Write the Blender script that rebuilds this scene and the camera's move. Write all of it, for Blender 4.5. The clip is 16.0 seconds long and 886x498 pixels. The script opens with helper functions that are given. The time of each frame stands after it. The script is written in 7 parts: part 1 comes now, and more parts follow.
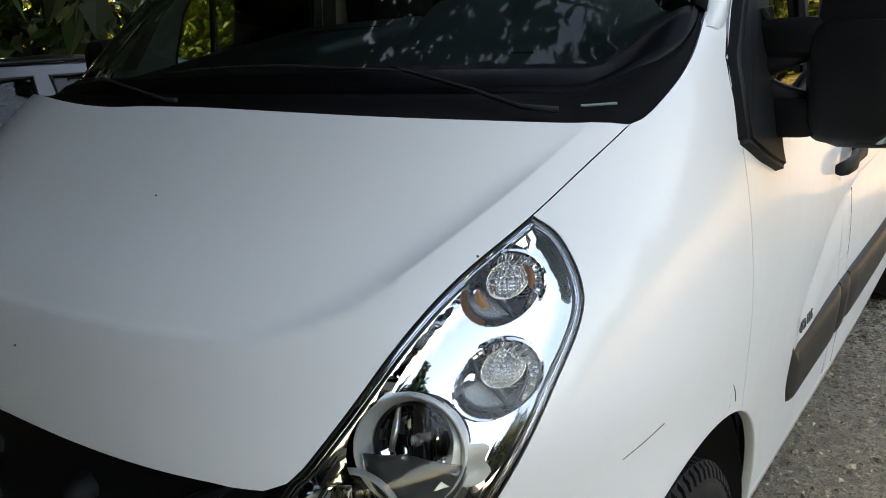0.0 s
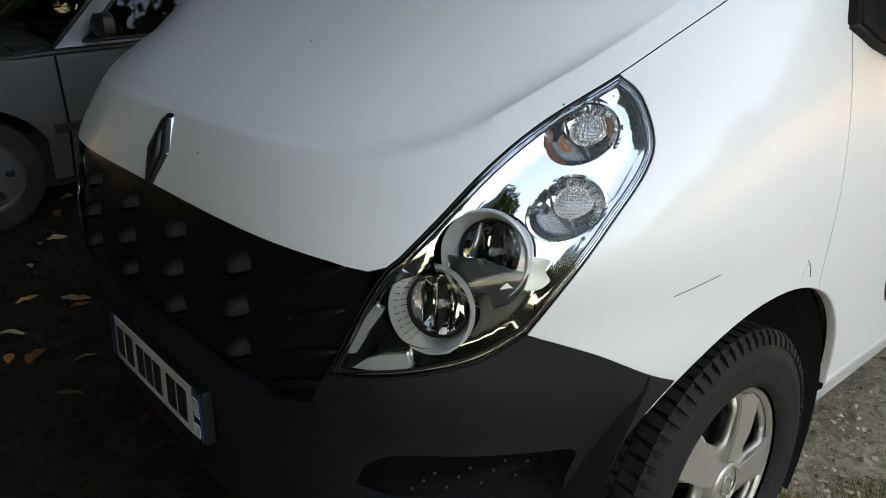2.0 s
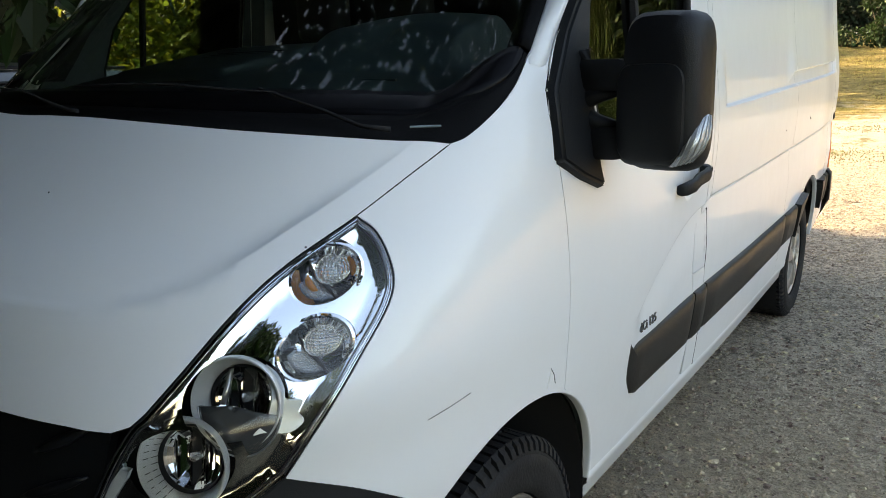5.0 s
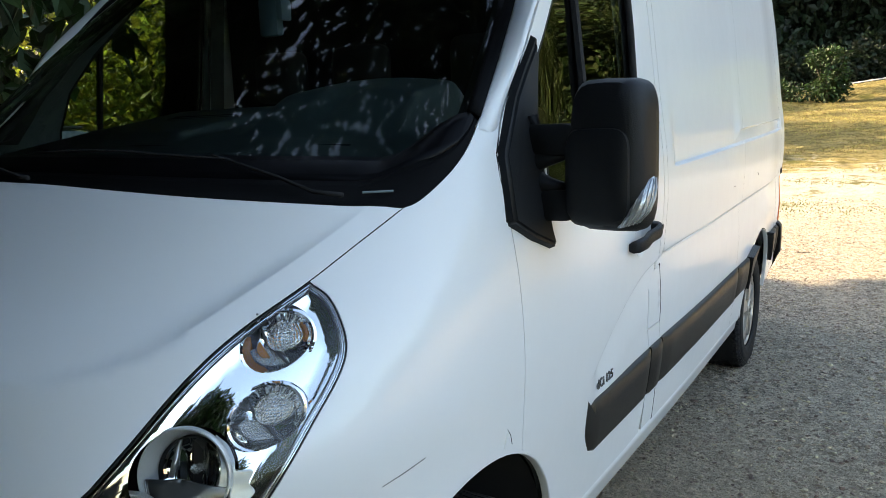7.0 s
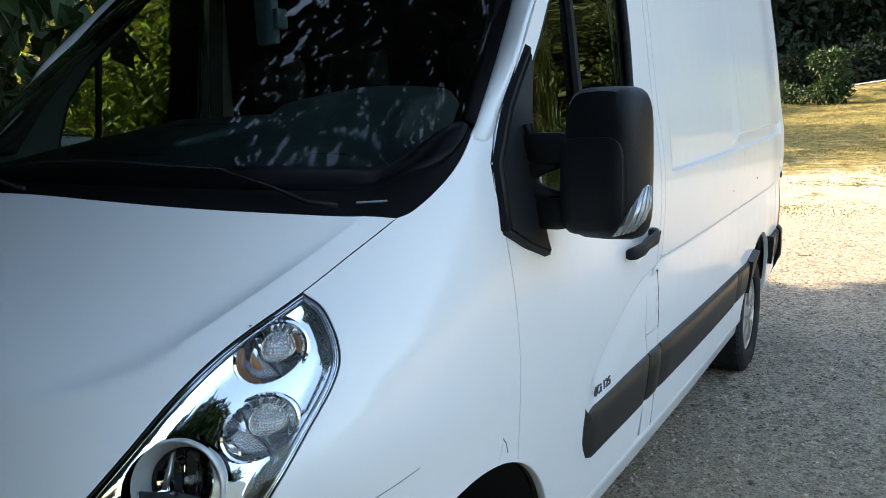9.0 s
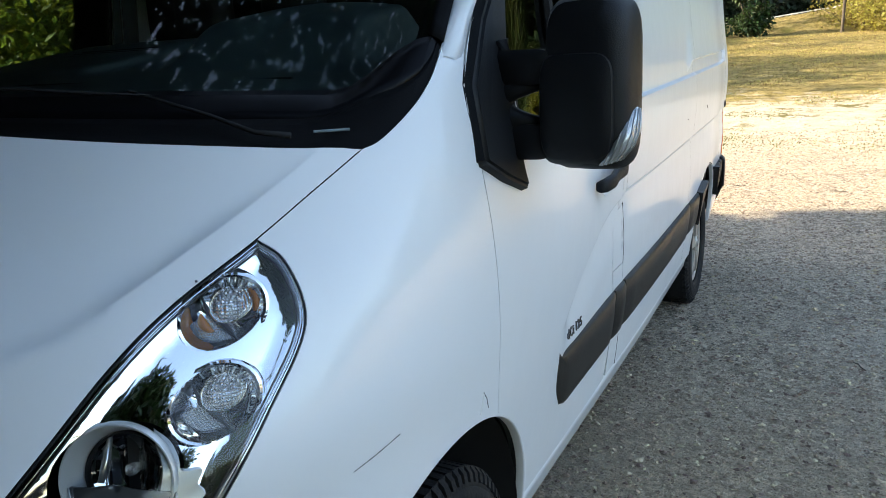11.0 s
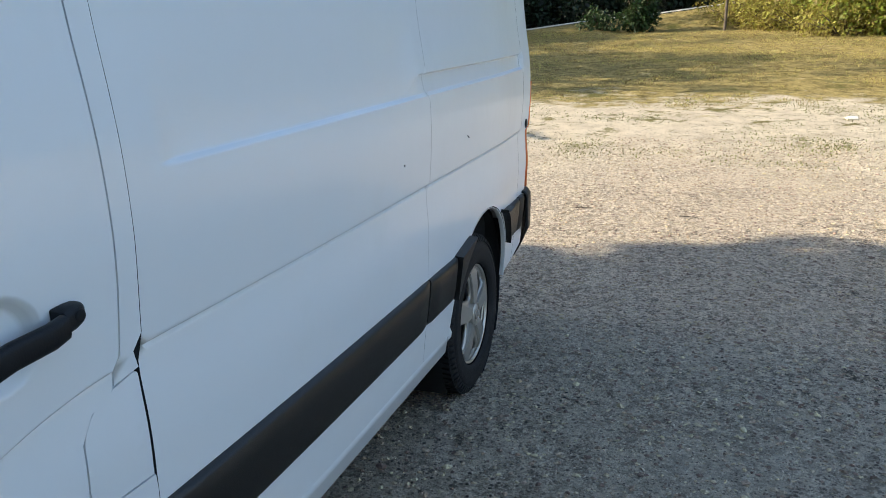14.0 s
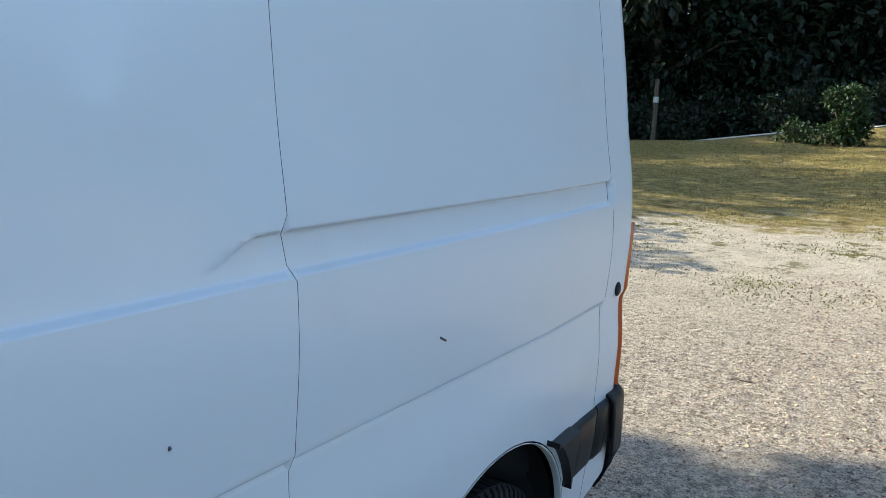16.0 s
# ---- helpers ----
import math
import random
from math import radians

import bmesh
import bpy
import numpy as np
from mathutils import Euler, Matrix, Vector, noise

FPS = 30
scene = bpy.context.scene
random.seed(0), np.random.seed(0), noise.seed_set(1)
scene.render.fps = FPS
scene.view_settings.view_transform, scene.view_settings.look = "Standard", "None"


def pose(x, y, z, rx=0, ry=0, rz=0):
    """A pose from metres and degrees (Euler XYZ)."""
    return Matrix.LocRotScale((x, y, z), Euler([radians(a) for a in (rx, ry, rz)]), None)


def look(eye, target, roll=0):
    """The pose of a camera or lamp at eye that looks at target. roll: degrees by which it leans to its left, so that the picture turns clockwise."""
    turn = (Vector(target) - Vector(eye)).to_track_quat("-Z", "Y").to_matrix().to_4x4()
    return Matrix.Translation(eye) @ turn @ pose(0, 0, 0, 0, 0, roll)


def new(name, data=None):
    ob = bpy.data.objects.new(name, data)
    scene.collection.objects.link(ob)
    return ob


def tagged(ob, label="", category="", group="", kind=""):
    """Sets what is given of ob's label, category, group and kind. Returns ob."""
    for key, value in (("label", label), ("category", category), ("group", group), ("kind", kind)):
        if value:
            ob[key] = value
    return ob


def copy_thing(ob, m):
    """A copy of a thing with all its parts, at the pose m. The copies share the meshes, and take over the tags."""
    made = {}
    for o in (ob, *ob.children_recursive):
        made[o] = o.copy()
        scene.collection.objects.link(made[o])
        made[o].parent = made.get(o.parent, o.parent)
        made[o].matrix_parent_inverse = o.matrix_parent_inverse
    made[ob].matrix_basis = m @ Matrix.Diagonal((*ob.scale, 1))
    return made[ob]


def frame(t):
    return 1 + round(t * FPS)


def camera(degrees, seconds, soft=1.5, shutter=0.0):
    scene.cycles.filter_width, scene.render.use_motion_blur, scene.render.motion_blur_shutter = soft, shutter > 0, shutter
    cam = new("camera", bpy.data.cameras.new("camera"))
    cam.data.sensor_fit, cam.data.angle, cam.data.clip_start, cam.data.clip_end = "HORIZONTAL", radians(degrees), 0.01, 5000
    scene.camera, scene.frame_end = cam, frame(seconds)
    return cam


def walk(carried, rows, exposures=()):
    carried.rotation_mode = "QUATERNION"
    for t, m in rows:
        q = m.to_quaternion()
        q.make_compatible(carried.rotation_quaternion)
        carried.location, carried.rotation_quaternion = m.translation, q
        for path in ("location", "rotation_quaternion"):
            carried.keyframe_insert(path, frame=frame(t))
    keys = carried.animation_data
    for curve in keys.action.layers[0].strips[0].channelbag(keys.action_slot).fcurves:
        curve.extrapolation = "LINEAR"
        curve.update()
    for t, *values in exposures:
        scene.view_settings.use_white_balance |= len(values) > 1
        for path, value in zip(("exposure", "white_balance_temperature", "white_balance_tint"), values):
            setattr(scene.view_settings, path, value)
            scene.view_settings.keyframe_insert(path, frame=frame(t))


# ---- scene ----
cam = camera(60.3, 16.0, soft=0.6)
PATH = [
    (0, (1.352, -1.128, 1.393), (0.182, 0.411, 0.878), -3.9),
    (0.5, (1.415, -1.157, 1.385), (0.156, 0.309, 0.87), -3.7),
    (1, (1.506, -1.192, 1.379), (0.077, 0.092, 0.824), -2.4),
    (1.5, (1.549, -1.217, 1.365), (0.076, -0.024, 0.727), -2.4),
    (2, (1.567, -1.222, 1.355), (0.143, -0.029, 0.614), -1.8),
    (2.5, (1.585, -1.217, 1.348), (0.212, -0.01, 0.537), -2.9),
    (3, (1.602, -1.208, 1.341), (0.317, 0.061, 0.482), -3.1),
    (3.5, (1.62, -1.208, 1.349), (0.392, 0.141, 0.529), -3.5),
    (4, (1.639, -1.2, 1.376), (0.464, 0.275, 0.708), -2.7),
    (4.5, (1.644, -1.191, 1.392), (0.527, 0.367, 0.821), -1.7),
    (5, (1.649, -1.187, 1.4), (0.553, 0.418, 0.929), -1.8),
    (7.5, (1.675, -1.18, 1.43), (0.661, 0.509, 1.089), -1.6),
    (8, (1.677, -1.175, 1.439), (0.675, 0.519, 1.083), -1.1),
    (8.2, (1.679, -1.175, 1.437), (0.674, 0.522, 1.102), -1.3),
    (10.3, (1.689, -1.161, 1.418), (0.608, 0.473, 1.016), -2.7),
    (10.5, (1.658, -1.139, 1.404), (0.592, 0.49, 0.944), -2.4),
    (11, (1.531, -1.058, 1.397), (0.665, 0.677, 0.905), -2.9),
    (11.5, (1.517, -0.909, 1.389), (0.816, 0.887, 0.859), -3.4),
    (12, (1.623, -0.698, 1.402), (0.95, 1.108, 0.868), -2.2),
    (12.5, (1.663, -0.463, 1.386), (1.225, 1.411, 0.842), -1.0),
    (13, (1.672, -0.18, 1.427), (1.314, 1.715, 0.899), -0.7),
    (13.5, (1.784, 0.09, 1.411), (1.321, 1.967, 0.897), -1.7),
    (14, (1.834, 0.352, 1.425), (1.19, 2.169, 0.892), -1.2),
    (14.5, (1.771, 0.68, 1.444), (1.122, 2.508, 0.959), -1.7),
    (15, (1.831, 1.005, 1.449), (1.052, 2.801, 1.043), 0.2),
    (15.2, (1.862, 1.131, 1.456), (0.954, 2.867, 1.054), 0.6),
    (15.5, (1.87, 1.345, 1.47), (0.838, 3.009, 1.062), 1.2),
    (16, (1.771, 1.753, 1.455), (0.694, 3.415, 1.17), 1.2),
]
EXPOSURES = [(0, 2.68, 9700, 16), (3, 2.84, 10100, 16), (5, 2.42, 9000, 13), (8, 2.38, 7500, 9), (10.5, 2.33, 7200, 9), (12.5, 1.88, 7000, 10), (14, 1.56, 6600, 8), (16, 1.38, 6000, 6)]
walk(cam, [(t, look(eye, target, roll)) for t, eye, target, roll in PATH], EXPOSURES)

# ---- world, sun, exposure ----
SUN_ELEV, SUN_AZ = 27.0, 262.0      # degrees; azimuth clockwise from +y: the sun stands towards -x
world = bpy.data.worlds.new("world")
scene.world = world
world.use_nodes = True
wn = world.node_tree
sky = wn.nodes.new("ShaderNodeTexSky")
sky.sky_type, sky.sun_disc = "NISHITA", False
sky.sun_elevation, sky.sun_rotation = radians(SUN_ELEV), radians(SUN_AZ)
wn.nodes["Background"].inputs["Strength"].default_value = 0.15
wn.links.new(sky.outputs[0], wn.nodes["Background"].inputs["Color"])
sun = new("sun", bpy.data.lights.new("sun", "SUN"))
sun.data.energy, sun.data.angle, sun.data.color = 4.2, radians(0.55), (1.0, 0.88, 0.71)
saz = radians(SUN_AZ)
sun.matrix_world = look((0, 0, 0), (-math.sin(saz) * math.cos(radians(SUN_ELEV)), -math.cos(saz) * math.cos(radians(SUN_ELEV)), -math.sin(radians(SUN_ELEV))))


# ---- materials ----
def material(name, base, rough=0.5, metal=0.0, vary=0.0, scale=6.0, bump=0.0, bump_scale=60.0, coat=0.0, second=None,
             second_scale=2.0, second_at=0.55, island=0.0, spec=0.5, detail=5.0, rough_vary=0.0, random=0.0):
    m = bpy.data.materials.new(name)
    m.use_nodes = True
    nt = m.node_tree
    b = nt.nodes["Principled BSDF"]
    b.inputs["Roughness"].default_value, b.inputs["Metallic"].default_value = rough, metal
    b.inputs["Coat Weight"].default_value, b.inputs["Coat Roughness"].default_value = coat, 0.08
    b.inputs["Specular IOR Level"].default_value = spec
    co = nt.nodes.new("ShaderNodeTexCoord").outputs["Object"]
    col = nt.nodes.new("ShaderNodeRGB")
    col.outputs[0].default_value = (*base, 1)
    out = col.outputs[0]

    def noise_at(s, d=detail):
        n = nt.nodes.new("ShaderNodeTexNoise")
        n.inputs["Scale"].default_value, n.inputs["Detail"].default_value = s, d
        nt.links.new(co, n.inputs["Vector"])
        return n.outputs["Fac"]

    def mixed(a, c, fac, mode="MIX"):
        x = nt.nodes.new("ShaderNodeMix")
        x.data_type, x.blend_type = "RGBA", mode
        nt.links.new(fac, x.inputs["Factor"])
        nt.links.new(a, x.inputs["A"])
        if isinstance(c, tuple):
            x.inputs["B"].default_value = (*c, 1)
        else:
            nt.links.new(c, x.inputs["B"])
        return x.outputs["Result"]

    def ramp(fac, lo, hi, a=0.0, c=1.0):
        r = nt.nodes.new("ShaderNodeMapRange")
        for key, v in (("From Min", lo), ("From Max", hi), ("To Min", a), ("To Max", c)):
            r.inputs[key].default_value = v
        nt.links.new(fac, r.inputs["Value"])
        return r.outputs["Result"]

    if second:
        out = mixed(out, second, ramp(noise_at(second_scale), second_at - 0.1, second_at + 0.1))
    if vary:
        h = nt.nodes.new("ShaderNodeHueSaturation")
        nt.links.new(ramp(noise_at(scale), 0.25, 0.75, 1 - vary, 1 + vary), h.inputs["Value"])
        nt.links.new(out, h.inputs["Color"])
        out = h.outputs["Color"]
    if island or random:
        g = nt.nodes.new("ShaderNodeNewGeometry").outputs["Random Per Island"] if island else nt.nodes.new("ShaderNodeObjectInfo").outputs["Random"]
        h = nt.nodes.new("ShaderNodeHueSaturation")
        k = island or random
        nt.links.new(ramp(g, 0, 1, 1 - k, 1 + k), h.inputs["Value"])
        nt.links.new(ramp(g, 0, 1, 0.5 - 0.06 * k, 0.5 + 0.05 * k), h.inputs["Hue"])
        nt.links.new(out, h.inputs["Color"])
        out = h.outputs["Color"]
    nt.links.new(out, b.inputs["Base Color"])
    if rough_vary:
        nt.links.new(ramp(noise_at(scale * 1.7), 0.3, 0.7, max(0.0, rough - rough_vary), rough + rough_vary), b.inputs["Roughness"])
    if bump:
        bp = nt.nodes.new("ShaderNodeBump")
        bp.inputs["Strength"].default_value, bp.inputs["Distance"].default_value = min(1.0, bump), 0.01 if bump <= 1 else 0.01 * bump
        nt.links.new(noise_at(bump_scale), bp.inputs["Height"])
        nt.links.new(bp.outputs[0], b.inputs["Normal"])
    return m


def glass(name, tint=(1, 1, 1), ior=1.5, rough=0.0):
    """Thin pane: see-through with a mirror-like reflection by Fresnel."""
    m = bpy.data.materials.new(name)
    m.use_nodes = True
    nt = m.node_tree
    nt.nodes.remove(nt.nodes["Principled BSDF"])
    t, g, mix, f = (nt.nodes.new("ShaderNode" + k) for k in ("BsdfTransparent", "BsdfGlossy", "MixShader", "Fresnel"))
    t.inputs["Color"].default_value = (*tint, 1)
    g.inputs["Roughness"].default_value = rough
    f.inputs["IOR"].default_value = ior
    nt.links.new(f.outputs[0], mix.inputs[0])
    nt.links.new(t.outputs[0], mix.inputs[1])
    nt.links.new(g.outputs[0], mix.inputs[2])
    nt.links.new(mix.outputs[0], nt.nodes["Material Output"].inputs["Surface"])
    return m


PAINT = material("white_paint", (0.80, 0.81, 0.82), 0.40, vary=0.02, scale=1.3, coat=0.6, second=(0.755, 0.76, 0.755), second_scale=3.0, second_at=0.72, rough_vary=0.06)
# clear coat: smooth, with the slight waviness of pressed and sprayed sheet
pn = PAINT.node_tree
pb = pn.nodes["Principled BSDF"]
pb.inputs["Coat Roughness"].default_value = 0.03
wave, wave_n, wave_co = pn.nodes.new("ShaderNodeBump"), pn.nodes.new("ShaderNodeTexNoise"), pn.nodes.new("ShaderNodeTexCoord")
wave_n.inputs["Scale"].default_value, wave_n.inputs["Detail"].default_value = 9.0, 2.0
wave.inputs["Strength"].default_value, wave.inputs["Distance"].default_value = 1.0, 0.0012
pn.links.new(wave_co.outputs["Object"], wave_n.inputs["Vector"])
pn.links.new(wave_n.outputs["Fac"], wave.inputs["Height"])
pn.links.new(wave.outputs[0], pb.inputs["Coat Normal"])
PLASTIC = material("black_plastic", (0.0085, 0.0095, 0.0115), 0.5, spec=0.25, vary=0.15, scale=5, bump=0.12, bump_scale=420, second=(0.010, 0.0105, 0.0115), second_scale=4, second_at=0.62)
STRIP = material("strip_plastic", (0.014, 0.0135, 0.013), 0.42, spec=0.45, vary=0.12, scale=7, bump=0.1, bump_scale=350)
BUMPER = material("bumper_plastic", (0.011, 0.0125, 0.0145), 0.50, spec=0.28, vary=0.18, scale=6, bump=0.12, bump_scale=380, second=(0.018, 0.019, 0.020), second_scale=5, second_at=0.62)
GRILLE = material("grille_plastic", (0.007, 0.0075, 0.009), 0.36, spec=0.3, vary=0.1, bump=0.05, bump_scale=300)
SHUT = material("dark_cavity", (0.006, 0.006, 0.007), 0.9, vary=0.2)
RUBBER = material("tyre_rubber", (0.012, 0.012, 0.013), 0.75, spec=0.3, vary=0.25, scale=9, bump=0.25, bump_scale=160, second=(0.030, 0.028, 0.026), second_scale=6, second_at=0.66)
COVER = material("wheel_cover_paint", (0.50, 0.465, 0.415), 0.32, metal=0.6, vary=0.06, scale=9, second=(0.40, 0.38, 0.35), second_scale=8, second_at=0.68, bump=0.05)
CHROME = material("chrome", (0.88, 0.89, 0.90), 0.025, metal=1.0, vary=0.02)
SATIN = material("satin_silver", (0.55, 0.56, 0.57), 0.28, metal=0.9, vary=0.03)
LENS = glass("clear_lens", (0.97, 0.98, 0.98))
SCREEN = glass("tinted_windscreen", (0.66, 0.76, 0.72), 1.5)
FARGLASS = glass("far_side_glass", (0.60, 0.68, 0.58), 1.5)
SIDEGLASS = glass("tinted_side_glass", (0.66, 0.72, 0.66), 2.5)
HOLDER = material("holder_plastic", (0.16, 0.22, 0.24), 0.5, vary=0.06)
DASH = material("dashboard_plastic", (0.060, 0.074, 0.077), 0.6, vary=0.1, scale=8, bump=0.15, bump_scale=200)
BLACKBAND = material("black_glass_band", (0.003, 0.003, 0.004), 0.30, vary=0.1, spec=0.08)
COWL = material("cowl_plastic", (0.003, 0.003, 0.0034), 0.62, spec=0.07, vary=0.2, bump=0.1, bump_scale=300)
CLOTH = material("seat_cloth", (0.018, 0.02, 0.022), 0.9, vary=0.2, scale=40, bump=0.2, bump_scale=300)
PLATE = material("plate_white", (0.48, 0.48, 0.465), 0.35, vary=0.04)
INK = material("plate_black", (0.012, 0.012, 0.013), 0.5, vary=0.1)
BLUE = material("plate_blue", (0.008, 0.022, 0.075), 0.4, vary=0.05)
REDLENS = material("tail_lamp_plastic", (0.72, 0.17, 0.05), 0.15, vary=0.08)
SILVER = material("silver_car_paint", (0.105, 0.108, 0.113), 0.38, metal=0.5, vary=0.04, coat=0.6, second=(0.125, 0.125, 0.125), second_scale=3, second_at=0.62)


# ---- mesh helpers ----
def link_mesh(name, verts, faces, mat, parent=None, label="", smooth=True, sharp=None):
    me = bpy.data.meshes.new(name)
    me.from_pydata([tuple(v) for v in verts], [], [tuple(f) for f in faces])
    me.materials.append(mat)
    me.polygons.foreach_set("use_smooth", [smooth] * len(me.polygons))
    me.update()
    ob = new(name, me)
    if parent:
        ob.parent = parent
    if label:
        ob["label"] = label
    return ob


def part(name, bm, mat, parent=None, label="", smooth=False, angle=None):
    """Links a bmesh as one mesh object under its thing."""
    me = bpy.data.meshes.new(name)
    if angle is not None:
        for f in bm.faces:
            f.smooth = True
        for e in bm.edges:
            if len(e.link_faces) == 2:
                e.smooth = e.calc_face_angle(0) < radians(angle)
    elif smooth:
        for f in bm.faces:
            f.smooth = True
    bm.to_mesh(me)
    bm.free()
    me.materials.append(mat)
    ob = new(name, me)
    if parent:
        ob.parent = parent
    if label:
        ob["label"] = label
    return ob


def thing(name, label, category, group="", kind="", at=None):
    ob = new(name)
    ob.empty_display_size = 0.1
    if at is not None:
        ob.matrix_world = at
    return tagged(ob, label, category, group, kind)


def plain_normals(me):
    at = me.attributes.get("custom_normal")
    if at:
        me.attributes.remove(at)


def mirrored(ob, name=None):
    """The same part on the other side of the centre plane x = 0."""
    me = ob.data.copy()
    for v in me.vertices:
        v.co.x = -v.co.x
    plain_normals(me)
    me.flip_normals()
    o = new(name or ob.name, me)
    o.parent = ob.parent
    if "label" in ob:
        o["label"] = ob["label"]
    return o


def box(bm, x0, x1, y0, y1, z0, z1, bevel=0.0, seg=2):
    geo = bmesh.ops.create_cube(bm, size=1)["verts"]
    bmesh.ops.scale(bm, vec=(x1 - x0, y1 - y0, z1 - z0), verts=geo)
    bmesh.ops.translate(bm, vec=((x0 + x1) / 2, (y0 + y1) / 2, (z0 + z1) / 2), verts=geo)
    if bevel:
        es = {e for v in geo for e in v.link_edges}
        r = bmesh.ops.bevel(bm, geom=list(es), offset=bevel, segments=seg, profile=0.6, affect="EDGES")
        geo = list({v for f in r["faces"] for v in f.verts} | {v for v in geo if v.is_valid})
    return geo


def tube(bm, pts, r, seg=8, closed=False):
    """A round bar along points; r may be a list."""
    pts = [Vector(p) for p in pts]
    rs = r if isinstance(r, (list, tuple)) else [r] * len(pts)
    rings = []
    for i, p in enumerate(pts):
        a, b = pts[max(i - 1, 0)], pts[min(i + 1, len(pts) - 1)]
        q = (b - a).normalized().to_track_quat("Z", "Y")
        rings.append([bm.verts.new(p + q @ Vector((rs[i] * math.cos(6.2832 * k / seg), rs[i] * math.sin(6.2832 * k / seg), 0))) for k in range(seg)])
    for a, b in zip(rings, rings[1:]):
        for k in range(seg):
            bm.faces.new((a[k], a[(k + 1) % seg], b[(k + 1) % seg], b[k]))
    bm.faces.new(rings[0][::-1])
    bm.faces.new(rings[-1])
    return bm


def lathe(bm, profile, seg, axis="X", centre=(0, 0, 0)):
    """Turns (radius, along) points round an axis through centre."""
    rings = []
    for r, h in profile:
        ring = []
        for k in range(seg):
            a = 2 * math.pi * k / seg
            c, s = r * math.cos(a), r * math.sin(a)
            v = (h, c, s) if axis == "X" else ((c, h, s) if axis == "Y" else (c, s, h))
            ring.append(bm.verts.new(Vector(v) + Vector(centre)))
        rings.append(ring)
    for a, b in zip(rings, rings[1:]):
        for k in range(seg):
            bm.faces.new((a[k], a[(k + 1) % seg], b[(k + 1) % seg], b[k]))
    bmesh.ops.recalc_face_normals(bm, faces=bm.faces)
    return rings


def smooth_line(pts, n=6):
    """Catmull-Rom curve through points of any dimension."""
    P = [np.array(p, float) for p in pts]
    P = [2 * P[0] - P[1]] + P + [2 * P[-1] - P[-2]]
    out = []
    for i in range(1, len(P) - 2):
        for k in range(n):
            t = k / n
            out.append(0.5 * (2 * P[i] + (P[i + 1] - P[i - 1]) * t + (2 * P[i - 1] - 5 * P[i] + 4 * P[i + 1] - P[i + 2]) * t * t
                              + (3 * P[i] - P[i - 1] - 3 * P[i + 1] + P[i + 2]) * t ** 3))
    out.append(P[-2])
    return out


# ---- the van's outer surface: plan outlines at each height ----
ZK = np.array([0.20,0.35,0.50,0.62,0.70,0.79,0.911,0.986,1.046,1.086,1.166,1.266,1.366,1.446])
FK = np.array([-.70,-.745,-.75,-.752,-.752,-.742,-.703,-.668,-.634,-.602,-.495,-.355,-.215,-.10])
WK = np.array([.95,.96,.98,.995,1.005,1.012,1.018,1.018,1.016,1.014,1.008,.998,.982,.967])
NK = np.array([3.6,3.6,3.8,3.9,4.0,3.9,4.1,3.8,3.55,3.4,3.2,3.1,3.05,3.0])
ZS = np.array([0.20,0.35,0.50,0.62,0.70,0.79,0.911,0.986,1.046,1.086,1.166,1.266,1.366,1.446,1.70,2.00,2.20,2.32])
WS = np.array([.95,.96,.98,.995,1.005,1.012,1.018,1.018,1.016,1.014,1.008,.998,.985,.973,.945,.905,.868,.82])
C0 = 0.6


SLOPES = {}


def curve_at(z, Z, V):
    """A smooth curve through the knots (Z, V)."""
    z = min(max(z, Z[0]), Z[-1])
    i = 0
    while i < len(Z) - 2 and Z[i + 1] < z:
        i += 1
    if id(V) not in SLOPES:
        SLOPES[id(V)] = np.gradient(V, Z)
    m = SLOPES[id(V)]
    h = Z[i + 1] - Z[i]
    t = (z - Z[i]) / h
    return float((2 * t ** 3 - 3 * t * t + 1) * V[i] + (t ** 3 - 2 * t * t + t) * h * m[i] + (3 * t * t - 2 * t ** 3) * V[i + 1] + (t ** 3 - t * t) * h * m[i + 1])


def step01(a, b, x):
    t = min(1.0, max(0.0, (x - a) / (b - a)))
    return t * t * (3 - 2 * t)


def taper(y):
    return 0.024 * step01(0.1, 2.0, y) - 0.018 * step01(3.30, 3.80, y)


def front(u, z):
    """Nose and wings: u in degrees from the centre line round to the side, z up."""
    p = radians(u)
    F, W, n = curve_at(z, ZK, FK), curve_at(z, ZK, WK), curve_at(z, ZK, NK)
    r = ((abs(math.sin(p)) / W) ** n + (abs(math.cos(p)) / (C0 - F)) ** n) ** (-1 / n)
    y = C0 - r * math.cos(p)
    return Vector((r * math.sin(p) + math.copysign(taper(y), u), y, z))


CREASE_Z = np.array([1.053, 1.091, 1.151, 1.242, 1.40])
CREASE_U = np.array([29.4, 34.0, 39.4, 48.1, 63.0])


def hood_surface(u, z):
    """The bonnet: its middle lies a little lower than the ridges along both edges."""
    p = front(u, z)
    s0, s1 = (z - 1.053) * 1.5, (float(np.interp(z, CREASE_Z, CREASE_U)) - abs(u)) * 0.0175
    if s0 <= 0 or s1 <= 0:
        return p
    R = 0.075
    s = R - math.hypot(R - s0, R - s1) if s0 < R and s1 < R else min(s0, s1)
    if s <= 0:
        return p
    d = 0.0115 * (1 - math.exp(-s / 0.030)) * (1 - 0.75 * step01(1.16, 1.29, z))
    return p + Vector((0, 0.45 * d, -0.9 * d))


def mid_line(y):
    return 0.962 + 0.016 * (y - 1.2)


def groove_line(y):
    return 1.240 + 0.0185 * (y - 1.35)


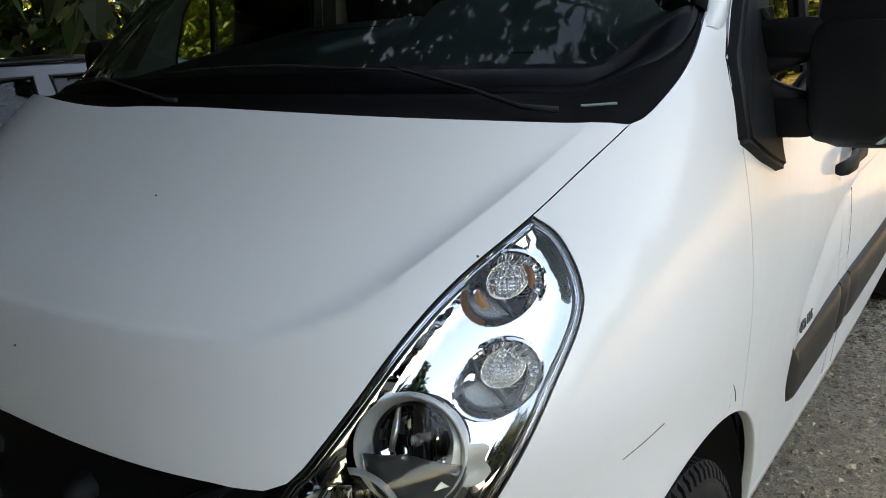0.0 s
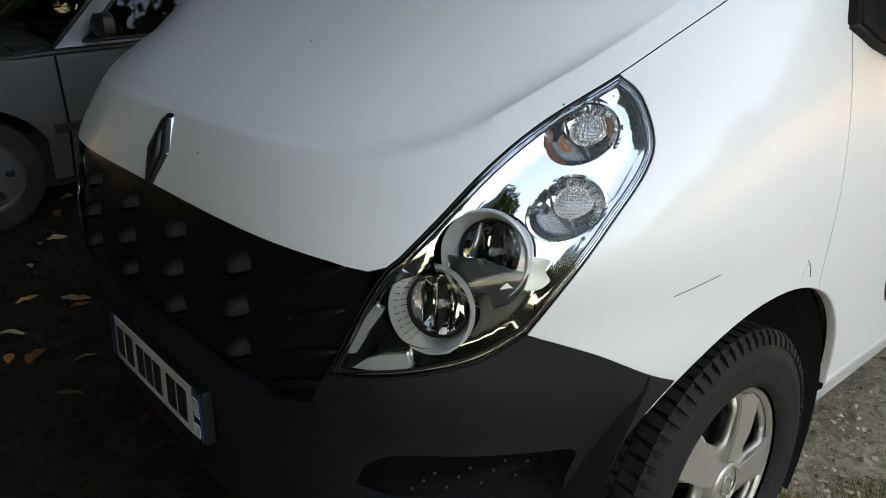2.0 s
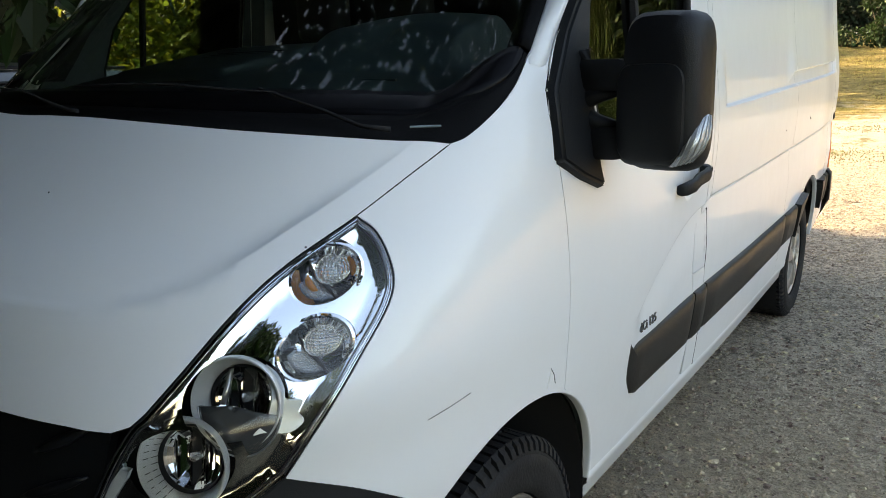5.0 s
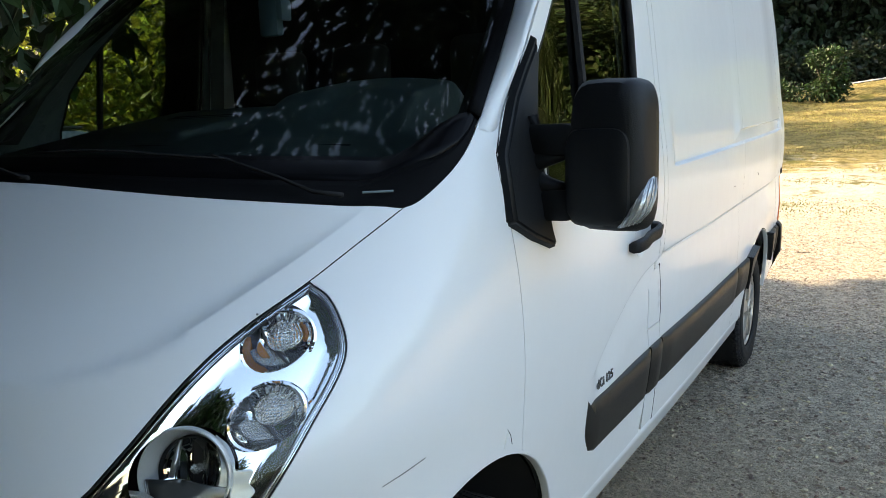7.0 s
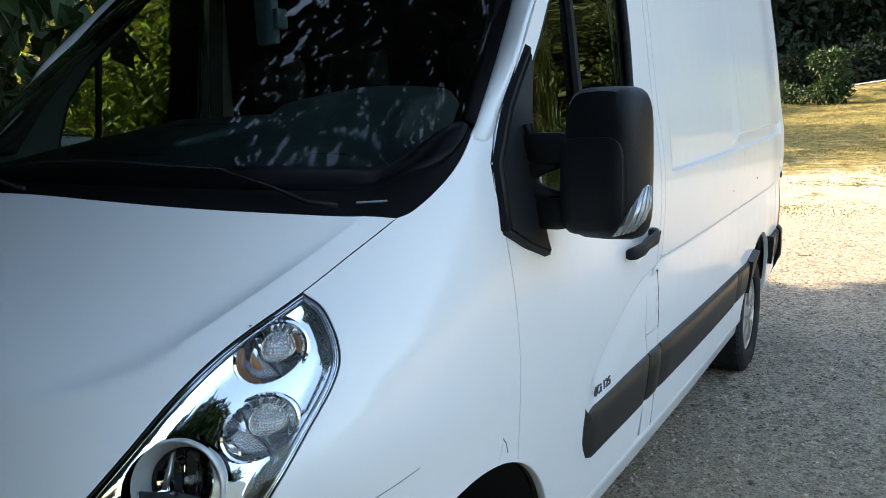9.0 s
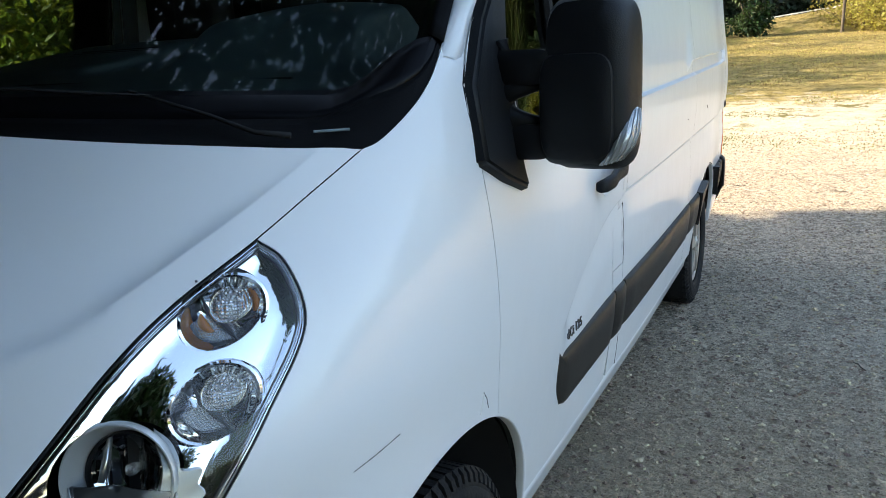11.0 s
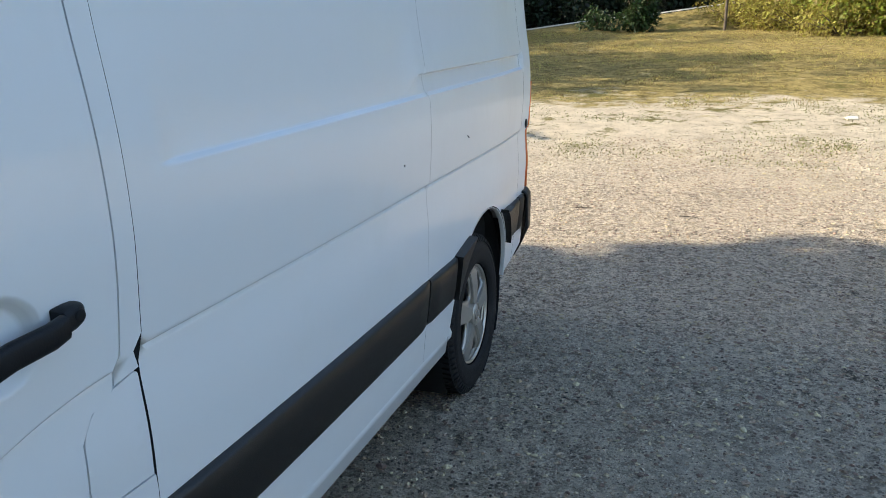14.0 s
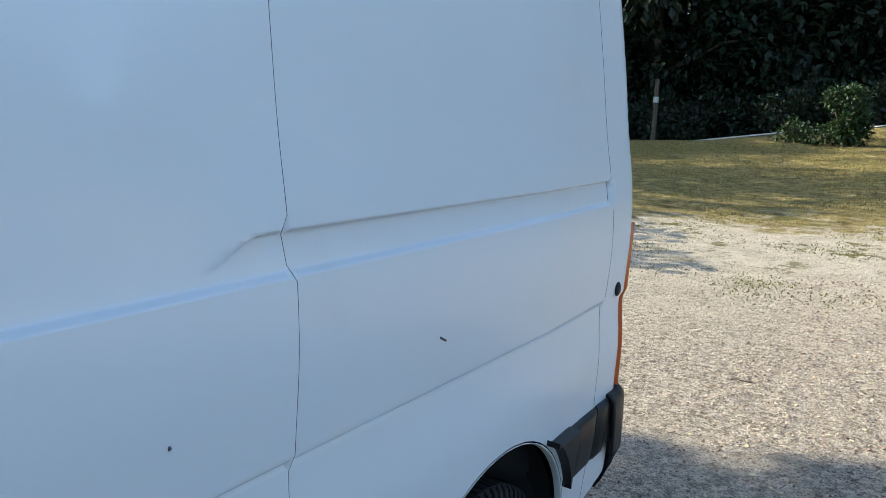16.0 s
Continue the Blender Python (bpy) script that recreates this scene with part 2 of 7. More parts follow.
def swage_line(y):
    return 0.745 + 0.209 * math.sin(math.pi / 2 * min(1.0, max(0.0, (y - 0.60) / 0.62))) ** 0.85


ZF = np.array([0.20, 0.45, 0.60, 0.74, 0.85, 0.98, 1.06, 1.15, 1.26, 1.45, 1.80, 2.32])
DF = np.array([0.0, -.002, -.008, -.017, -.017, -.015, -.007, .004, .011, .012, .012, .012])
DISH_Y, DISH_Z = 0.997, 1.064


def belly(y, z):
    """How far the load area's sheet stands out from the smooth outline."""
    return curve_at(z, ZF, DF) * step01(0.55, 1.15, y) if y > 0.55 else 0.0


def side(y, z):
    """The flank, by place along the van and height."""
    W = curve_at(z, ZS, WS) + belly(y, z)
    # round dish behind the pull handle
    if abs(y - DISH_Y) < 0.08:
        r = math.hypot(y - DISH_Y, z - DISH_Z)
        if r < 0.075:
            W -= 0.019 * step01(0.067, 0.046, r)
    if y < C0:
        F, n = curve_at(z, ZK, FK), curve_at(z, ZK, NK)
        W *= (1 - ((C0 - y) / (C0 - F)) ** n) ** (1 / n)
    x = W + taper(y)
    # swages pressed into the sheet: ledge, waist edge, and the curved edge in the door
    if y > 1.22:
        m = mid_line(y) + 0.006
        x -= 0.0115 * step01(m + 0.003, m - 0.005, z) * (1 - step01(m - 0.008, m - 0.20, z))
        x -= 0.010 * math.exp(-((z - m + 0.002) / 0.0048) ** 2)
        g = groove_line(y)
        k = step01(2.35, 2.46, y)
        # the upper lip of the runner channel sweeps down into the ledge at its front end
        lift = 0.020 + 0.043 * step01(2.36, 2.47, y)
        up = (1 - 0.92 * step01(g + 0.014, g + 0.24, z)) * (1 - k) + (1 - step01(g + lift - 0.004, g + lift + 0.004, z)) * k
        x -= 0.016 * step01(1.31, 1.39, y) * step01(3.800, 3.790, y) * step01(g, g + 0.008, z) * up
    elif y > 0.60 and z < 0.99:
        m = swage_line(y)
        x -= 0.0110 * step01(m + 0.003, m - 0.005, z) * (1 - step01(m - 0.008, m - 0.16, z)) * step01(0.60, 0.68, y) + 0.003 * math.exp(-((z - m + 0.002) / 0.0035) ** 2) * step01(0.62, 0.75, y)
    return Vector((x, y, z))


def inside_poly(P, q):
    x, y = q
    c = False
    j = len(P) - 1
    for i in range(len(P)):
        if (P[i][1] > y) != (P[j][1] > y) and x < (P[j][0] - P[i][0]) * (y - P[i][1]) / (P[j][1] - P[i][1]) + P[i][0]:
            c = not c
        j = i
    return c


def resample(P, step, su):
    out = []
    for i in range(len(P)):
        a, b = np.array(P[i], float), np.array(P[(i + 1) % len(P)], float)
        n = max(1, int(math.ceil(math.hypot((b[0] - a[0]) * su, b[1] - a[1]) / step)))
        out += [a + (b - a) * k / n for k in range(n)]
    return out


def inset(P, fn, gap):
    """Moves a closed outline inwards by gap metres over the surface."""
    n = len(P)
    area = sum(P[i][0] * P[(i + 1) % n][1] - P[(i + 1) % n][0] * P[i][1] for i in range(n))
    out = []
    for i in range(n):
        u, v = P[i]
        e = 0.05
        ju, jv = (fn(u + e, v) - fn(u - e, v)) / (2 * e), (fn(u, v + 0.002) - fn(u, v - 0.002)) / 0.004
        a, b = Vector(fn(*P[i - 1])), Vector(fn(*P[(i + 1) % n]))
        t = (b - a).normalized()
        nn = ju.cross(jv).normalized()
        w = nn.cross(t) * gap * (1 if area > 0 else -1)
        A = np.array([[ju.dot(ju), ju.dot(jv)], [ju.dot(jv), jv.dot(jv)]])
        d = np.linalg.solve(A, np.array([ju.dot(w), jv.dot(w)]))
        out.append((u + d[0], v + d[1]))
    return out


from mathutils.geometry import delaunay_2d_cdt


def inside_many(P, Q):
    """Which of the points Q lie inside the closed outline P."""
    P, Q = np.array(P, float), np.array(Q, float)
    res = np.zeros(len(Q), bool)
    j = len(P) - 1
    for i in range(len(P)):
        if P[i][1] != P[j][1]:
            m = ((P[i][1] > Q[:, 1]) != (P[j][1] > Q[:, 1])) & (Q[:, 0] < (P[j][0] - P[i][0]) * (Q[:, 1] - P[i][1]) / (P[j][1] - P[i][1]) + P[i][0])
            res ^= m
        j = i
    return res


def sheet(outline, fn, step=0.03, su=0.019, gap=0.0007, depth=0.02, holes=(), lift=0.0, creases=()):
    """A pressed sheet over the surface fn inside an outline, with folded-in edges. Gives vertices, faces, and rim edges.
    creases: lines that the mesh follows."""
    P = resample(outline, step, su)
    if gap:
        P = inset(P, fn, gap)
    H = [resample(h, step, su) for h in holes]
    pts, edges = [], []
    for loop in [P] + H:
        k = len(pts)
        pts += [(p[0] * su, p[1]) for p in loop]
        edges += [(k + i, k + (i + 1) % len(loop)) for i in range(len(loop))]
    Q = [(p[0] * su, p[1]) for p in P]
    HQ = [[(p[0] * su, p[1]) for p in h] for h in H]
    for line in creases:
        L = np.array([(p[0] * su, p[1]) for p in line])
        ok = inside_many(Q, L)
        for h in HQ:
            ok &= ~inside_many(h, L)
        k = None
        for p, o in zip(L, ok):
            if o:
                pts.append(tuple(p))
                if k is not None:
                    edges.append((k, len(pts) - 1))
                k = len(pts) - 1
            else:
                k = None
    B = np.array(pts)
    lo, hi = B.min(0), B.max(0)
    G = []
    for r, v in enumerate(np.arange(lo[1] + step / 2, hi[1], step * 0.866)):
        us = np.arange(lo[0] + (step / 2 if r % 2 else 0), hi[0], step)
        G += [(u, v) for u in us]
    if G:
        G = np.array(G)
        ok = inside_many(Q, G)
        for h in HQ:
            ok &= ~inside_many(h, G)
        G = G[ok]
        far_enough = [((B - q) ** 2).sum(1).min() > (0.45 * step) ** 2 for q in G]
        pts += [tuple(q) for q, o in zip(G, far_enough) if o]
    V, E, Fc, ov, oe, of = delaunay_2d_cdt([Vector(p) for p in pts], edges, [], 0, 1e-7)
    C = np.array([[sum(V[i][k] for i in f) / len(f) for k in (0, 1)] for f in Fc])
    ok = inside_many(Q, C)
    for h in HQ:
        ok &= ~inside_many(h, C)
    keep = [list(f) for f, o in zip(Fc, ok) if o]
    verts, normals = [], []
    for q in V:
        u, z = q[0] / su, q[1]
        p = Vector(fn(u, z))
        e = 0.05 if su < 0.5 else 0.002
        n = (fn(u + e, z) - fn(u - e, z)).cross(fn(u, z + 0.002) - fn(u, z - 0.002)).normalized()
        verts.append(p + n * lift)
        normals.append(n)
    cnt = set()
    for f in keep:
        for i in range(3):
            cnt.add((f[i], f[(i + 1) % 3]))
    rim = [e for e in cnt if (e[1], e[0]) not in cnt]
    if depth:
        idx = {}
        for a, b in sorted(rim):
            for k in (a, b):
                if k not in idx:
                    idx[k] = len(verts)
                    verts.append(verts[k] - normals[k] * depth)
        keep += [[b, a, idx[a], idx[b]] for a, b in sorted(rim)]
    normals += [normals[k] for k in sorted(idx, key=idx.get)] if depth else []
    return verts, keep, rim, normals


def panel(name, outline, fn, mat, parent=None, label="", fold=None, **kw):
    """One pressed panel; fold: the material of its folded edges, dark to paint the gap's shade."""
    verts, faces, rim, normals = sheet(outline, fn, **kw)
    ob = link_mesh(name, verts, faces, mat, parent, label)
    me = ob.data
    ln = []
    for p in me.polygons:
        ln += [tuple(p.normal)] * 4 if len(p.vertices) == 4 else [tuple(normals[i]) for i in p.vertices]
    me.normals_split_custom_set(ln)
    if fold:
        me.materials.append(fold)
        for p in me.polygons:
            if len(p.vertices) == 4:
                p.material_index = 1
    return ob


def grid_mesh(name, rows, mat, parent=None, label="", thick=0.0, smooth=True):
    """A sheet through rows of points, thickened inwards."""
    n, m = len(rows), len(rows[0])
    verts = [Vector(p) for r in rows for p in r]
    faces = [(i * m + j, i * m + j + 1, (i + 1) * m + j + 1, (i + 1) * m + j) for i in range(n - 1) for j in range(m - 1)]
    ob = link_mesh(name, verts, faces, mat, parent, label, smooth)
    if thick:
        s = ob.modifiers.new("thick", "SOLIDIFY")
        s.thickness, s.offset = thick, -1
    return ob


def on_front(x, y, z):
    return (math.degrees(math.atan2(x, C0 - y)), z)


# ---- ground ----
def lin(a, b, n):
    return [a + (b - a) * i / (n - 1) for i in range(n)]


def ground_z(x, y):
    """Gravel yard that rises gently to a grassy bank at the far end."""
    z = 0.012 * noise.noise((x * 0.5, y * 0.5, 0)) * min(1, max(0, (abs(x) + abs(y - 2)) / 6 - 0.7))
    z += float(np.interp(y, GY, GZ))
    z += (0.62 + 0.115 * max(-7.0, min(9.0, x))) * step01(28.2, 30.8, y - 0.10 * x)
    z += 2.2 * step01(7.0, 17.0, x - 0.10 * y) * step01(-12, -4, -abs(y - 4) + 4)
    z += 0.09 * step01(-1.3, -2.4, x)
    return z


GY = [2, 4, 6, 8.5, 14, 20, 28, 60]
GZ = [0.0, 0.045, 0.105, 0.20, 0.55, 0.97, 1.50, 1.75]


# ---- the van ----
VAN = thing("panel_van", "white panel van with black bumper and rubbing strips parked on gravel", "van")

hood_edge = [(54.2, 1.262), (49.3, 1.213), (44.7, 1.163), (39.5, 1.107), (36.1, 1.05), (33.0, 0.974), (31.2, 0.928), (30.4, 0.912), (29.2, 0.903)]
hood_low = [(27.5, 0.904), (25.7, 0.907), (20.2, 0.910), (12.4, 0.912), (0, 0.913)]
cowl = [(0, 1.322), (12, 1.319), (24.3, 1.310), (35.8, 1.297), (44.6, 1.284), (52.5, 1.268)]
right_side = [tuple(p) for p in smooth_line(hood_edge[:7], 5)] + hood_edge[7:]
low = [tuple(p) for p in smooth_line(hood_low, 5)]
top = [tuple(p) for p in smooth_line(cowl, 5)]
half = top[1:] + right_side + low[:-1]
ridge = [(float(np.interp(z, CREASE_Z, CREASE_U)), z) for z in lin(1.053, 1.30, 30)]
nose_edge = [(u, 1.053) for u in lin(-25.2, 25.2, 60)]
bend = []
for a in lin(0.05, 1.52, 14):
    z = 1.053 + 0.05 * (1 - math.cos(a))
    bend.append((float(np.interp(z, CREASE_Z, CREASE_U)) - 4.29 * (1 - math.sin(a)), z))
hood_creases = [nose_edge, bend, [(-u, z) for u, z in bend], [(u * 0.985, 1.060) for u, z in nose_edge], [(u * 1.0, 1.049) for u, z in nose_edge]]
for d in (-0.25, 0.25):
    hood_creases += [[(u + d, z) for u, z in ridge[7:]], [(-u - d, z) for u, z in ridge[7:]]]
def far_rise(u, z):
    """The bonnet's rear edge runs a little farther up on the passenger side."""
    return z + 0.060 * step01(4.0, 48.0, abs(u)) if z > 1.255 and abs(u) < 56 else z


hood = panel("hood", [(0, 1.322)] + half + [(0, 0.913)] + [(-u, far_rise(u, z)) for u, z in half[::-1]], hood_surface, PAINT, VAN, fold=SHUT, step=0.018, gap=0.0016, depth=0.025, creases=hood_creases)

hl_out = [(44.7, 1.163), (46.2, 1.135), (47.0, 1.078), (46.4, 1.033), (43.9, 0.964), (41.1, 0.883), (38.9, 0.812)]
hl_bot = [(38.9, 0.812), (36.0, 0.771), (32.1, 0.746), (28.3, 0.730), (26.2, 0.728)]
hl_in = [(26.2, 0.728), (27.8, 0.803), (29.2, 0.868), (30.4, 0.912), (31.2, 0.928), (33.0, 0.974), (36.1, 1.05), (39.5, 1.107), (44.7, 1.163)]
S = lambda pts, n=5: [tuple(p) for p in smooth_line(pts, n)]
hl_outline = S(hl_out)[:-1] + S(hl_bot)[:-1] + S(hl_in)[:-1]
bump_line = [(38.9, 0.812), (43.4, 0.758), (47.6, 0.691), (50.2, 0.655)]


def arch(cy, cz, r, a0, a1, n=22):
    """Points (y, z) round a wheel opening, angles from the rear horizontal."""
    return [(cy + r * math.cos(radians(a0 + (a1 - a0) * i / n)), cz + r * math.sin(radians(a0 + (a1 - a0) * i / n))) for i in range(n + 1)]


def to_u(y, z):
    return on_front(side(y, z).x, y, z)


AR = 0.393
front_arch = arch(0.035, 0.355, AR, 131, 60, 16)
fender_line = [to_u(0.198, z) for z in (0.72, 0.80, 0.90, 1.00, 1.10, 1.20, 1.30)] + [to_u(0.207, 1.344), to_u(0.248, 1.408)]
screen_edge = [(66.6, 1.415), (65.3, 1.39), (63.5, 1.358), (61.4, 1.328), (59.6, 1.307), (57.6, 1.286), (55.7, 1.269), (54.2, 1.262)]
fender_outline = S(hood_edge[:3])[:-1] + S(hl_out)[:-1] + S(bump_line)[:-1] + [to_u(*p) for p in front_arch] + fender_line + S(screen_edge)[:-1]
fender = panel("fender", fender_outline, front, PAINT, VAN, step=0.024, depth=0.012, gap=0.0004)
mirrored(fender)

# flared lip round the front wheel opening
def lip(cy, a0, a1, r, parent, name="arch_lip"):
    rows = []
    cz = 0.355
    pts = arch(cy, cz, r, a0, a1, 30)
    for off, rr in ((0.0, 0.0), (0.0005, -0.002), (-0.004, -0.004), (-0.02, -0.004)):
        row = []
        for y, z in pts:
            k = (r + rr) / r
            p = side(y, z)
            row.append((p.x + off, cy + (y - cy) * k, cz + (z - cz) * k))
        rows.append(row)
    return grid_mesh(name, rows, PAINT, parent)


mirrored(lip(0.035, 140, 4, AR + 0.001, VAN))

# bumper: the black lower nose
bl = S(bump_line)
bump_out = bl[::-1][:-1] + S(hl_bot)[:-1] + [(26.2, 0.728), (24.5, 0.66), (20.0, 0.635), (0, 0.63)]
arch_f = [to_u(*p) for p in arch(0.035, 0.355, AR, 218, 131, 16)]
half_b = [(0, 0.22), (20, 0.22), (38, 0.23)] + arch_f + bump_out[1:]
# fog lamp recess in the corner of the bumper
fog = S([(26.9, 0.497), (28.4, 0.560), (31.0, 0.592), (35.6, 0.594), (39.5, 0.588), (42.2, 0.574), (41.6, 0.52), (41.0, 0.447), (37.5, 0.470), (33.5, 0.481), (29.5, 0.482), (26.9, 0.497)], 4)[:-1]
fog_l = [(-u, z) for u, z in fog[::-1]]
full_b = half_b[:-1] + [(0, 0.63)] + [(-u, z) for u, z in half_b[::-1][1:-1]]
bumper = panel("front_bumper", full_b, front, BUMPER, VAN, "scuffed matt black plastic bumper", step=0.03, depth=0.03, holes=(fog, fog_l))


def fog_recess(u, z):
    k = min(1.0, max(0.0, (u - 26.0) / 14.0))
    p = front(u, z)
    d = 0.012 + 0.085 * k ** 1.3 * step01(0.45, 0.50, z) * step01(0.45, 0.52, z)
    return p + Vector((-0.55 * d, 0.75 * d, 0))


# recess in near-black cowl plastic: its shade is put into the colour
rec = panel("fog_recess", [(25.8, 0.47), (44, 0.43), (44, 0.62), (25.8, 0.62)], fog_recess, COWL, bumper, step=0.03, depth=0.0, gap=0)
mirrored(rec)
for i in range(13):
    bm = bmesh.new()
    u, z = 31.0 + 0.75 * i, 0.497 + 0.014 * (i % 3)
    p = fog_recess(u, z)
    tube(bm, [p + Vector((-0.007, 0.004, -0.004)), p + Vector((0.007, -0.004, 0.005))], 0.0028, 6)
    part("grip_rib", bm, PLASTIC, bumper)
# seam of the corner piece beside the wheel
seam_u = [(47.4, 0.690), (46.6, 0.62), (45.7, 0.56), (44.2, 0.45), (42.4, 0.338), (41.5, 0.26)]
bm = bmesh.new()
tube(bm, [front(*q) + Vector((0.0005, -0.0005, 0)) for q in S(seam_u, 5)], 0.0022, 6)
part("corner_seam", bm, SHUT, bumper)

# grille: dark inlay with rows of scoops
GR = [(28.6, 0.895), (27.6, 0.80), (26.0, 0.722), (24.3, 0.665), (20, 0.642), (0, 0.638)]


def back_front(d):
    def f(u, z):
        p = front(u, z)
        q = Vector((p.x * 0.35, p.y - 0.3, 0)).normalized()
        return p - q * d
    return f


gr_half = S(GR, 4)
grille = panel("grille", [(-u, z) for u, z in gr_half] + gr_half[::-1] + [(20, 0.906), (0, 0.909), (-20, 0.906)], back_front(0.022), GRILLE, VAN, "black plastic grille with rows of scoops", step=0.03, depth=0.02, gap=0.001)


NUB = material("grille_nub_plastic", (0.006, 0.0065, 0.0075), 0.55, spec=0.12, vary=0.1, bump=0.05, bump_scale=300)


def scoop(x, z, w, h):
    """A half-round nub over a small wedge, standing out of the grille."""
    u = math.degrees(math.atan2(x, C0 + 0.72))
    p = back_front(0.022)(u, z)
    sg = 1 if x >= -0.2 else -1
    b = bmesh.new()
    rings = []
    for i in range(7):
        t = i / 6
        ring = []
        for k in range(13):
            a = math.pi * k / 12
            ring.append(b.verts.new((p.x + w * math.cos(a) * math.cos(t * 1.40), p.y - 0.040 * math.sin(t * 1.57) + 0.006, p.z + h * math.sin(a) * math.cos(t * 1.30))))
        rings.append(ring)
    for r0, r1 in zip(rings, rings[1:]):
        for k in range(12):
            b.faces.new((r0[k], r0[k + 1], r1[k + 1], r1[k]))
    b.faces.new(rings[-1])
    b.faces.new([r[0] for r in rings] + [r[-1] for r in rings[::-1]])
    bmesh.ops.recalc_face_normals(b, faces=b.faces)
    o = part("scoop", b, NUB, grille, angle=55)
    b = bmesh.new()
    v = [b.verts.new(p + Vector(c)) for c in ((-w * sg, 0, -0.007), (w * 0.9 * sg, 0, -0.007), (-w * 0.8 * sg, -0.034, -0.009), (w * 0.5 * sg, -0.022, -0.010), (-w * 0.7 * sg, 0, -0.034), (-w * 0.6 * sg, -0.016, -0.030))]
    for f in ((0, 1, 3, 2), (2, 3, 5), (0, 2, 5, 4), (1, 4, 5, 3), (0, 4, 1)):
        b.faces.new([v[i] for i in f])
    bmesh.ops.recalc_face_normals(b, faces=b.faces)
    part("scoop_wedge", b, NUB, o)


for z in (0.842, 0.766, 0.690):
    for ix in range(-2, 2):
        scoop(0.146 + 0.252 * ix, z, 0.024, 0.030)

for sgn in (1, -1):
    for z, x0, x1 in ((0.893, 0.56, 0.675), (0.822, 0.53, 0.668), (0.752, 0.50, 0.655), (0.690, 0.48, 0.62)):
        b = bmesh.new()
        pts = []
        for i in range(7):
            t = i / 6
            x = x0 + (x1 - x0) * t
            u = math.degrees(math.atan2(x, C0 + 0.70))
            pts.append(back_front(0.014)(u * sgn, z - 0.035 + 0.045 * t))
        tube(b, pts, [0.002, 0.007, 0.009, 0.010, 0.009, 0.006, 0.002], 8)
        part("blade", b, GRILLE, grille, angle=60)

# dark cavity behind grille and bumper
bm = bmesh.new()
box(bm, -0.70, 0.70, -0.60, 0.30, 0.24, 0.89, 0.05)
part("engine_bay", bm, SHUT, VAN)

# maker's badge: a plain diamond shape
def diamond(cx, w, h, y0, y1, z0, name, mat, parent, bevel=0.004, slope=0.46):
    """A flat-topped diamond, leaning with the nose."""
    b = bmesh.new()
    ring = [(-0.30 * w, h), (0.30 * w, h), (w, 0.0), (0.30 * w, -h), (-0.30 * w, -h), (-w, 0.0)]
    lo = [b.verts.new((cx + x, y0 + slope * z, z0 + z)) for x, z in ring]
    hi = [b.verts.new((cx + x * 0.86, y1 + slope * z * 0.9, z0 + z * 0.9)) for x, z in ring]
    for i in range(6):
        b.faces.new((lo[i], lo[(i + 1) % 6], hi[(i + 1) % 6], hi[i]))
    b.faces.new(hi)
    b.faces.new(lo[::-1])
    bmesh.ops.recalc_face_normals(b, faces=b.faces)
    bmesh.ops.bevel(b, geom=list(b.edges), offset=bevel, segments=2, affect="EDGES")
    return part(name, b, mat, parent, angle=50)


emblem = diamond(0.006, 0.060, 0.074, -0.648, -0.676, 0.978, "emblem", CHROME, VAN)
emblem["label"] = "chrome diamond emblem with dark inlay"
diamond(0.006, 0.052, 0.067, -0.666, -0.681, 0.978, "emblem_inlay", INK, emblem, 0.002)
diamond(0.006, 0.026, 0.044, -0.676, -0.688, 0.978, "emblem_core", GRILLE, emblem, 0.002)

# number plate: its writing stands as plain bars
plate = new("number_plate")
plate.parent = VAN
plate.matrix_world = pose(0.020, -0.762, 0.500, -4, 0, 0)
b = bmesh.new()
box(b, -0.264, 0.264, -0.012, 0.012, -0.059, 0.059, 0.005)
part("plate_holder", b, PLASTIC, plate)
b = bmesh.new()
box(b, -0.222, 0.222, -0.0155, -0.012, -0.055, 0.055, 0.001, 1)
part("plate_field", b, PLATE, plate)
for x0, x1 in ((0.222, 0.26), (-0.26, -0.222)):
    b = bmesh.new()
    box(b, x0, x1, -0.0155, -0.012, -0.055, 0.055, 0.001, 1)
    part("plate_band", b, BLUE, plate)
for x0, w in ((-0.205, 0.045), (-0.150, 0.045), (-0.078, 0.040), (-0.028, 0.040), (0.022, 0.040), (0.095, 0.045), (0.150, 0.045)):
    b = bmesh.new()
    box(b, x0, x0 + w, -0.0175, -0.0155, -0.036, 0.036, 0.002, 1)
    part("plate_bar", b, INK, plate)
b = bmesh.new()
box(b, 0.228, 0.254, -0.0175, -0.0155, -0.046, -0.018, 0.002, 1)
part("plate_bar", b, PLATE, plate)
b = bmesh.new()
for i in range(5):
    box(b, 0.227, 0.255, -0.017, -0.0155, 0.0 + 0.009 * i, 0.004 + 0.009 * i)
part("plate_mark", b, PLATE, plate)

# ---- headlights ----
def normal_at(fn, u, z):
    return (fn(u + 0.05, z) - fn(u - 0.05, z)).cross(fn(u, z + 0.003) - fn(u, z - 0.003)).normalized()


headlight = new("headlight")
headlight.parent = VAN
headlight["label"] = "large clear-lens headlight with chrome reflectors"
lens = panel("headlight_lens", hl_outline, front, LENS, headlight, step=0.022, gap=0.0015, depth=0.006, lift=0.001)
lens.visible_shadow = False
# black gasket round the lens
bm = bmesh.new()
ring = inset(resample(hl_outline, 0.02, 0.019), front, 0.0022)
pts = [front(*q) for q in ring]
tube(bm, pts + pts[:2], 0.0015, 8)
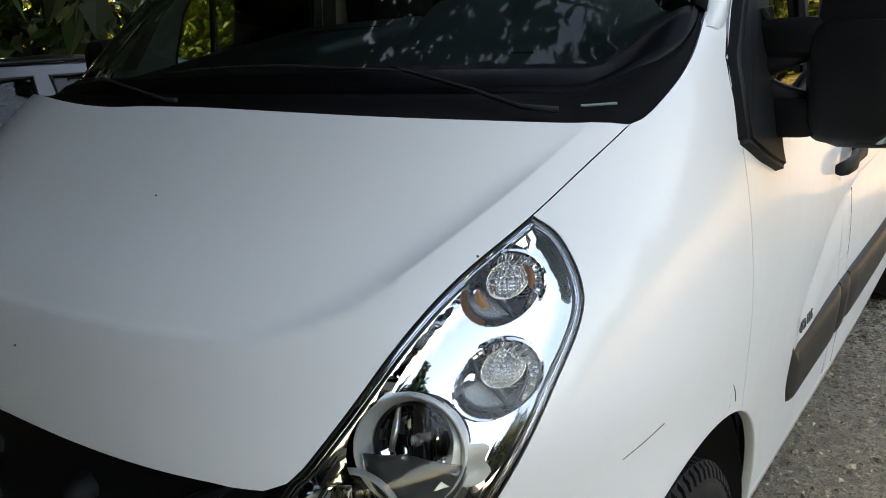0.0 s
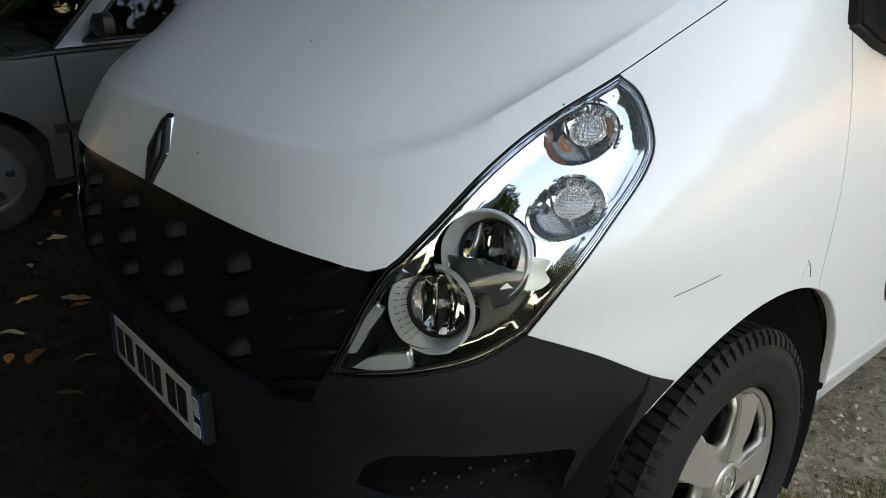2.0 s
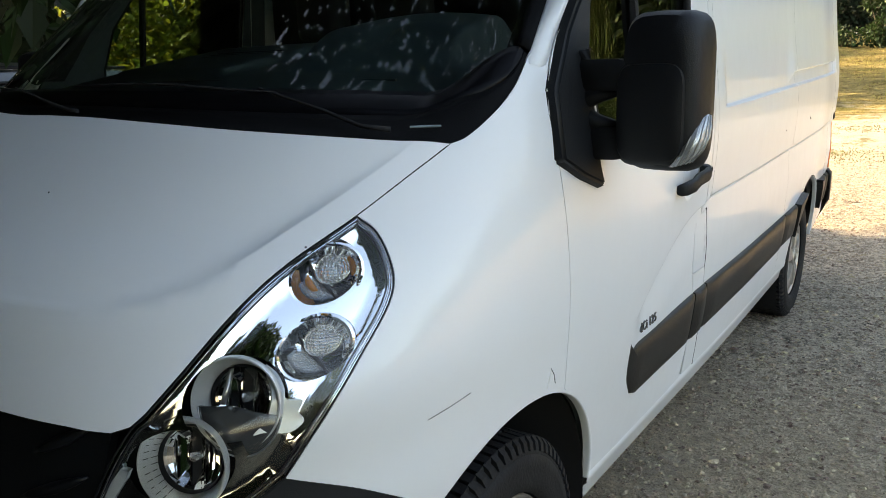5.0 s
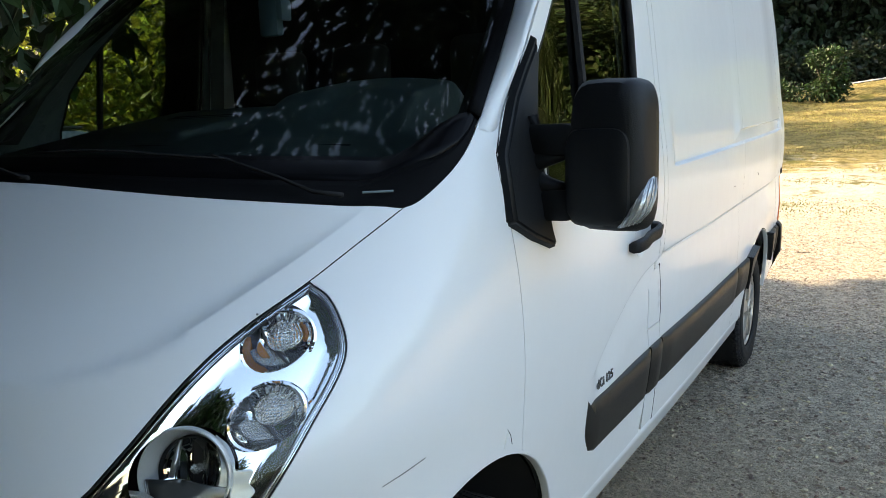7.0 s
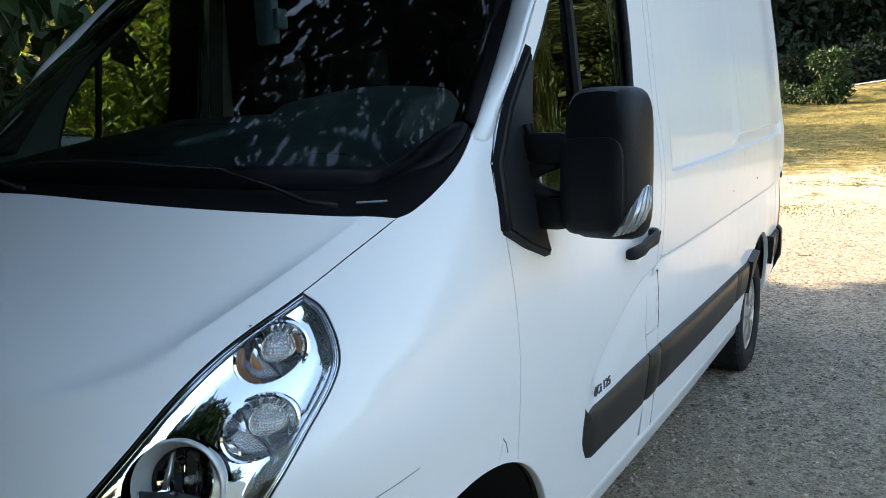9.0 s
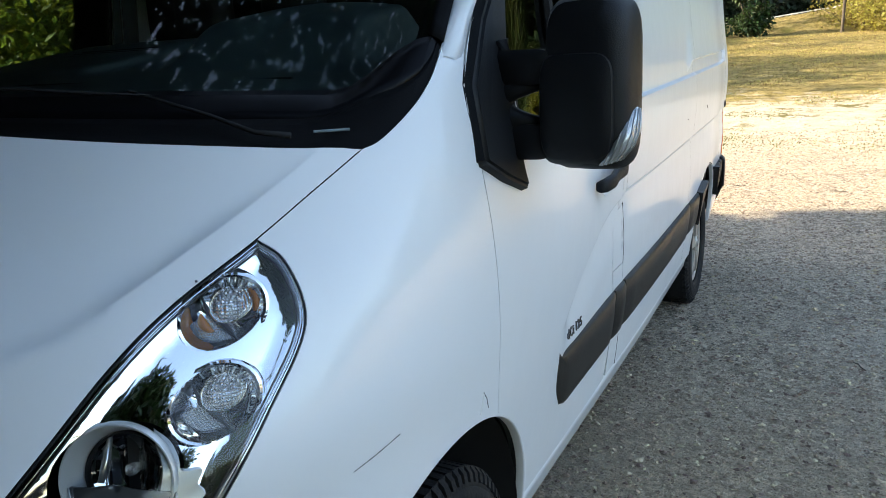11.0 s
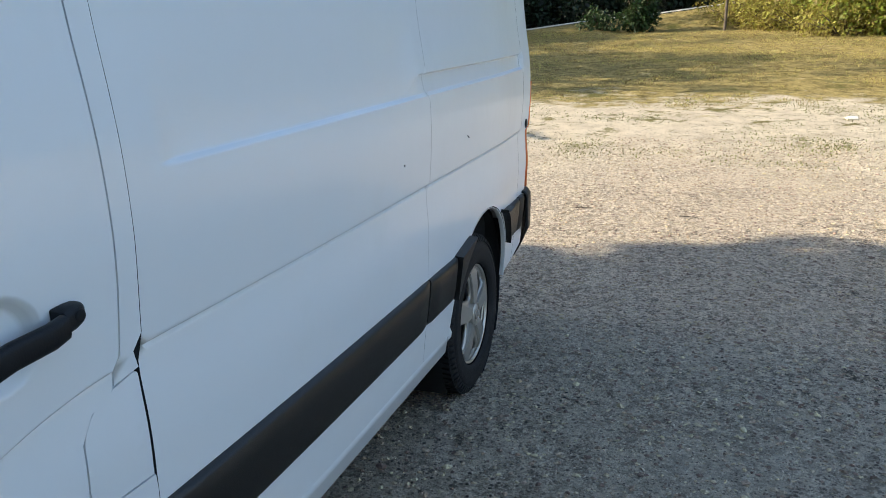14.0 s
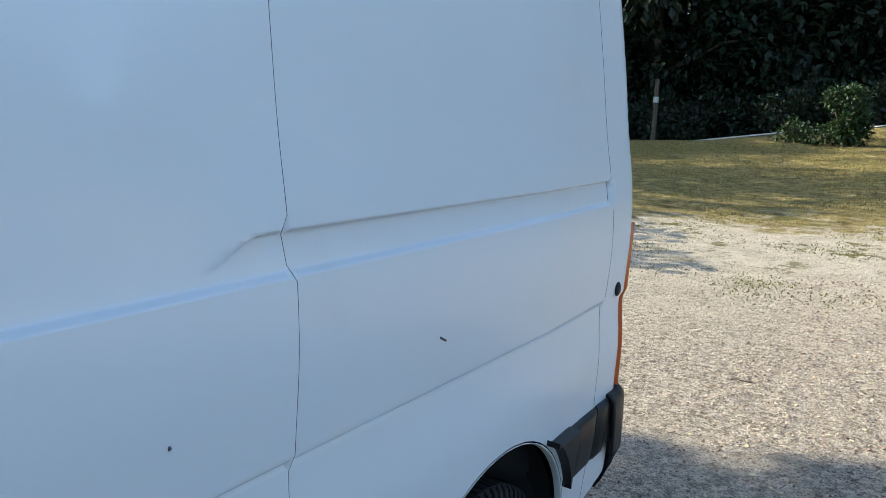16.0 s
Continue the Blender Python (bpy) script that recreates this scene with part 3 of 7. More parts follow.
part("gasket", bm, PLASTIC, headlight, smooth=True)


HLQ = [(u * 0.019, z) for u, z in hl_outline]


def min_edge(u, z):
    """Distance from the lamp's outline, in metres over the surface."""
    q = (u * 0.019, z)
    best = 9
    for i in range(len(HLQ)):
        a, c = HLQ[i - 1], HLQ[i]
        dx, dy = c[0] - a[0], c[1] - a[1]
        t = max(0, min(1, ((q[0] - a[0]) * dx + (q[1] - a[1]) * dy) / (dx * dx + dy * dy + 1e-12)))
        best = min(best, math.hypot(q[0] - a[0] - t * dx, q[1] - a[1] - t * dy))
    return best


def hl_back(u, z):
    """The trim behind the lens: dished inwards from the outline."""
    return front(u, z) - normal_at(front, u, z) * (0.008 + 0.012 * step01(0.0, 0.03, min_edge(u, z)))


def oval(u, z, r, sx=1.0, tilt=0.0, n=30):
    out = []
    for k in range(n):
        a = 2 * math.pi * k / n
        x, y = r * sx * math.cos(a), r * math.sin(a)
        out.append((u + (x * math.cos(tilt) - y * math.sin(tilt)) / 0.019, z + x * math.sin(tilt) + y * math.cos(tilt)))
    return out


LAMPS = {"indicator": (42.2, 1.096, 0.041, 1.30, 0.40), "position": (41.35, 0.994, 0.041, 1.30, 0.40), "main": (36.3, 0.938, 0.061, 1.0, 0.0), "dipped": (33.0, 0.846, 0.061, 1.0, 0.0)}
HOLES = {k: oval(*v) for k, v in LAMPS.items()}
upper = S(hl_out)[:-4] + S([(39.6, 0.850), (38.9, 0.88), (37.6, 0.91), (35.5, 0.985), (33.4, 0.985)], 4) + S([(33.6, 0.992), (36.1, 1.05), (39.5, 1.107), (44.7, 1.163)])[:-1]
panel("chrome_bezel", upper, hl_back, CHROME, headlight, step=0.010, gap=0.0005, depth=0.0, holes=(HOLES["indicator"], HOLES["position"], HOLES["main"]))
DARKCHROME = material("dark_chrome", (0.40, 0.42, 0.43), 0.05, metal=1.0, vary=0.05)
lower = S([(39.4, 0.842), (38.9, 0.812), (36.0, 0.771), (32.1, 0.746), (28.3, 0.730), (26.2, 0.728), (27.8, 0.803), (29.2, 0.868), (30.4, 0.912), (31.2, 0.928), (33.4, 0.980)], 4) + S([(33.4, 0.985), (35.5, 0.985), (37.6, 0.91), (38.9, 0.88), (39.6, 0.850)], 4)[1:-1]
panel("black_bezel", lower, hl_back, DARKCHROME, headlight, step=0.010, gap=0.0005, depth=0.0, holes=(HOLES["main"], HOLES["dipped"]))
DOTS = material("ribbed_lens", (0.62, 0.63, 0.64), 0.16, metal=0.85, vary=0.1, bump=1.0, bump_scale=150)


def prism(name, base, scale, rough=0.08):
    """Moulded lens of small bright pillows."""
    m = material(name, base, rough, metal=0.85, vary=0.05)
    nt = m.node_tree
    v, bp, c = nt.nodes.new("ShaderNodeTexVoronoi"), nt.nodes.new("ShaderNodeBump"), nt.nodes.new("ShaderNodeTexCoord")
    v.inputs["Scale"].default_value, v.inputs["Randomness"].default_value = scale, 0.15
    bp.inputs["Strength"].default_value, bp.inputs["Distance"].default_value = 1.0, 0.004
    nt.links.new(c.outputs["Object"], v.inputs["Vector"])
    nt.links.new(v.outputs["Distance"], bp.inputs["Height"])
    nt.links.new(bp.outputs[0], nt.nodes["Principled BSDF"].inputs["Normal"])
    return m


FACET = prism("faceted_lens", (0.84, 0.85, 0.86), 210, 0.05)
FACETFINE = prism("fine_faceted_lens", (0.74, 0.75, 0.76), 300, 0.07)

PALE = material("pale_reflector", (0.80, 0.81, 0.81), 0.22, metal=0.6, vary=0.08, scale=40)
AMBERBULB = material("amber_bulb", (0.42, 0.15, 0.03), 0.12, vary=0.05)
SMOKE = material("smoked_shield", (0.10, 0.104, 0.108), 0.16, metal=0.35, vary=0.06, scale=30)
DRUM = material("brushed_drum", (0.74, 0.75, 0.75), 0.34, metal=0.4, vary=0.04, scale=30)
SATINWHITE = material("satin_bracket", (0.45, 0.46, 0.46), 0.32, metal=0.6, vary=0.04, scale=30)
AIM = Vector((0.42, -0.88, 0.20)).normalized()
CUPAIM = Vector((0.62, -0.74, 0.26)).normalized()


def cup_frame(key, aim, back=0.030):
    u, z = LAMPS[key][:2]
    c = front(u, z) - normal_at(front, u, z) * back
    return Matrix.Translation(c) @ aim.to_track_quat("Z", "Y").to_matrix().to_4x4()


def turned(name, prof, M, mat, parent, seg=36, angle=50, cap=False):
    b = bmesh.new()
    rings = lathe(b, prof, seg, "Z")
    if cap:
        b.faces.new(rings[-1])
    bmesh.ops.recalc_face_normals(b, faces=b.faces)
    b.transform(M)
    return part(name, b, mat, parent, angle=angle)


def dome(b, r, h, M, seg=20, n=5):
    rings = []
    for i in range(n):
        a = math.pi / 2 * i / n
        rings.append([b.verts.new(M @ Vector((r * math.cos(a) * math.cos(6.28318 * k / seg), r * math.cos(a) * math.sin(6.28318 * k / seg), h * math.sin(a)))) for k in range(seg)])
    t = b.verts.new(M @ Vector((0, 0, h)))
    for r0, r1 in zip(rings, rings[1:]):
        for k in range(seg):
            b.faces.new((r0[k], r0[(k + 1) % seg], r1[(k + 1) % seg], r1[k]))
    for k in range(seg):
        b.faces.new((rings[-1][k], rings[-1][(k + 1) % seg], t))


def parabola(r, d0, depth, n=7):
    return [(r * math.sqrt(1 - t), d0 - depth * t) for t in [0.97 * i / n for i in range(n + 1)]]


# indicator and position lamp: bright oval cups, a pillowed dome over the bulb and a finely ribbed field beside it
for key, amber in (("indicator", True), ("position", False)):
    M = cup_frame(key, CUPAIM) @ Matrix.Rotation(0.5, 4, "Z") @ Matrix.Diagonal((1.28, 0.98, 1, 1))
    cup = turned(key + "_reflector", [(0.052, -0.006), (0.051, 0.003), (0.048, 0.005), (0.045, 0.003)] + parabola(0.044, 0.0, 0.044, 5), M, CHROME, headlight, 26, 12, cap=True)
    b = bmesh.new()
    dome(b, 0.023, 0.015, M @ Matrix.Translation((0.013, 0.005, -0.018)), 24, 7)
    part("ribbed_dome", b, FACET, cup, smooth=True)
    b = bmesh.new()
    tube(b, [M @ Vector((0.013 + 0.024 * math.cos(6.28318 * k / 24), 0.005 + 0.024 * math.sin(6.28318 * k / 24), -0.016)) for k in range(26)], 0.0018, 6)
    part("dome_rim", b, CHROME, cup, smooth=True)
    b = bmesh.new()
    rows = [[b.verts.new(M @ Vector((rr * math.cos(a), rr * math.sin(a), -0.030 + 14.0 * rr * rr))) for a in lin(2.8, 4.7, 12)] for rr in lin(0.012, 0.034, 5)]
    for r0, r1 in zip(rows, rows[1:]):
        for k in range(11):
            b.faces.new((r0[k], r0[k + 1], r1[k + 1], r1[k]))
    part("ribbed_field", b, FACETFINE, cup, smooth=True)
    # dark web between dome and field
    b = bmesh.new()
    tube(b, [M @ Vector((-0.004, -0.040, -0.008)), M @ Vector((-0.006, -0.018, -0.020)), M @ Vector((-0.012, 0.012, -0.024)), M @ Vector((-0.008, 0.036, -0.012))], [0.0015, 0.004, 0.004, 0.0015], 6)
    part("web", b, INK, cup, smooth=True)
    for k in range(11):
        b = bmesh.new()
        a = 0.1 + 0.15 * k
        tube(b, [M @ Vector((0.043 * math.cos(a), 0.043 * math.sin(a), -0.003)), M @ Vector((0.034 * math.cos(a), 0.034 * math.sin(a), -0.018))], 0.0014, 5)
        part("flute", b, SATIN if k % 2 else INK, cup)
    if amber:
        # amber crescents either side of the dome
        for a0, a1 in ((-0.9, 0.5), (2.6, 3.7)):
            b = bmesh.new()
            tube(b, [M @ Vector((0.008 + 0.031 * math.cos(a), 0.002 + 0.029 * math.sin(a), -0.014)) for a in lin(a0, a1, 8)], [0.001, 0.004, 0.006, 0.0065, 0.0065, 0.006, 0.004, 0.001], 8)
            part("amber_bulb", b, AMBERBULB, cup, smooth=True)
# main and dipped beams: deep drums with faceted mirrors
MIRROR = material("lamp_mirror", (0.85, 0.86, 0.87), 0.03, metal=1.0, vary=0.02)
for key, aim, r in (("main", AIM, 0.064), ("dipped", AIM, 0.064)):
    M = cup_frame(key, aim, 0.027)
    drum = turned(key + "_beam_drum", [(r * 1.10, -0.008), (r * 1.10, 0.001), (r * 1.08, 0.004), (r * 1.05, 0.004), (r * 1.02, 0.001), (r * 0.80, -0.034)], M, DRUM, headlight, 48, 40)
    turned("reflector", parabola(r * 0.79, -0.034, 0.026, 5), M, MIRROR, drum, 20, 3, cap=True)
    turned("dark_ring", [(r * 0.83, -0.033), (r * 0.80, -0.024), (r * 0.765, -0.026), (r * 0.75, -0.034)], M, INK, drum, 40)
    b = bmesh.new()
    tube(b, [(0, 0, -0.065), (0, 0, -0.040)], 0.008, 10)
    dome(b, 0.0085, 0.008, Matrix.Translation((0, 0, -0.040)), 10, 4)
    b.transform(M)
    part("bulb", b, DOTS, drum, smooth=True)
    # upright mirror blades at the back of the lamp, black ones as painted reflections
    for k in range(7):
        b = bmesh.new()
        x = r * (-0.56 + 0.187 * k)
        h = r * 0.70 * math.sqrt(max(0.05, 1 - (x / (r * 0.74)) ** 2))
        d = 0.006 if k % 2 else -0.006
        v = [b.verts.new(M @ Vector(c)) for c in ((x - 0.004, -h, -0.045 + d), (x + 0.005, -h, -0.045 - d), (x + 0.005, h, -0.047 - d), (x - 0.004, h, -0.047 + d))]
        b.faces.new(v)
        part("mirror_blade", b, MIRROR if k % 3 else INK, drum)
    if key == "dipped":
        for i in range(24):
            b = bmesh.new()
            a = 2.20 + 1.95 * (i // 2) / 11
            z0, z1 = ((-0.003, -0.012), (-0.016, -0.028))[i % 2]
            if i % 3 == 0:
                z1 += 0.004
            vs = []
            for dz, da in ((z0, -0.010), (z0, 0.010), (z1, 0.010), (z1, -0.010)):
                rr = r * (1.02 + 0.22 * dz / 0.034) - 0.0008
                vs.append(b.verts.new((rr * math.cos(a + da), rr * math.sin(a + da), dz)))
            b.faces.new(vs)
            b.transform(M)
            part("engraved_line", b, INK, drum)
    else:
        # grey tongue that sweeps from the upper lamp over the edge of the lower one
        b = bmesh.new()
        rows = []
        for i in range(13):
            a = math.pi + 0.05 + (math.pi - 0.25) * i / 12
            rows.append([b.verts.new(((r * 1.02 * k) * math.cos(a) + 0.006 * k, (r * 1.20 * k) * math.sin(a) - 0.002, -0.010 + 0.024 * (1 - (k - 0.45) ** 2) - 0.006 * k)) for k in lin(0.02, 1.0, 8)])
        for r0, r1 in zip(rows, rows[1:]):
            for k in range(7):
                b.faces.new((r0[k], r0[k + 1], r1[k + 1], r1[k]))
        b.transform(M)
        o = part("smoked_shield", b, SMOKE, drum, smooth=True)
        sm = o.modifiers.new("thick", "SOLIDIFY")
        sm.thickness = 0.005
        b = bmesh.new()
        tube(b, [M @ Vector((r * 1.02 * math.cos(a) + 0.006, r * 1.20 * math.sin(a) - 0.002, 0.0005)) for a in lin(math.pi + 0.05, 2 * math.pi - 0.2, 20)], 0.0016, 6)
        part("shield_rim", b, SATIN, o, smooth=True)
        # side web of the drum
        b = bmesh.new()
        tube(b, [M @ Vector((-0.018, 0.050, -0.030)), M @ Vector((-0.022, 0.020, -0.022)), M @ Vector((-0.026, -0.006, -0.012))], [0.003, 0.005, 0.004], 8)
        part("web", b, SATIN, drum, smooth=True)
# steps of the frame along the rim, seen through the lens
for inset_by, sink, mat, rad in ((0.0075, 0.004, CHROME, 0.0016), (0.0115, 0.006, INK, 0.0016)):
    bm = bmesh.new()
    ring = inset(resample(hl_outline, 0.02, 0.019), front, inset_by)
    pts = [front(*q) - normal_at(front, *q) * sink for q in ring]
    tube(bm, pts + pts[:2], rad, 6)
    part("rim_step", bm, mat, headlight, smooth=True)
# satin bracket between the lamps
panel("satin_bracket", S([(38.12, 0.983), (38.85, 0.967), (39.21, 0.947), (39.33, 0.931), (40.29, 0.926), (40.03, 0.911), (40.29, 0.894), (39.4, 0.882), (38.02, 0.889), (37.34, 0.888), (38.02, 0.904), (38.36, 0.924), (38.44, 0.946), (38.15, 0.968), (38.12, 0.983)], 3), lambda u, z: front(u, z) - normal_at(front, u, z) * (0.006 + 0.004 * math.sin(45 * (z - 0.87)) ** 2), SATINWHITE, headlight, step=0.010, gap=0, depth=0.02)
# corner reflector wedges at the foot
for name, uv, mat in (("foot_reflector", [(29.64, 0.853), (30.13, 0.849), (29.88, 0.835), (29.06, 0.807), (28.18, 0.77), (27.72, 0.768), (27.84, 0.789), (28.61, 0.82)], PALE),
                      ("foot_strip", [(28.04, 0.746), (28.9, 0.763), (29.96, 0.774), (31.65, 0.781), (31.93, 0.76), (31.44, 0.753), (29.37, 0.747)], PALE)):
    panel(name, uv, lambda u, z: front(u, z) - normal_at(front, u, z) * 0.006, mat, headlight, step=0.012, gap=0, depth=0.012)
far = new("headlight")
far.parent = VAN
far["label"] = headlight["label"]
twin = {}
for o in list(headlight.children_recursive):
    me = o.data.copy()
    for v in me.vertices:
        v.co.x = -v.co.x
    plain_normals(me)
    me.flip_normals()
    c = new(o.name.split(".")[0], me)
    c.parent = twin.get(o.parent, far)
    twin[o] = c
    c.visible_shadow = o.visible_shadow

# ---- windscreen, cowl, pillars ----
def screen(s, t):
    """s: -1 to 1 across, t: 0 at the foot to 1 at the roof."""
    a = abs(s)
    foot = Vector((0.915 * s, -0.265 + 0.42 * a ** 2.6, 1.320 - 0.03 * a ** 3))
    head = Vector((0.74 * s, 0.66 + 0.22 * a ** 2.2, 2.06 - 0.06 * a ** 2))
    p = foot.lerp(head, t)
    e = 0.105 * step01(0.86, 1.0, a) * (1 - t) ** 2
    p.z += 0.05 * math.sin(math.pi * t) * (1 - 0.5 * a) + e
    p.y += 0.0
    return p


ss = lin(-1, 1, 41)
windscreen = new("windscreen")
windscreen.parent = VAN
pane = grid_mesh("pane", [[screen(s * 1.035, 0.045 + 0.945 * t) for s in ss] for t in lin(0, 1, 18)], SCREEN, windscreen)
pane.visible_shadow = False
# from the bonnet's and the wings' upper edge to the foot of the pane: plastic cowl, then the black printed band
edge_half = top + S(screen_edge)[::-1][1:]
edge_u = [(-u, max(far_rise(u, z), z)) for u, z in edge_half[::-1]] + edge_half[1:]
lower_line = [front(u, z) + Vector((0, 0.004, -0.006)) for u, z in edge_u]


def band_point(p, k):
    s = max(-1.0, min(1.0, p.x / 0.918))
    q = screen(s, 0.055) + Vector((0, -0.002, 0.003))
    r = p.lerp(q, k)
    r.z -= 0.012 * math.sin(math.pi * min(1.0, k * 1.3)) * (1 - s ** 8) if k < 0.77 else 0.0
    return r


grid_mesh("cowl", [[band_point(p, k) for p in lower_line] for k in lin(-0.04, 0.55, 7)], COWL, VAN, thick=0.008)
grid_mesh("black_band", [[band_point(p, k) for p in lower_line] for k in lin(0.55, 1.0, 5)], BLACKBAND, windscreen, thick=0.004)


def cowl_at(x, k):
    p = min(lower_line, key=lambda q: abs(q.x - x))
    return band_point(p, k) + Vector((0, -0.006, 0.012))


for x0, x1, x2 in ((0.80, 0.52, 0.05), (0.12, -0.22, -0.68)):
    w = new("wiper")
    w.parent = VAN
    b = bmesh.new()
    tube(b, [cowl_at(x0, 0.12), cowl_at(x0 - 0.03, 0.2), cowl_at((x0 + x1) / 2, 0.5), cowl_at(x1, 0.86)], [0.005, 0.004, 0.0035, 0.0025], 8)
    part("wiper_arm", b, SHUT, w, smooth=True)
    b = bmesh.new()
    tube(b, [cowl_at(x1 + (x2 - x1) * t - 0.1 * (1 - t), 0.86 + 0.10 * math.sin(3.14 * t)) for t in lin(-0.35, 1, 8)], [0.001, 0.0025, 0.003, 0.003, 0.003, 0.003, 0.0025, 0.001], 6)
    part("wiper_blade", b, SHUT, w, smooth=True)
b = bmesh.new()
tube(b, [cowl_at(0.835, 0.16), cowl_at(0.868, 0.14)], 0.0022, 8)
part("cowl_strip", b, HOLDER, VAN)

# A pillar between windscreen and door
pil_in = [(0.921, 0.205, 1.420), (0.897, 0.345, 1.548), (0.878, 0.475, 1.690), (0.83, 0.68, 1.90), (0.77, 0.88, 2.08)]
door_edge = [(0.249, 1.408), (0.352, 1.545), (0.462, 1.690), (0.69, 1.892), (0.90, 2.075)]
rows = []
for a, q in zip(smooth_line(pil_in, 6), smooth_line(door_edge, 6)):
    a, c = Vector(a), side(*q) + Vector((-0.0005, -0.002, 0.002))
    n = Vector((0.55, -0.60, 0.58))
    rows.append([a - n * 0.03, a, a.lerp(c, 0.12) + n * 0.004, a.lerp(c, 0.4) + n * 0.009, a.lerp(c, 0.75) + n * 0.006, c, c - Vector((0.03, 0, 0))])
rows.insert(0, [v + Vector((-0.004, -0.022, -0.026)) for v in rows[0]])
# black edging between the pane and the pillar
for sg in (-1, 1):
    band = []
    for i, a in enumerate(smooth_line(pil_in, 6)):
        t = 0.06 + 0.94 * (i / 24) ** 0.92
        p, q = screen(0.995, t), Vector(a)
        r = [p + Vector((0, -0.003, 0.004)), p.lerp(q, 0.4) + Vector((0.0, -0.004, 0.006)), p.lerp(q, 0.8) + Vector((0.0, -0.003, 0.004)), q + Vector((0.002, 0.0, -0.001)), q - Vector((-0.004, 0, 0.02))]
        band.append([Vector((sg * v.x, v.y, v.z)) for v in r])
    grid_mesh("edge_band", band, COWL, windscreen, thick=0.004)
# dark trim on the inner side of the pillars
for sg in (-1, 1):
    trim_rows = []
    for r in rows:
        a, c = r[1], r[5]
        inner = a + Vector((-0.075, 0.035, 0.0))
        trim_rows.append([Vector((sg * v.x, v.y, v.z)) for v in (inner, inner.lerp(a, 0.5) + Vector((0.0, -0.012, -0.006)), a + Vector((-0.012, 0.004, -0.016)), a.lerp(c, 0.5) + Vector((-0.030, 0.0, -0.016)), c + Vector((-0.034, 0.010, 0.0)), c + Vector((-0.070, 0.055, 0.0)))])
    grid_mesh("pillar_trim", trim_rows, SHUT, VAN, thick=0.004)
pillar = grid_mesh("windscreen_pillar", rows, PAINT, VAN)
mirrored(pillar)

# ---- front door ----
door_arch = [p for p in arch(0.035, 0.355, AR, 63, 8, 12)]
door_low = [(0.425, 0.40), (0.60, 0.395), (1.00, 0.395), (1.11, 0.40), (1.135, 0.50)]
door_rear = [(1.13, 0.70), (1.115, 0.738), (1.107, 0.78), (1.1105, 0.866), (1.136, 0.902), (1.182, 0.922), (1.194, 1.00), (1.199, 1.08), (1.202, 1.30), (1.203, 1.48), (1.198, 1.75), (1.17, 2.02)]
door_top = [(1.06, 2.085), (0.90, 2.075), (0.69, 1.892), (0.462, 1.69), (0.35, 1.542), (0.297, 1.468), (0.249, 1.408), (0.208, 1.344), (0.1985, 1.30)]
door_front = [(0.1985, 1.10), (0.1985, 0.90), (0.1985, 0.72)]
door_outline = door_arch + door_low + door_rear + door_top + door_front
win = [(0.385, 1.230), (0.56, 1.245), (0.72, 1.280)] + [tuple(p) for p in smooth_line([(0.78, 1.295), (0.890, 1.325), (0.970, 1.358), (1.014, 1.400), (1.034, 1.46), (1.048, 1.62), (1.06, 1.90)], 4)] + [(1.03, 2.02), (0.86, 2.02), (0.70, 1.86), (0.524, 1.688), (0.42, 1.555), (0.378, 1.42)]
door = new("front_door")
door.parent = VAN
swage = [[(y, swage_line(y) + d) for y in lin(0.61, 1.19, 44)] for d in (0.006, 0.002, -0.002, -0.006, -0.012)]
dish_rings = [[(DISH_Y + r * math.cos(6.28318 * k / 36), DISH_Z + r * math.sin(6.28318 * k / 36)) for k in range(37)] for r in (0.069, 0.064, 0.058, 0.052, 0.045, 0.030, 0.012)]
panel("door_skin", door_outline, side, PAINT, door, step=0.03, su=1.0, depth=0.012, gap=0.0012, holes=(win,), creases=swage + dish_rings)


def recessed(d):
    return lambda y, z: side(y, z) - Vector((d, 0, 0))


def offset_poly(P, k):
    c = np.mean(np.array(P), axis=0)
    return [tuple(c + (np.array(p) - c) * k) for p in P]


pane = panel("door_glass", win, recessed(0.018), SIDEGLASS, door, step=0.06, su=1.0, gap=0.006, depth=0)
pane.visible_shadow = False
bm = bmesh.new()
pts = [side(*q) - Vector((0.010, 0, 0)) for q in resample(win, 0.05, 1.0)]
tube(bm, pts + pts[:2], 0.011, 8)
part("window_seal", bm, RUBBER, door, smooth=True)
bm = bmesh.new()
tube(bm, [side(0.655, 1.29) - Vector((0.012, 0, 0)), side(0.675, 1.80) - Vector((0.012, 0, 0))], 0.012, 6)
part("window_divider", bm, RUBBER, door)
# dark lining inside the doors and on the posts behind them
for sg in (1, -1):
    if sg > 0:
        panel("door_lining", door_outline, recessed(0.034), DASH, door, step=0.06, su=1.0, depth=0, holes=(offset_poly(win, 1.02),))
    o = panel("post_lining", [(1.03 if sg > 0 else 1.19, 0.45), (1.268, 0.45), (1.268, 2.12), (1.03 if sg > 0 else 1.19, 2.12)], recessed(0.05), DASH, VAN, step=0.08, su=1.0, depth=0)
    if sg < 0:
        mirrored(o)
        bpy.data.objects.remove(o)
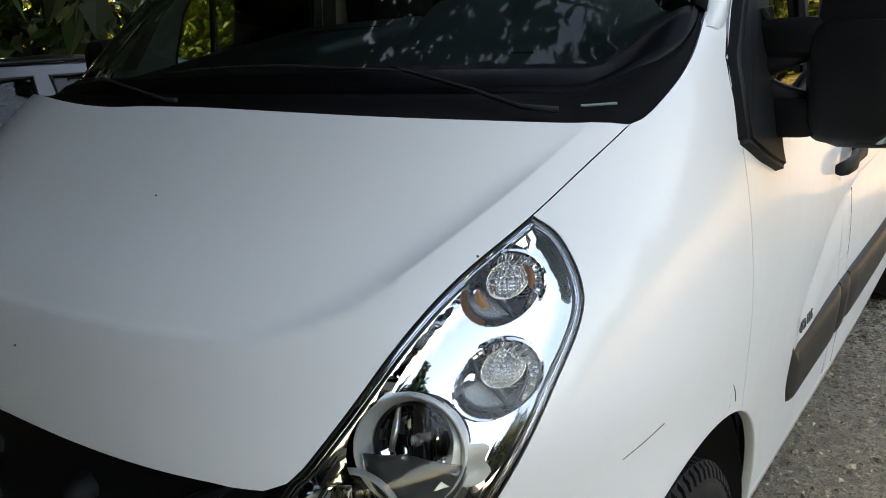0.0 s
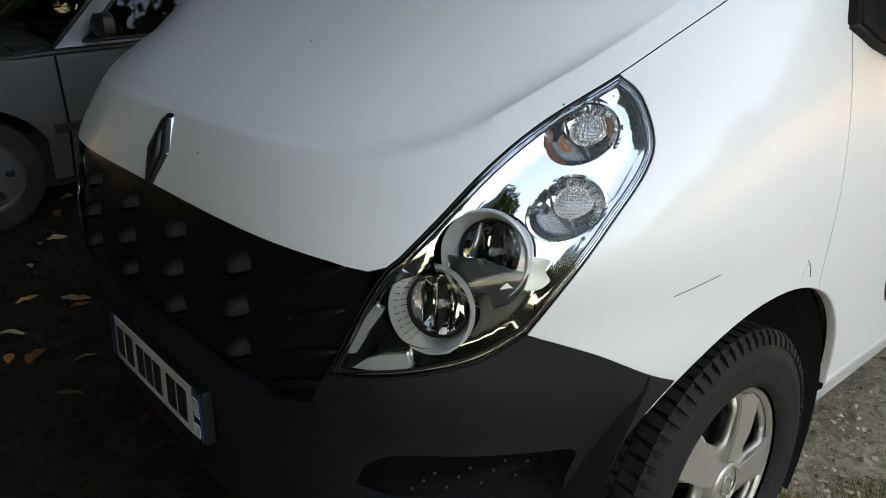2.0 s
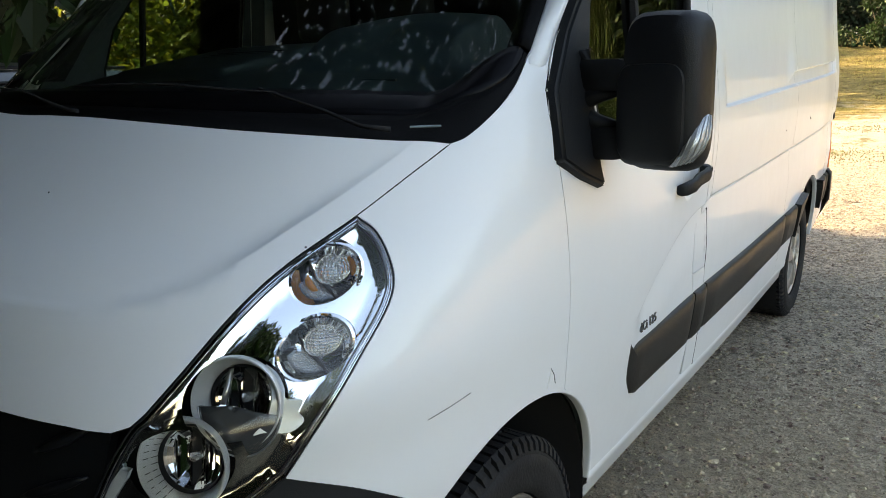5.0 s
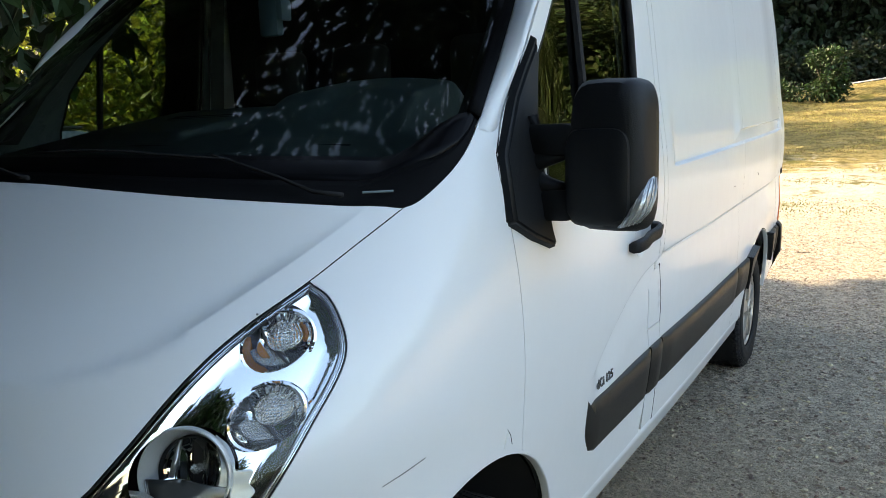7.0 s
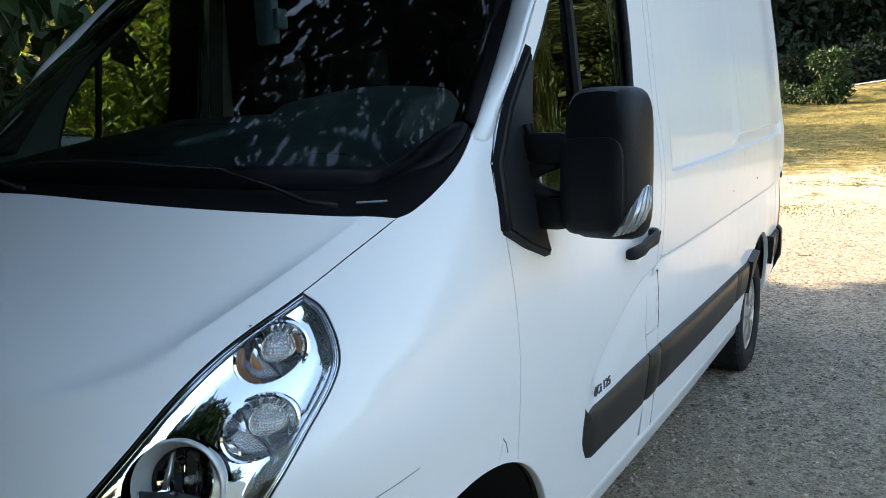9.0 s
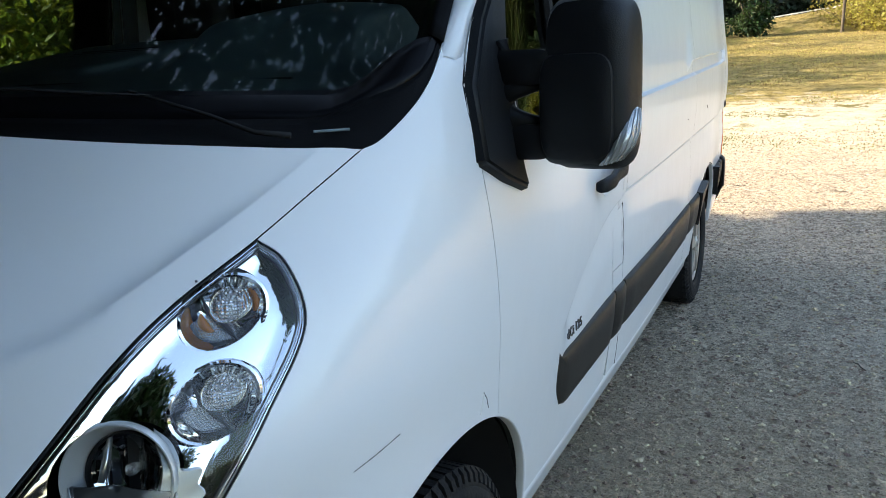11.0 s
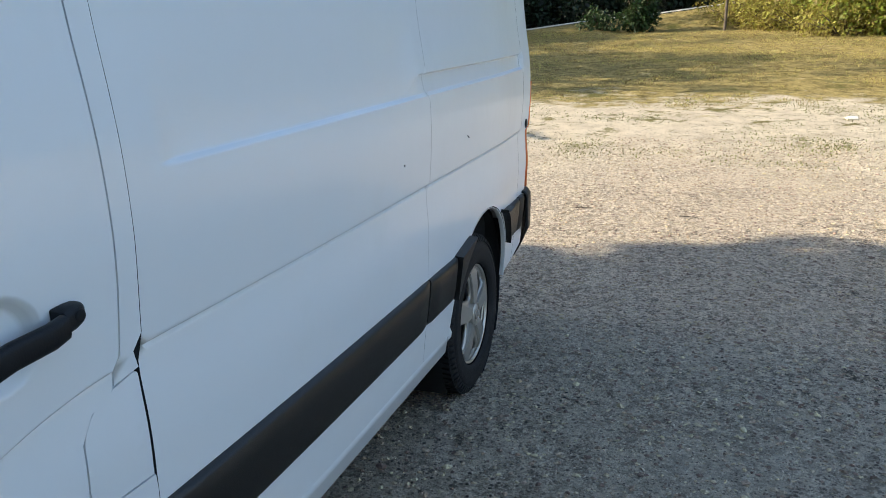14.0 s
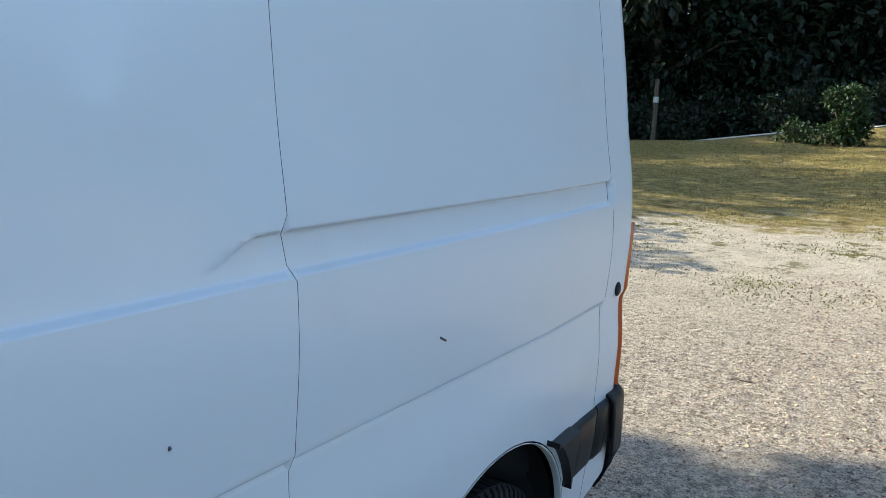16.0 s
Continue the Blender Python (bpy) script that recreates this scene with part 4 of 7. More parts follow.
# pull handle across the round dish
handle = new("door_handle")
handle.parent = VAN
b = bmesh.new()
rings = []
for y, out, w, h in ((0.868, 0.001, 0.004, 0.012), (0.871, 0.010, 0.009, 0.0165), (0.885, 0.018, 0.011, 0.0185), (0.93, 0.026, 0.011, 0.0190), (0.99, 0.029, 0.011, 0.0185), (1.045, 0.026, 0.011, 0.0178), (1.072, 0.021, 0.011, 0.0172)):
    p = side(y, 1.12) + Vector((0.004 + out, 0, 0))
    zc = 1.047 + 0.11 * (y - 0.87)
    rings.append([b.verts.new((p.x + w * math.copysign(abs(math.cos(a)) ** 0.7, math.cos(a)), y, zc + h * math.copysign(abs(math.sin(a)) ** 0.7, math.sin(a)))) for a in [6.28318 * k / 16 for k in range(16)]])
for r0, r1 in zip(rings, rings[1:]):
    for i in range(16):
        b.faces.new((r0[i], r0[(i + 1) % 16], r1[(i + 1) % 16], r1[i]))
b.faces.new(rings[0])
b.faces.new(rings[-1])
bmesh.ops.recalc_face_normals(b, faces=b.faces)
part("grip", b, PLASTIC, handle, angle=50)
b = bmesh.new()
rings = []
for y, w, h in ((1.075, 0.028, 0.0165), (1.077, 0.031, 0.0180), (1.095, 0.029, 0.0180), (1.110, 0.024, 0.0160), (1.119, 0.016, 0.012), (1.122, 0.005, 0.006)):
    p = side(y, 1.12)
    rings.append([b.verts.new((p.x + w * max(0.0, math.cos(a)) ** 0.5 - 0.002, y, 1.071 + 0.10 * (y - 1.075) + h * math.copysign(abs(math.sin(a)) ** 0.8, math.sin(a)))) for a in lin(-1.57, 1.57, 11)])
for r0, r1 in zip(rings, rings[1:]):
    for i in range(10):
        b.faces.new((r0[i], r0[i + 1], r1[i + 1], r1[i]))
b.faces.new(rings[0])
bmesh.ops.recalc_face_normals(b, faces=b.faces)
part("handle_cap", b, PLASTIC, handle, angle=40)
b = bmesh.new()
dome(b, 0.009, 0.002, Matrix.Translation(side(1.098, 1.12) + Vector((0.0275, 0, -0.044))) @ Matrix.Rotation(math.pi / 2, 4, "Y"), 16, 3)
part("lock_recess", b, SHUT, handle, smooth=True)

# ---- load area panels ----
rear_arch = arch(3.19, 0.36, 0.412, 176, 4, 26)
post = [(1.250, 0.40), (1.248, 0.70), (1.240, 0.92), (1.243, 1.20), (1.249, 1.48), (1.245, 1.80), (1.235, 2.10)]
b_pillar = [(1.1375, 0.40)] + post[:1] + [(1.2475, 0.715), (1.2445, 0.7415), (1.1175, 0.7440), (1.1325, 0.70), (1.1375, 0.50)]
panel("pillar_foot", b_pillar, side, PAINT, VAN, step=0.03, su=1.0, depth=0.02)
panel("door_post", [(1.1845, 0.9262), (1.2395, 0.9350)] + post[3:] + [(1.172, 2.10), (1.172, 2.02), (1.1995, 1.75), (1.2045, 1.48), (1.2035, 1.30), (1.2005, 1.08), (1.1955, 1.00)], side, PAINT, VAN, step=0.03, su=1.0, depth=0.02)
flap = S([(1.1085, 0.790), (1.110, 0.825), (1.1125, 0.866), (1.1225, 0.886), (1.1375, 0.904), (1.158, 0.915), (1.184, 0.924)], 4) + S([(1.205, 0.928), (1.228, 0.932), (1.236, 0.926), (1.237, 0.900)], 3) + [(1.240, 0.80), (1.2415, 0.7435), (1.1175, 0.7465), (1.1105, 0.768)]
panel("fuel_flap", flap, side, PAINT, VAN, step=0.02, su=1.0, depth=0.012, gap=0.0010)
TOPZ = 2.30
WAIST = [[(y, mid_line(y) + 0.006 + d) for y in lin(1.26, 3.79, 254)] for d in (0.012, 0.007, 0.003, 0.0005, -0.002, -0.0045, -0.008, -0.013)]
LEDGE = [[(y, groove_line(y) + d) for y in lin(1.30, 3.788, 127)] for d in (-0.003, 0.002, 0.0055, 0.009, 0.014)] + [[(y, groove_line(y) + d) for y in lin(2.30, 3.788, 77)] for d in (0.057, 0.061, 0.065, 0.069)] + [[(y, groove_line(y) + 0.020 + 0.043 * step01(2.36, 2.47, y) + d) for y in lin(2.30, 2.46, 17)] for d in (-0.005, 0.004)]
panel("side_panel", [(1.2545, 0.395), (2.518, 0.395), (2.518, 1.0), (2.519, 1.255), (2.510, 1.32), (2.515, 1.65), (2.520, TOPZ), (1.23, TOPZ)] + post[::-1][:-1], side, PAINT, VAN, fold=SHUT, step=0.028, su=1.0, depth=0.02, gap=0.0003, creases=WAIST + LEDGE)
panel("rear_side_panel", [(2.5185, 0.395)] + rear_arch + [(3.74, 0.40), (3.762, 0.70), (3.765, 1.0), (3.790, 1.27), (3.786, 1.345), (3.782, 1.65), (3.775, TOPZ), (2.5205, TOPZ), (2.5155, 1.65), (2.5105, 1.32), (2.5195, 1.255), (2.5185, 1.0)], side, PAINT, VAN, fold=SHUT, step=0.028, su=1.0, depth=0.02, gap=0.0003, creases=WAIST + LEDGE)


def corner(y, z):
    """Rounded rear corner of the body."""
    p = side(min(y, 3.93), z)
    k = max(0.0, y - 3.90 - 0.045 * step01(1.05, 1.45, z))
    lean = 0.012 * step01(1.6, 2.3, z)
    return Vector((p.x - 5.0 * k * k, y - lean * step01(3.70, 3.98, y), z))


panel("corner_panel", [(3.7415, 0.40), (3.96, 0.46), (3.995, 0.70), (4.02, 1.3), (4.035, 1.65), (4.03, TOPZ), (3.7765, TOPZ), (3.7835, 1.65), (3.7875, 1.345), (3.7915, 1.27), (3.7665, 1.0), (3.7635, 0.70)], corner, PAINT, VAN, fold=SHUT, step=0.028, su=1.0, depth=0.015)
b = bmesh.new()
dome(b, 0.022, 0.008, Matrix.Translation(corner(3.86, 1.035)) @ Matrix.Rotation(math.pi / 2, 4, "Y"), 20, 4)
part("side_cap", b, PLASTIC, VAN, "small round black cap")
# tail lamp at the rear corner
tail = panel("tail_lamp", [(3.935, 0.72), (4.00, 0.72), (4.01, 1.20), (3.975, 1.22), (3.955, 1.05)], lambda y, z: corner(y, z) + Vector((0.008, 0.012, 0)), REDLENS, VAN, "tall red and amber tail lamp", step=0.03, su=1.0, depth=0.03, gap=0)
# mirror the plain side for the far flank
for o in [c for c in VAN.children if c.name.split(".")[0] in ("pillar_foot", "door_post", "side_panel", "rear_side_panel", "corner_panel", "tail_lamp")]:
    mirrored(o)
win_far = [(y + 0.11, z) for y, z in win]
for o in list(door.children):
    if o.name.split(".")[0] != "window_divider":
        continue
    q = mirrored(o)
    q.visible_shadow = o.visible_shadow

far_parts = [panel("door_skin", door_outline, side, PAINT, door, fold=SHUT, step=0.05, su=1.0, depth=0.03, holes=(win_far,)),
             panel("door_glass", win_far, recessed(0.018), FARGLASS, door, step=0.06, su=1.0, gap=0.006, depth=0),
             panel("door_lining", door_outline, recessed(0.034), DASH, door, step=0.06, su=1.0, depth=0, holes=(offset_poly(win_far, 1.02),))]
far_parts[1].visible_shadow = False
bm = bmesh.new()
pts = [side(*q) - Vector((0.010, 0, 0)) for q in resample(win_far, 0.05, 1.0)]
tube(bm, pts + pts[:2], 0.011, 8)
far_parts.append(part("window_seal", bm, RUBBER, door, smooth=True))
for o in far_parts:
    q = mirrored(o, o.name.split(".")[0])
    q.visible_shadow = o.visible_shadow
    bpy.data.objects.remove(o)

# roof, rear doors, floor pan
rows = []
for y in lin(0.66, 3.99, 24):
    row = []
    for a in lin(-1, 1, 25):
        w = curve_at(2.20, ZS, WS) + taper(y) - 0.01 - 0.10 * step01(1.2, 0.66, y)
        x = w * math.sin(a * math.pi / 2)
        z = 2.19 + 0.17 * math.cos(a * math.pi / 2) ** 0.6 - 0.26 * step01(1.25, 0.60, y) - 0.05 * step01(3.7, 3.99, y)
        row.append((x, y, z))
    rows.append(row)
grid_mesh("roof", rows, PAINT, VAN, thick=0.01)
for sg in (-1, 1):
    b = bmesh.new()
    box(b, min(0, sg * 0.905) + (0.003 if sg > 0 else 0), max(0, sg * 0.905) - (0.003 if sg < 0 else 0), 3.95, 3.99, 0.55, 2.22, 0.012)
    part("rear_door", b, PAINT, VAN)
    for z in (0.98, 1.50):
        b = bmesh.new()
        tube(b, [(sg * 0.950, 4.006, z), (sg * 0.950, 4.006, z + 0.035), (sg * 0.950, 4.012, z + 0.07)], 0.009, 10)
        part("hinge", b, PAINT, VAN, angle=50)
b = bmesh.new()
box(b, -0.90, 0.90, 0.55, 3.88, 0.30, 0.40)
box(b, -0.55, 0.55, -0.5, 3.88, 0.26, 0.34)
part("floor_pan", b, SHUT, VAN)
b = bmesh.new()
box(b, -0.88, 0.88, 1.27, 1.30, 0.40, 2.15)
part("bulkhead", b, SHUT, VAN)
# inner wheel housings
for y0 in (0.0, 3.19):
    for sg in (1, -1):
        b = bmesh.new()
        pr = []
        for off in (0.0, 0.36):
            pr.append([b.verts.new((sg * (0.955 - off), y, z)) for y, z in arch(y0, 0.36, 0.418, 215, -35, 24)])
        for i in range(24):
            b.faces.new((pr[0][i], pr[0][i + 1], pr[1][i + 1], pr[1][i]))
        b.faces.new(pr[1])
        part("wheel_housing", b, SHUT, VAN, smooth=True)
mirrored(lip(3.19, 178, 2, 0.413, VAN))

# sill under door and load area
rows = []
for dx, z in ((0.004, 0.400), (0.012, 0.385), (0.012, 0.365), (-0.004, 0.345), (-0.012, 0.30), (-0.035, 0.275), (-0.08, 0.27)):
    rows.append([(side(y, max(z, 0.36)).x + dx - 0.016, y, z) for y in lin(0.430, 2.83, 50)])
sill = grid_mesh("sill", rows, PAINT, VAN)
mirrored(sill)


# ---- rubbing strips ----
def strip(y0, y1, z0, z1, nose=0.0, name="rubbing_strip"):
    """A thick black strip along the flank with rounded edges; nose: rounded front end."""
    rows = []
    for k in lin(0, 1, max(3, int((y1 - y0) / 0.06) + 4)):
        y = y0 + (y1 - y0) * k
        e = 1.0
        d0, d1 = (y - y0), (y1 - y)
        e = min(1.0, 0.45 + d0 / 0.018, 0.45 + d1 / 0.018)
        zz0 = z0 + nose * 0.07 * max(0.0, 1 - (y - y0) / 0.09) ** 2
        prof = [(-0.006, 0.0), (0.010 * e, 0.004), (0.018 * e, 0.016), (0.021 * e, 0.05), (0.021 * e, 0.11), (0.017 * e, z1 - zz0 - 0.012), (0.008 * e, z1 - zz0 - 0.002), (-0.006, z1 - zz0)]
        rows.append([Vector((side(y, zz0 + h).x - belly(y, zz0 + h) + (o - 0.010 if o > 0 else o - 0.016), y, zz0 + h)) for o, h in prof])
    ob = grid_mesh(name, [list(r) for r in rows], STRIP, VAN)
    me = ob.data
    bm2 = bmesh.new()
    bm2.from_mesh(me)
    n = 8
    bm2.verts.ensure_lookup_table()
    bm2.faces.new([bm2.verts[i] for i in range(n)][::-1])
    bm2.faces.new([bm2.verts[len(rows) * n - n + i] for i in range(n)])
    bmesh.ops.recalc_face_normals(bm2, faces=bm2.faces)
    for e in bm2.edges:
        e.smooth = e.calc_face_angle(0) < radians(50)
    bm2.to_mesh(me)
    bm2.free()
    return ob


for y0, y1, z0, z1, nose in ((0.585, 1.134, 0.515, 0.680, 1), (1.142, 1.252, 0.515, 0.682, 0), (1.260, 2.512, 0.517, 0.684, 0), (2.521, 2.80, 0.522, 0.684, 0), (3.565, 3.762, 0.530, 0.700, 0), (3.769, 3.85, 0.530, 0.703, 0)):
    mirrored(strip(y0, y1, z0, z1, nose))
# strip pieces cut to the curve of the rear wheel opening
for sgn in (-1, 1):
    pts = [p for p in arch(3.19, 0.36, 0.425, 123 if sgn < 0 else 57, 156 if sgn < 0 else 24, 8)]
    P = [(y, z) for y, z in pts]
    o = panel("rubbing_strip", (P + [(2.79, 0.523), (2.79, 0.684)]) if sgn < 0 else (P[::-1] + [(3.42, 0.702), (3.575, 0.702), (3.575, 0.53)]), lambda y, z: side(y, z) + Vector((0.019 - belly(y, z), 0, 0)), STRIP, VAN, step=0.02, su=1.0, gap=0, depth=0.04)
    mirrored(o)
def rear_bumper():
    """Black bumper wrapped round both rear corners; its lower part is cut back beside the wheel opening."""
    half_plan = [(1.016, 3.856), (1.015, 3.90), (1.009, 3.945), (0.990, 3.990), (0.950, 4.022), (0.88, 4.045), (0.60, 4.06), (0.0, 4.065)]
    plan = smooth_line(half_plan, 4)
    plan = [(x, y) for x, y in plan] + [(-x, y) for x, y in plan[::-1][1:]]
    n = len(plan)
    rows = []
    for z, back, cut in ((0.703, 0.030, 0.0), (0.703, 0.010, 0.0), (0.690, 0.0, 0.0), (0.62, 0.0, 0.0), (0.535, 0.002, 0.0), (0.53, 0.006, 0.075), (0.46, 0.030, 0.088), (0.40, 0.058, 0.10), (0.37, 0.078, 0.105), (0.365, 0.11, 0.105)):
        row = []
        for k, (x, y) in enumerate(plan):
            a, c = np.array(plan[max(k - 1, 0)]), np.array(plan[min(k + 1, n - 1)])
            t = (c - a) / np.linalg.norm(c - a)
            py = y - back * abs(t[0])
            px = x - math.copysign(back * abs(t[1]), x) if abs(x) > 0.3 else x
            row.append((px, max(py, 3.856 + cut), z))
        rows.append(row)
    return grid_mesh("rear_bumper", rows, STRIP, VAN, thick=0.012)


rear_bumper()
b = bmesh.new()
tube(b, [(0.80, 3.30, 0.75), (0.80, 3.62, 0.60), (0.82, 3.70, 0.38)], 0.12, 12)
part("rear_liner", b, SHUT, VAN, smooth=True)


# ---- side mirror ----
def rounded_block(b, sections, seg=28, power=4.0):
    """A lofted body through (centre, half width, half height) sections, squarish with round corners; sections lie across y."""
    rings = []
    for (cx, cy, cz), w, h, pw in sections:
        ring = []
        for k in range(seg):
            a = 2 * math.pi * k / seg
            c, s = math.cos(a), math.sin(a)
            ring.append(b.verts.new((cx + w * math.copysign(abs(c) ** (2 / pw), c), cy, cz + h * math.copysign(abs(s) ** (2 / pw), s))))
        rings.append(ring)
    for r0, r1 in zip(rings, rings[1:]):
        for k in range(seg):
            b.faces.new((r0[k], r0[(k + 1) % seg], r1[(k + 1) % seg], r1[k]))
    b.faces.new(rings[0][::-1])
    b.faces.new(rings[-1])
    bmesh.ops.recalc_face_normals(b, faces=b.faces)


INDICATOR = material("indicator_lens", (0.50, 0.51, 0.52), 0.16, metal=0.45, vary=0.25, scale=22, bump=0.25, bump_scale=70)


def side_mirror(sg):
    m = new("side_mirror")
    m.parent = VAN
    m["label"] = "large black twin-arm door mirror with clear indicator"
    X = lambda v: Vector((sg * v[0], v[1], v[2]))
    b = bmesh.new()
    rounded_block(b, [((1.143, 0.300, 1.340), 0.048, 0.112, 3), ((1.145, 0.310, 1.336), 0.070, 0.143, 4), ((1.147, 0.335, 1.333), 0.079, 0.155, 4.5), ((1.149, 0.375, 1.330), 0.083, 0.159, 5), ((1.149, 0.402, 1.329), 0.083, 0.159, 5), ((1.149, 0.409, 1.329), 0.076, 0.151, 5)])
    for v in b.verts:
        v.co.x = sg * v.co.x
    bmesh.ops.recalc_face_normals(b, faces=b.faces)
    part("mirror_housing", b, PLASTIC, m, angle=45)
    b = bmesh.new()
    rounded_block(b, [((1.136, 0.288, 1.296), 0.050, 0.070, 4), ((1.134, 0.296, 1.294), 0.066, 0.094, 5), ((1.132, 0.322, 1.292), 0.074, 0.106, 5)])
    for v in b.verts:
        v.co.x = sg * v.co.x
    bmesh.ops.recalc_face_normals(b, faces=b.faces)
    part("housing_cover", b, PLASTIC, m, angle=45)
    b = bmesh.new()
    rounded_block(b, [((1.142, 0.410, 1.358), 0.074, 0.105, 5), ((1.142, 0.413, 1.358), 0.074, 0.105, 5)])
    for v in b.verts:
        v.co.x = sg * v.co.x
    bmesh.ops.recalc_face_normals(b, faces=b.faces)
    part("mirror_glass", b, CHROME, m)
    for z0, h in ((1.368, 0.032), (1.230, 0.033)):
        b = bmesh.new()
        rounded_block(b, [((1.020, 0.300, z0), 0.050, h * 0.7, 4), ((1.022, 0.308, z0), 0.062, h, 5), ((1.026, 0.350, z0), 0.068, h, 5), ((1.028, 0.368, z0), 0.064, h, 5), ((1.028, 0.375, z0), 0.052, h * 0.7, 4)])
        for v in b.verts:
            v.co.x = sg * v.co.x
        bmesh.ops.recalc_face_normals(b, faces=b.faces)
        part("mirror_arm", b, PLASTIC, m, angle=45)
    # base plate on the door with its triangular foot
    b = bmesh.new()
    P = [(0.207, 1.344), (0.296, 1.466), (0.330, 1.515), (0.400, 1.60), (0.385, 1.52), (0.358, 1.42), (0.342, 1.33), (0.330, 1.22), (0.340, 1.165), (0.352, 1.126), (0.260, 1.160), (0.182, 1.202)]
    lo = [b.verts.new(X(side(y, z) + Vector((-0.004, 0, 0)))) for y, z in P]
    c = np.mean(np.array(P), axis=0)
    hi = [b.verts.new(X(side(y, z) + Vector((0.020, 0, 0)) + Vector((0, (c[0] - y) * 0.07, (c[1] - z) * 0.05)))) for y, z in P]
    n = len(P)
    for i in range(n):
        b.faces.new((lo[i], lo[(i + 1) % n], hi[(i + 1) % n], hi[i]))
    b.faces.new(hi)
    bmesh.ops.recalc_face_normals(b, faces=b.faces)
    bmesh.ops.bevel(b, geom=[e for e in b.edges], offset=0.006, segments=2, affect="EDGES")
    part("mirror_base", b, PLASTIC, m, angle=50)
    b = bmesh.new()
    tube(b, [X((0.985, 0.320, 1.42)), X((0.992, 0.325, 1.37)), X((0.976, 0.330, 1.30)), X((0.992, 0.336, 1.23)), X((0.985, 0.345, 1.19))], [0.016, 0.028, 0.020, 0.030, 0.018], 12)
    part("mirror_hinge", b, PLASTIC, m, smooth=True)
    # horns that run from the base along the arms
    for pts, rr in (([(0.978, 0.322, 1.318), (1.020, 0.318, 1.327), (1.068, 0.330, 1.334)], [0.026, 0.016, 0.006]), ([(0.978, 0.326, 1.290), (1.010, 0.322, 1.272), (1.068, 0.332, 1.263)], [0.026, 0.022, 0.010])):
        b = bmesh.new()
        tube(b, [X(p) for p in smooth_line(pts, 4)], [float(v) for v in np.interp(lin(0, 2, 9), [0, 1, 2], rr)], 12)
        part("mirror_horn", b, PLASTIC, m, smooth=True)
    # indicator on the outer lower corner
    IND = [((1.180, 0.334, 1.186), 0.006, 0.010), ((1.190, 0.334, 1.191), 0.022, 0.030), ((1.203, 0.340, 1.212), 0.027, 0.040), ((1.211, 0.349, 1.238), 0.027, 0.041), ((1.216, 0.358, 1.262), 0.022, 0.036), ((1.221, 0.368, 1.282), 0.014, 0.021), ((1.224, 0.374, 1.291), 0.003, 0.004)]
    b = bmesh.new()
    rings = []
    for p, wx, wy in IND:
        rings.append([b.verts.new(X((p[0] + wx * math.cos(6.28318 * k / 16), p[1] + wy * math.sin(6.28318 * k / 16), p[2] + 0.25 * wx * math.cos(6.28318 * k / 16)))) for k in range(16)])
    for r0, r1 in zip(rings, rings[1:]):
        for k in range(16):
            b.faces.new((r0[k], r0[(k + 1) % 16], r1[(k + 1) % 16], r1[k]))
    b.faces.new(rings[0])
    b.faces.new(rings[-1])
    bmesh.ops.recalc_face_normals(b, faces=b.faces)
    lens_ob = part("mirror_indicator", b, INDICATOR, m, "clear ribbed indicator lens", smooth=True)
    for k in range(-5, 3):
        a = 6.28318 * k / 16
        b = bmesh.new()
        tube(b, [X((p[0] + (wx + 0.0006) * math.cos(a), p[1] + wy * math.sin(a), p[2] + 0.25 * wx * math.cos(a))) for p, wx, wy in IND[1:-1]], 0.0013, 5)
        part("rib", b, SATIN, lens_ob, smooth=True)
    return m


side_mirror(1)
side_mirror(-1)

# ---- engine badge on the door ----
BADGE = material("badge_metal", (0.16, 0.16, 0.17), 0.22, metal=0.9, vary=0.1)
eb = new("engine_badge")
eb.parent = VAN
eb["label"] = "small dark metal engine badge"
ey = (side(0.80, 0.72) - side(0.64, 0.72)).normalized()
ez = (side(0.72, 0.745) - side(0.72, 0.70)).normalized()
ex = ey.cross(ez)
eb.matrix_world = Matrix.Translation(side(0.652, 0.701) + ex * 0.003) @ Matrix((ey, ez, ex)).transposed().to_4x4()
at = 0.0
for word in ("dCi", "125"):
    t = bpy.data.curves.new("badge_text", "FONT")
    t.body, t.size, t.extrude, t.bevel_depth, t.space_character = word, 0.035, 0.0016, 0.0003, 1.12
    tmp = bpy.data.objects.new("badge_text", t)
    scene.collection.objects.link(tmp)
    me = bpy.data.meshes.new_from_object(tmp.evaluated_get(bpy.context.evaluated_depsgraph_get()))
    bpy.data.objects.remove(tmp)
    me.materials.clear()
    me.materials.append(BADGE)
    for v in me.vertices:
        v.co.x += at
    at = max(v.co.x for v in me.vertices) + 0.014
    o = new("badge_word", me)
    o.parent = eb


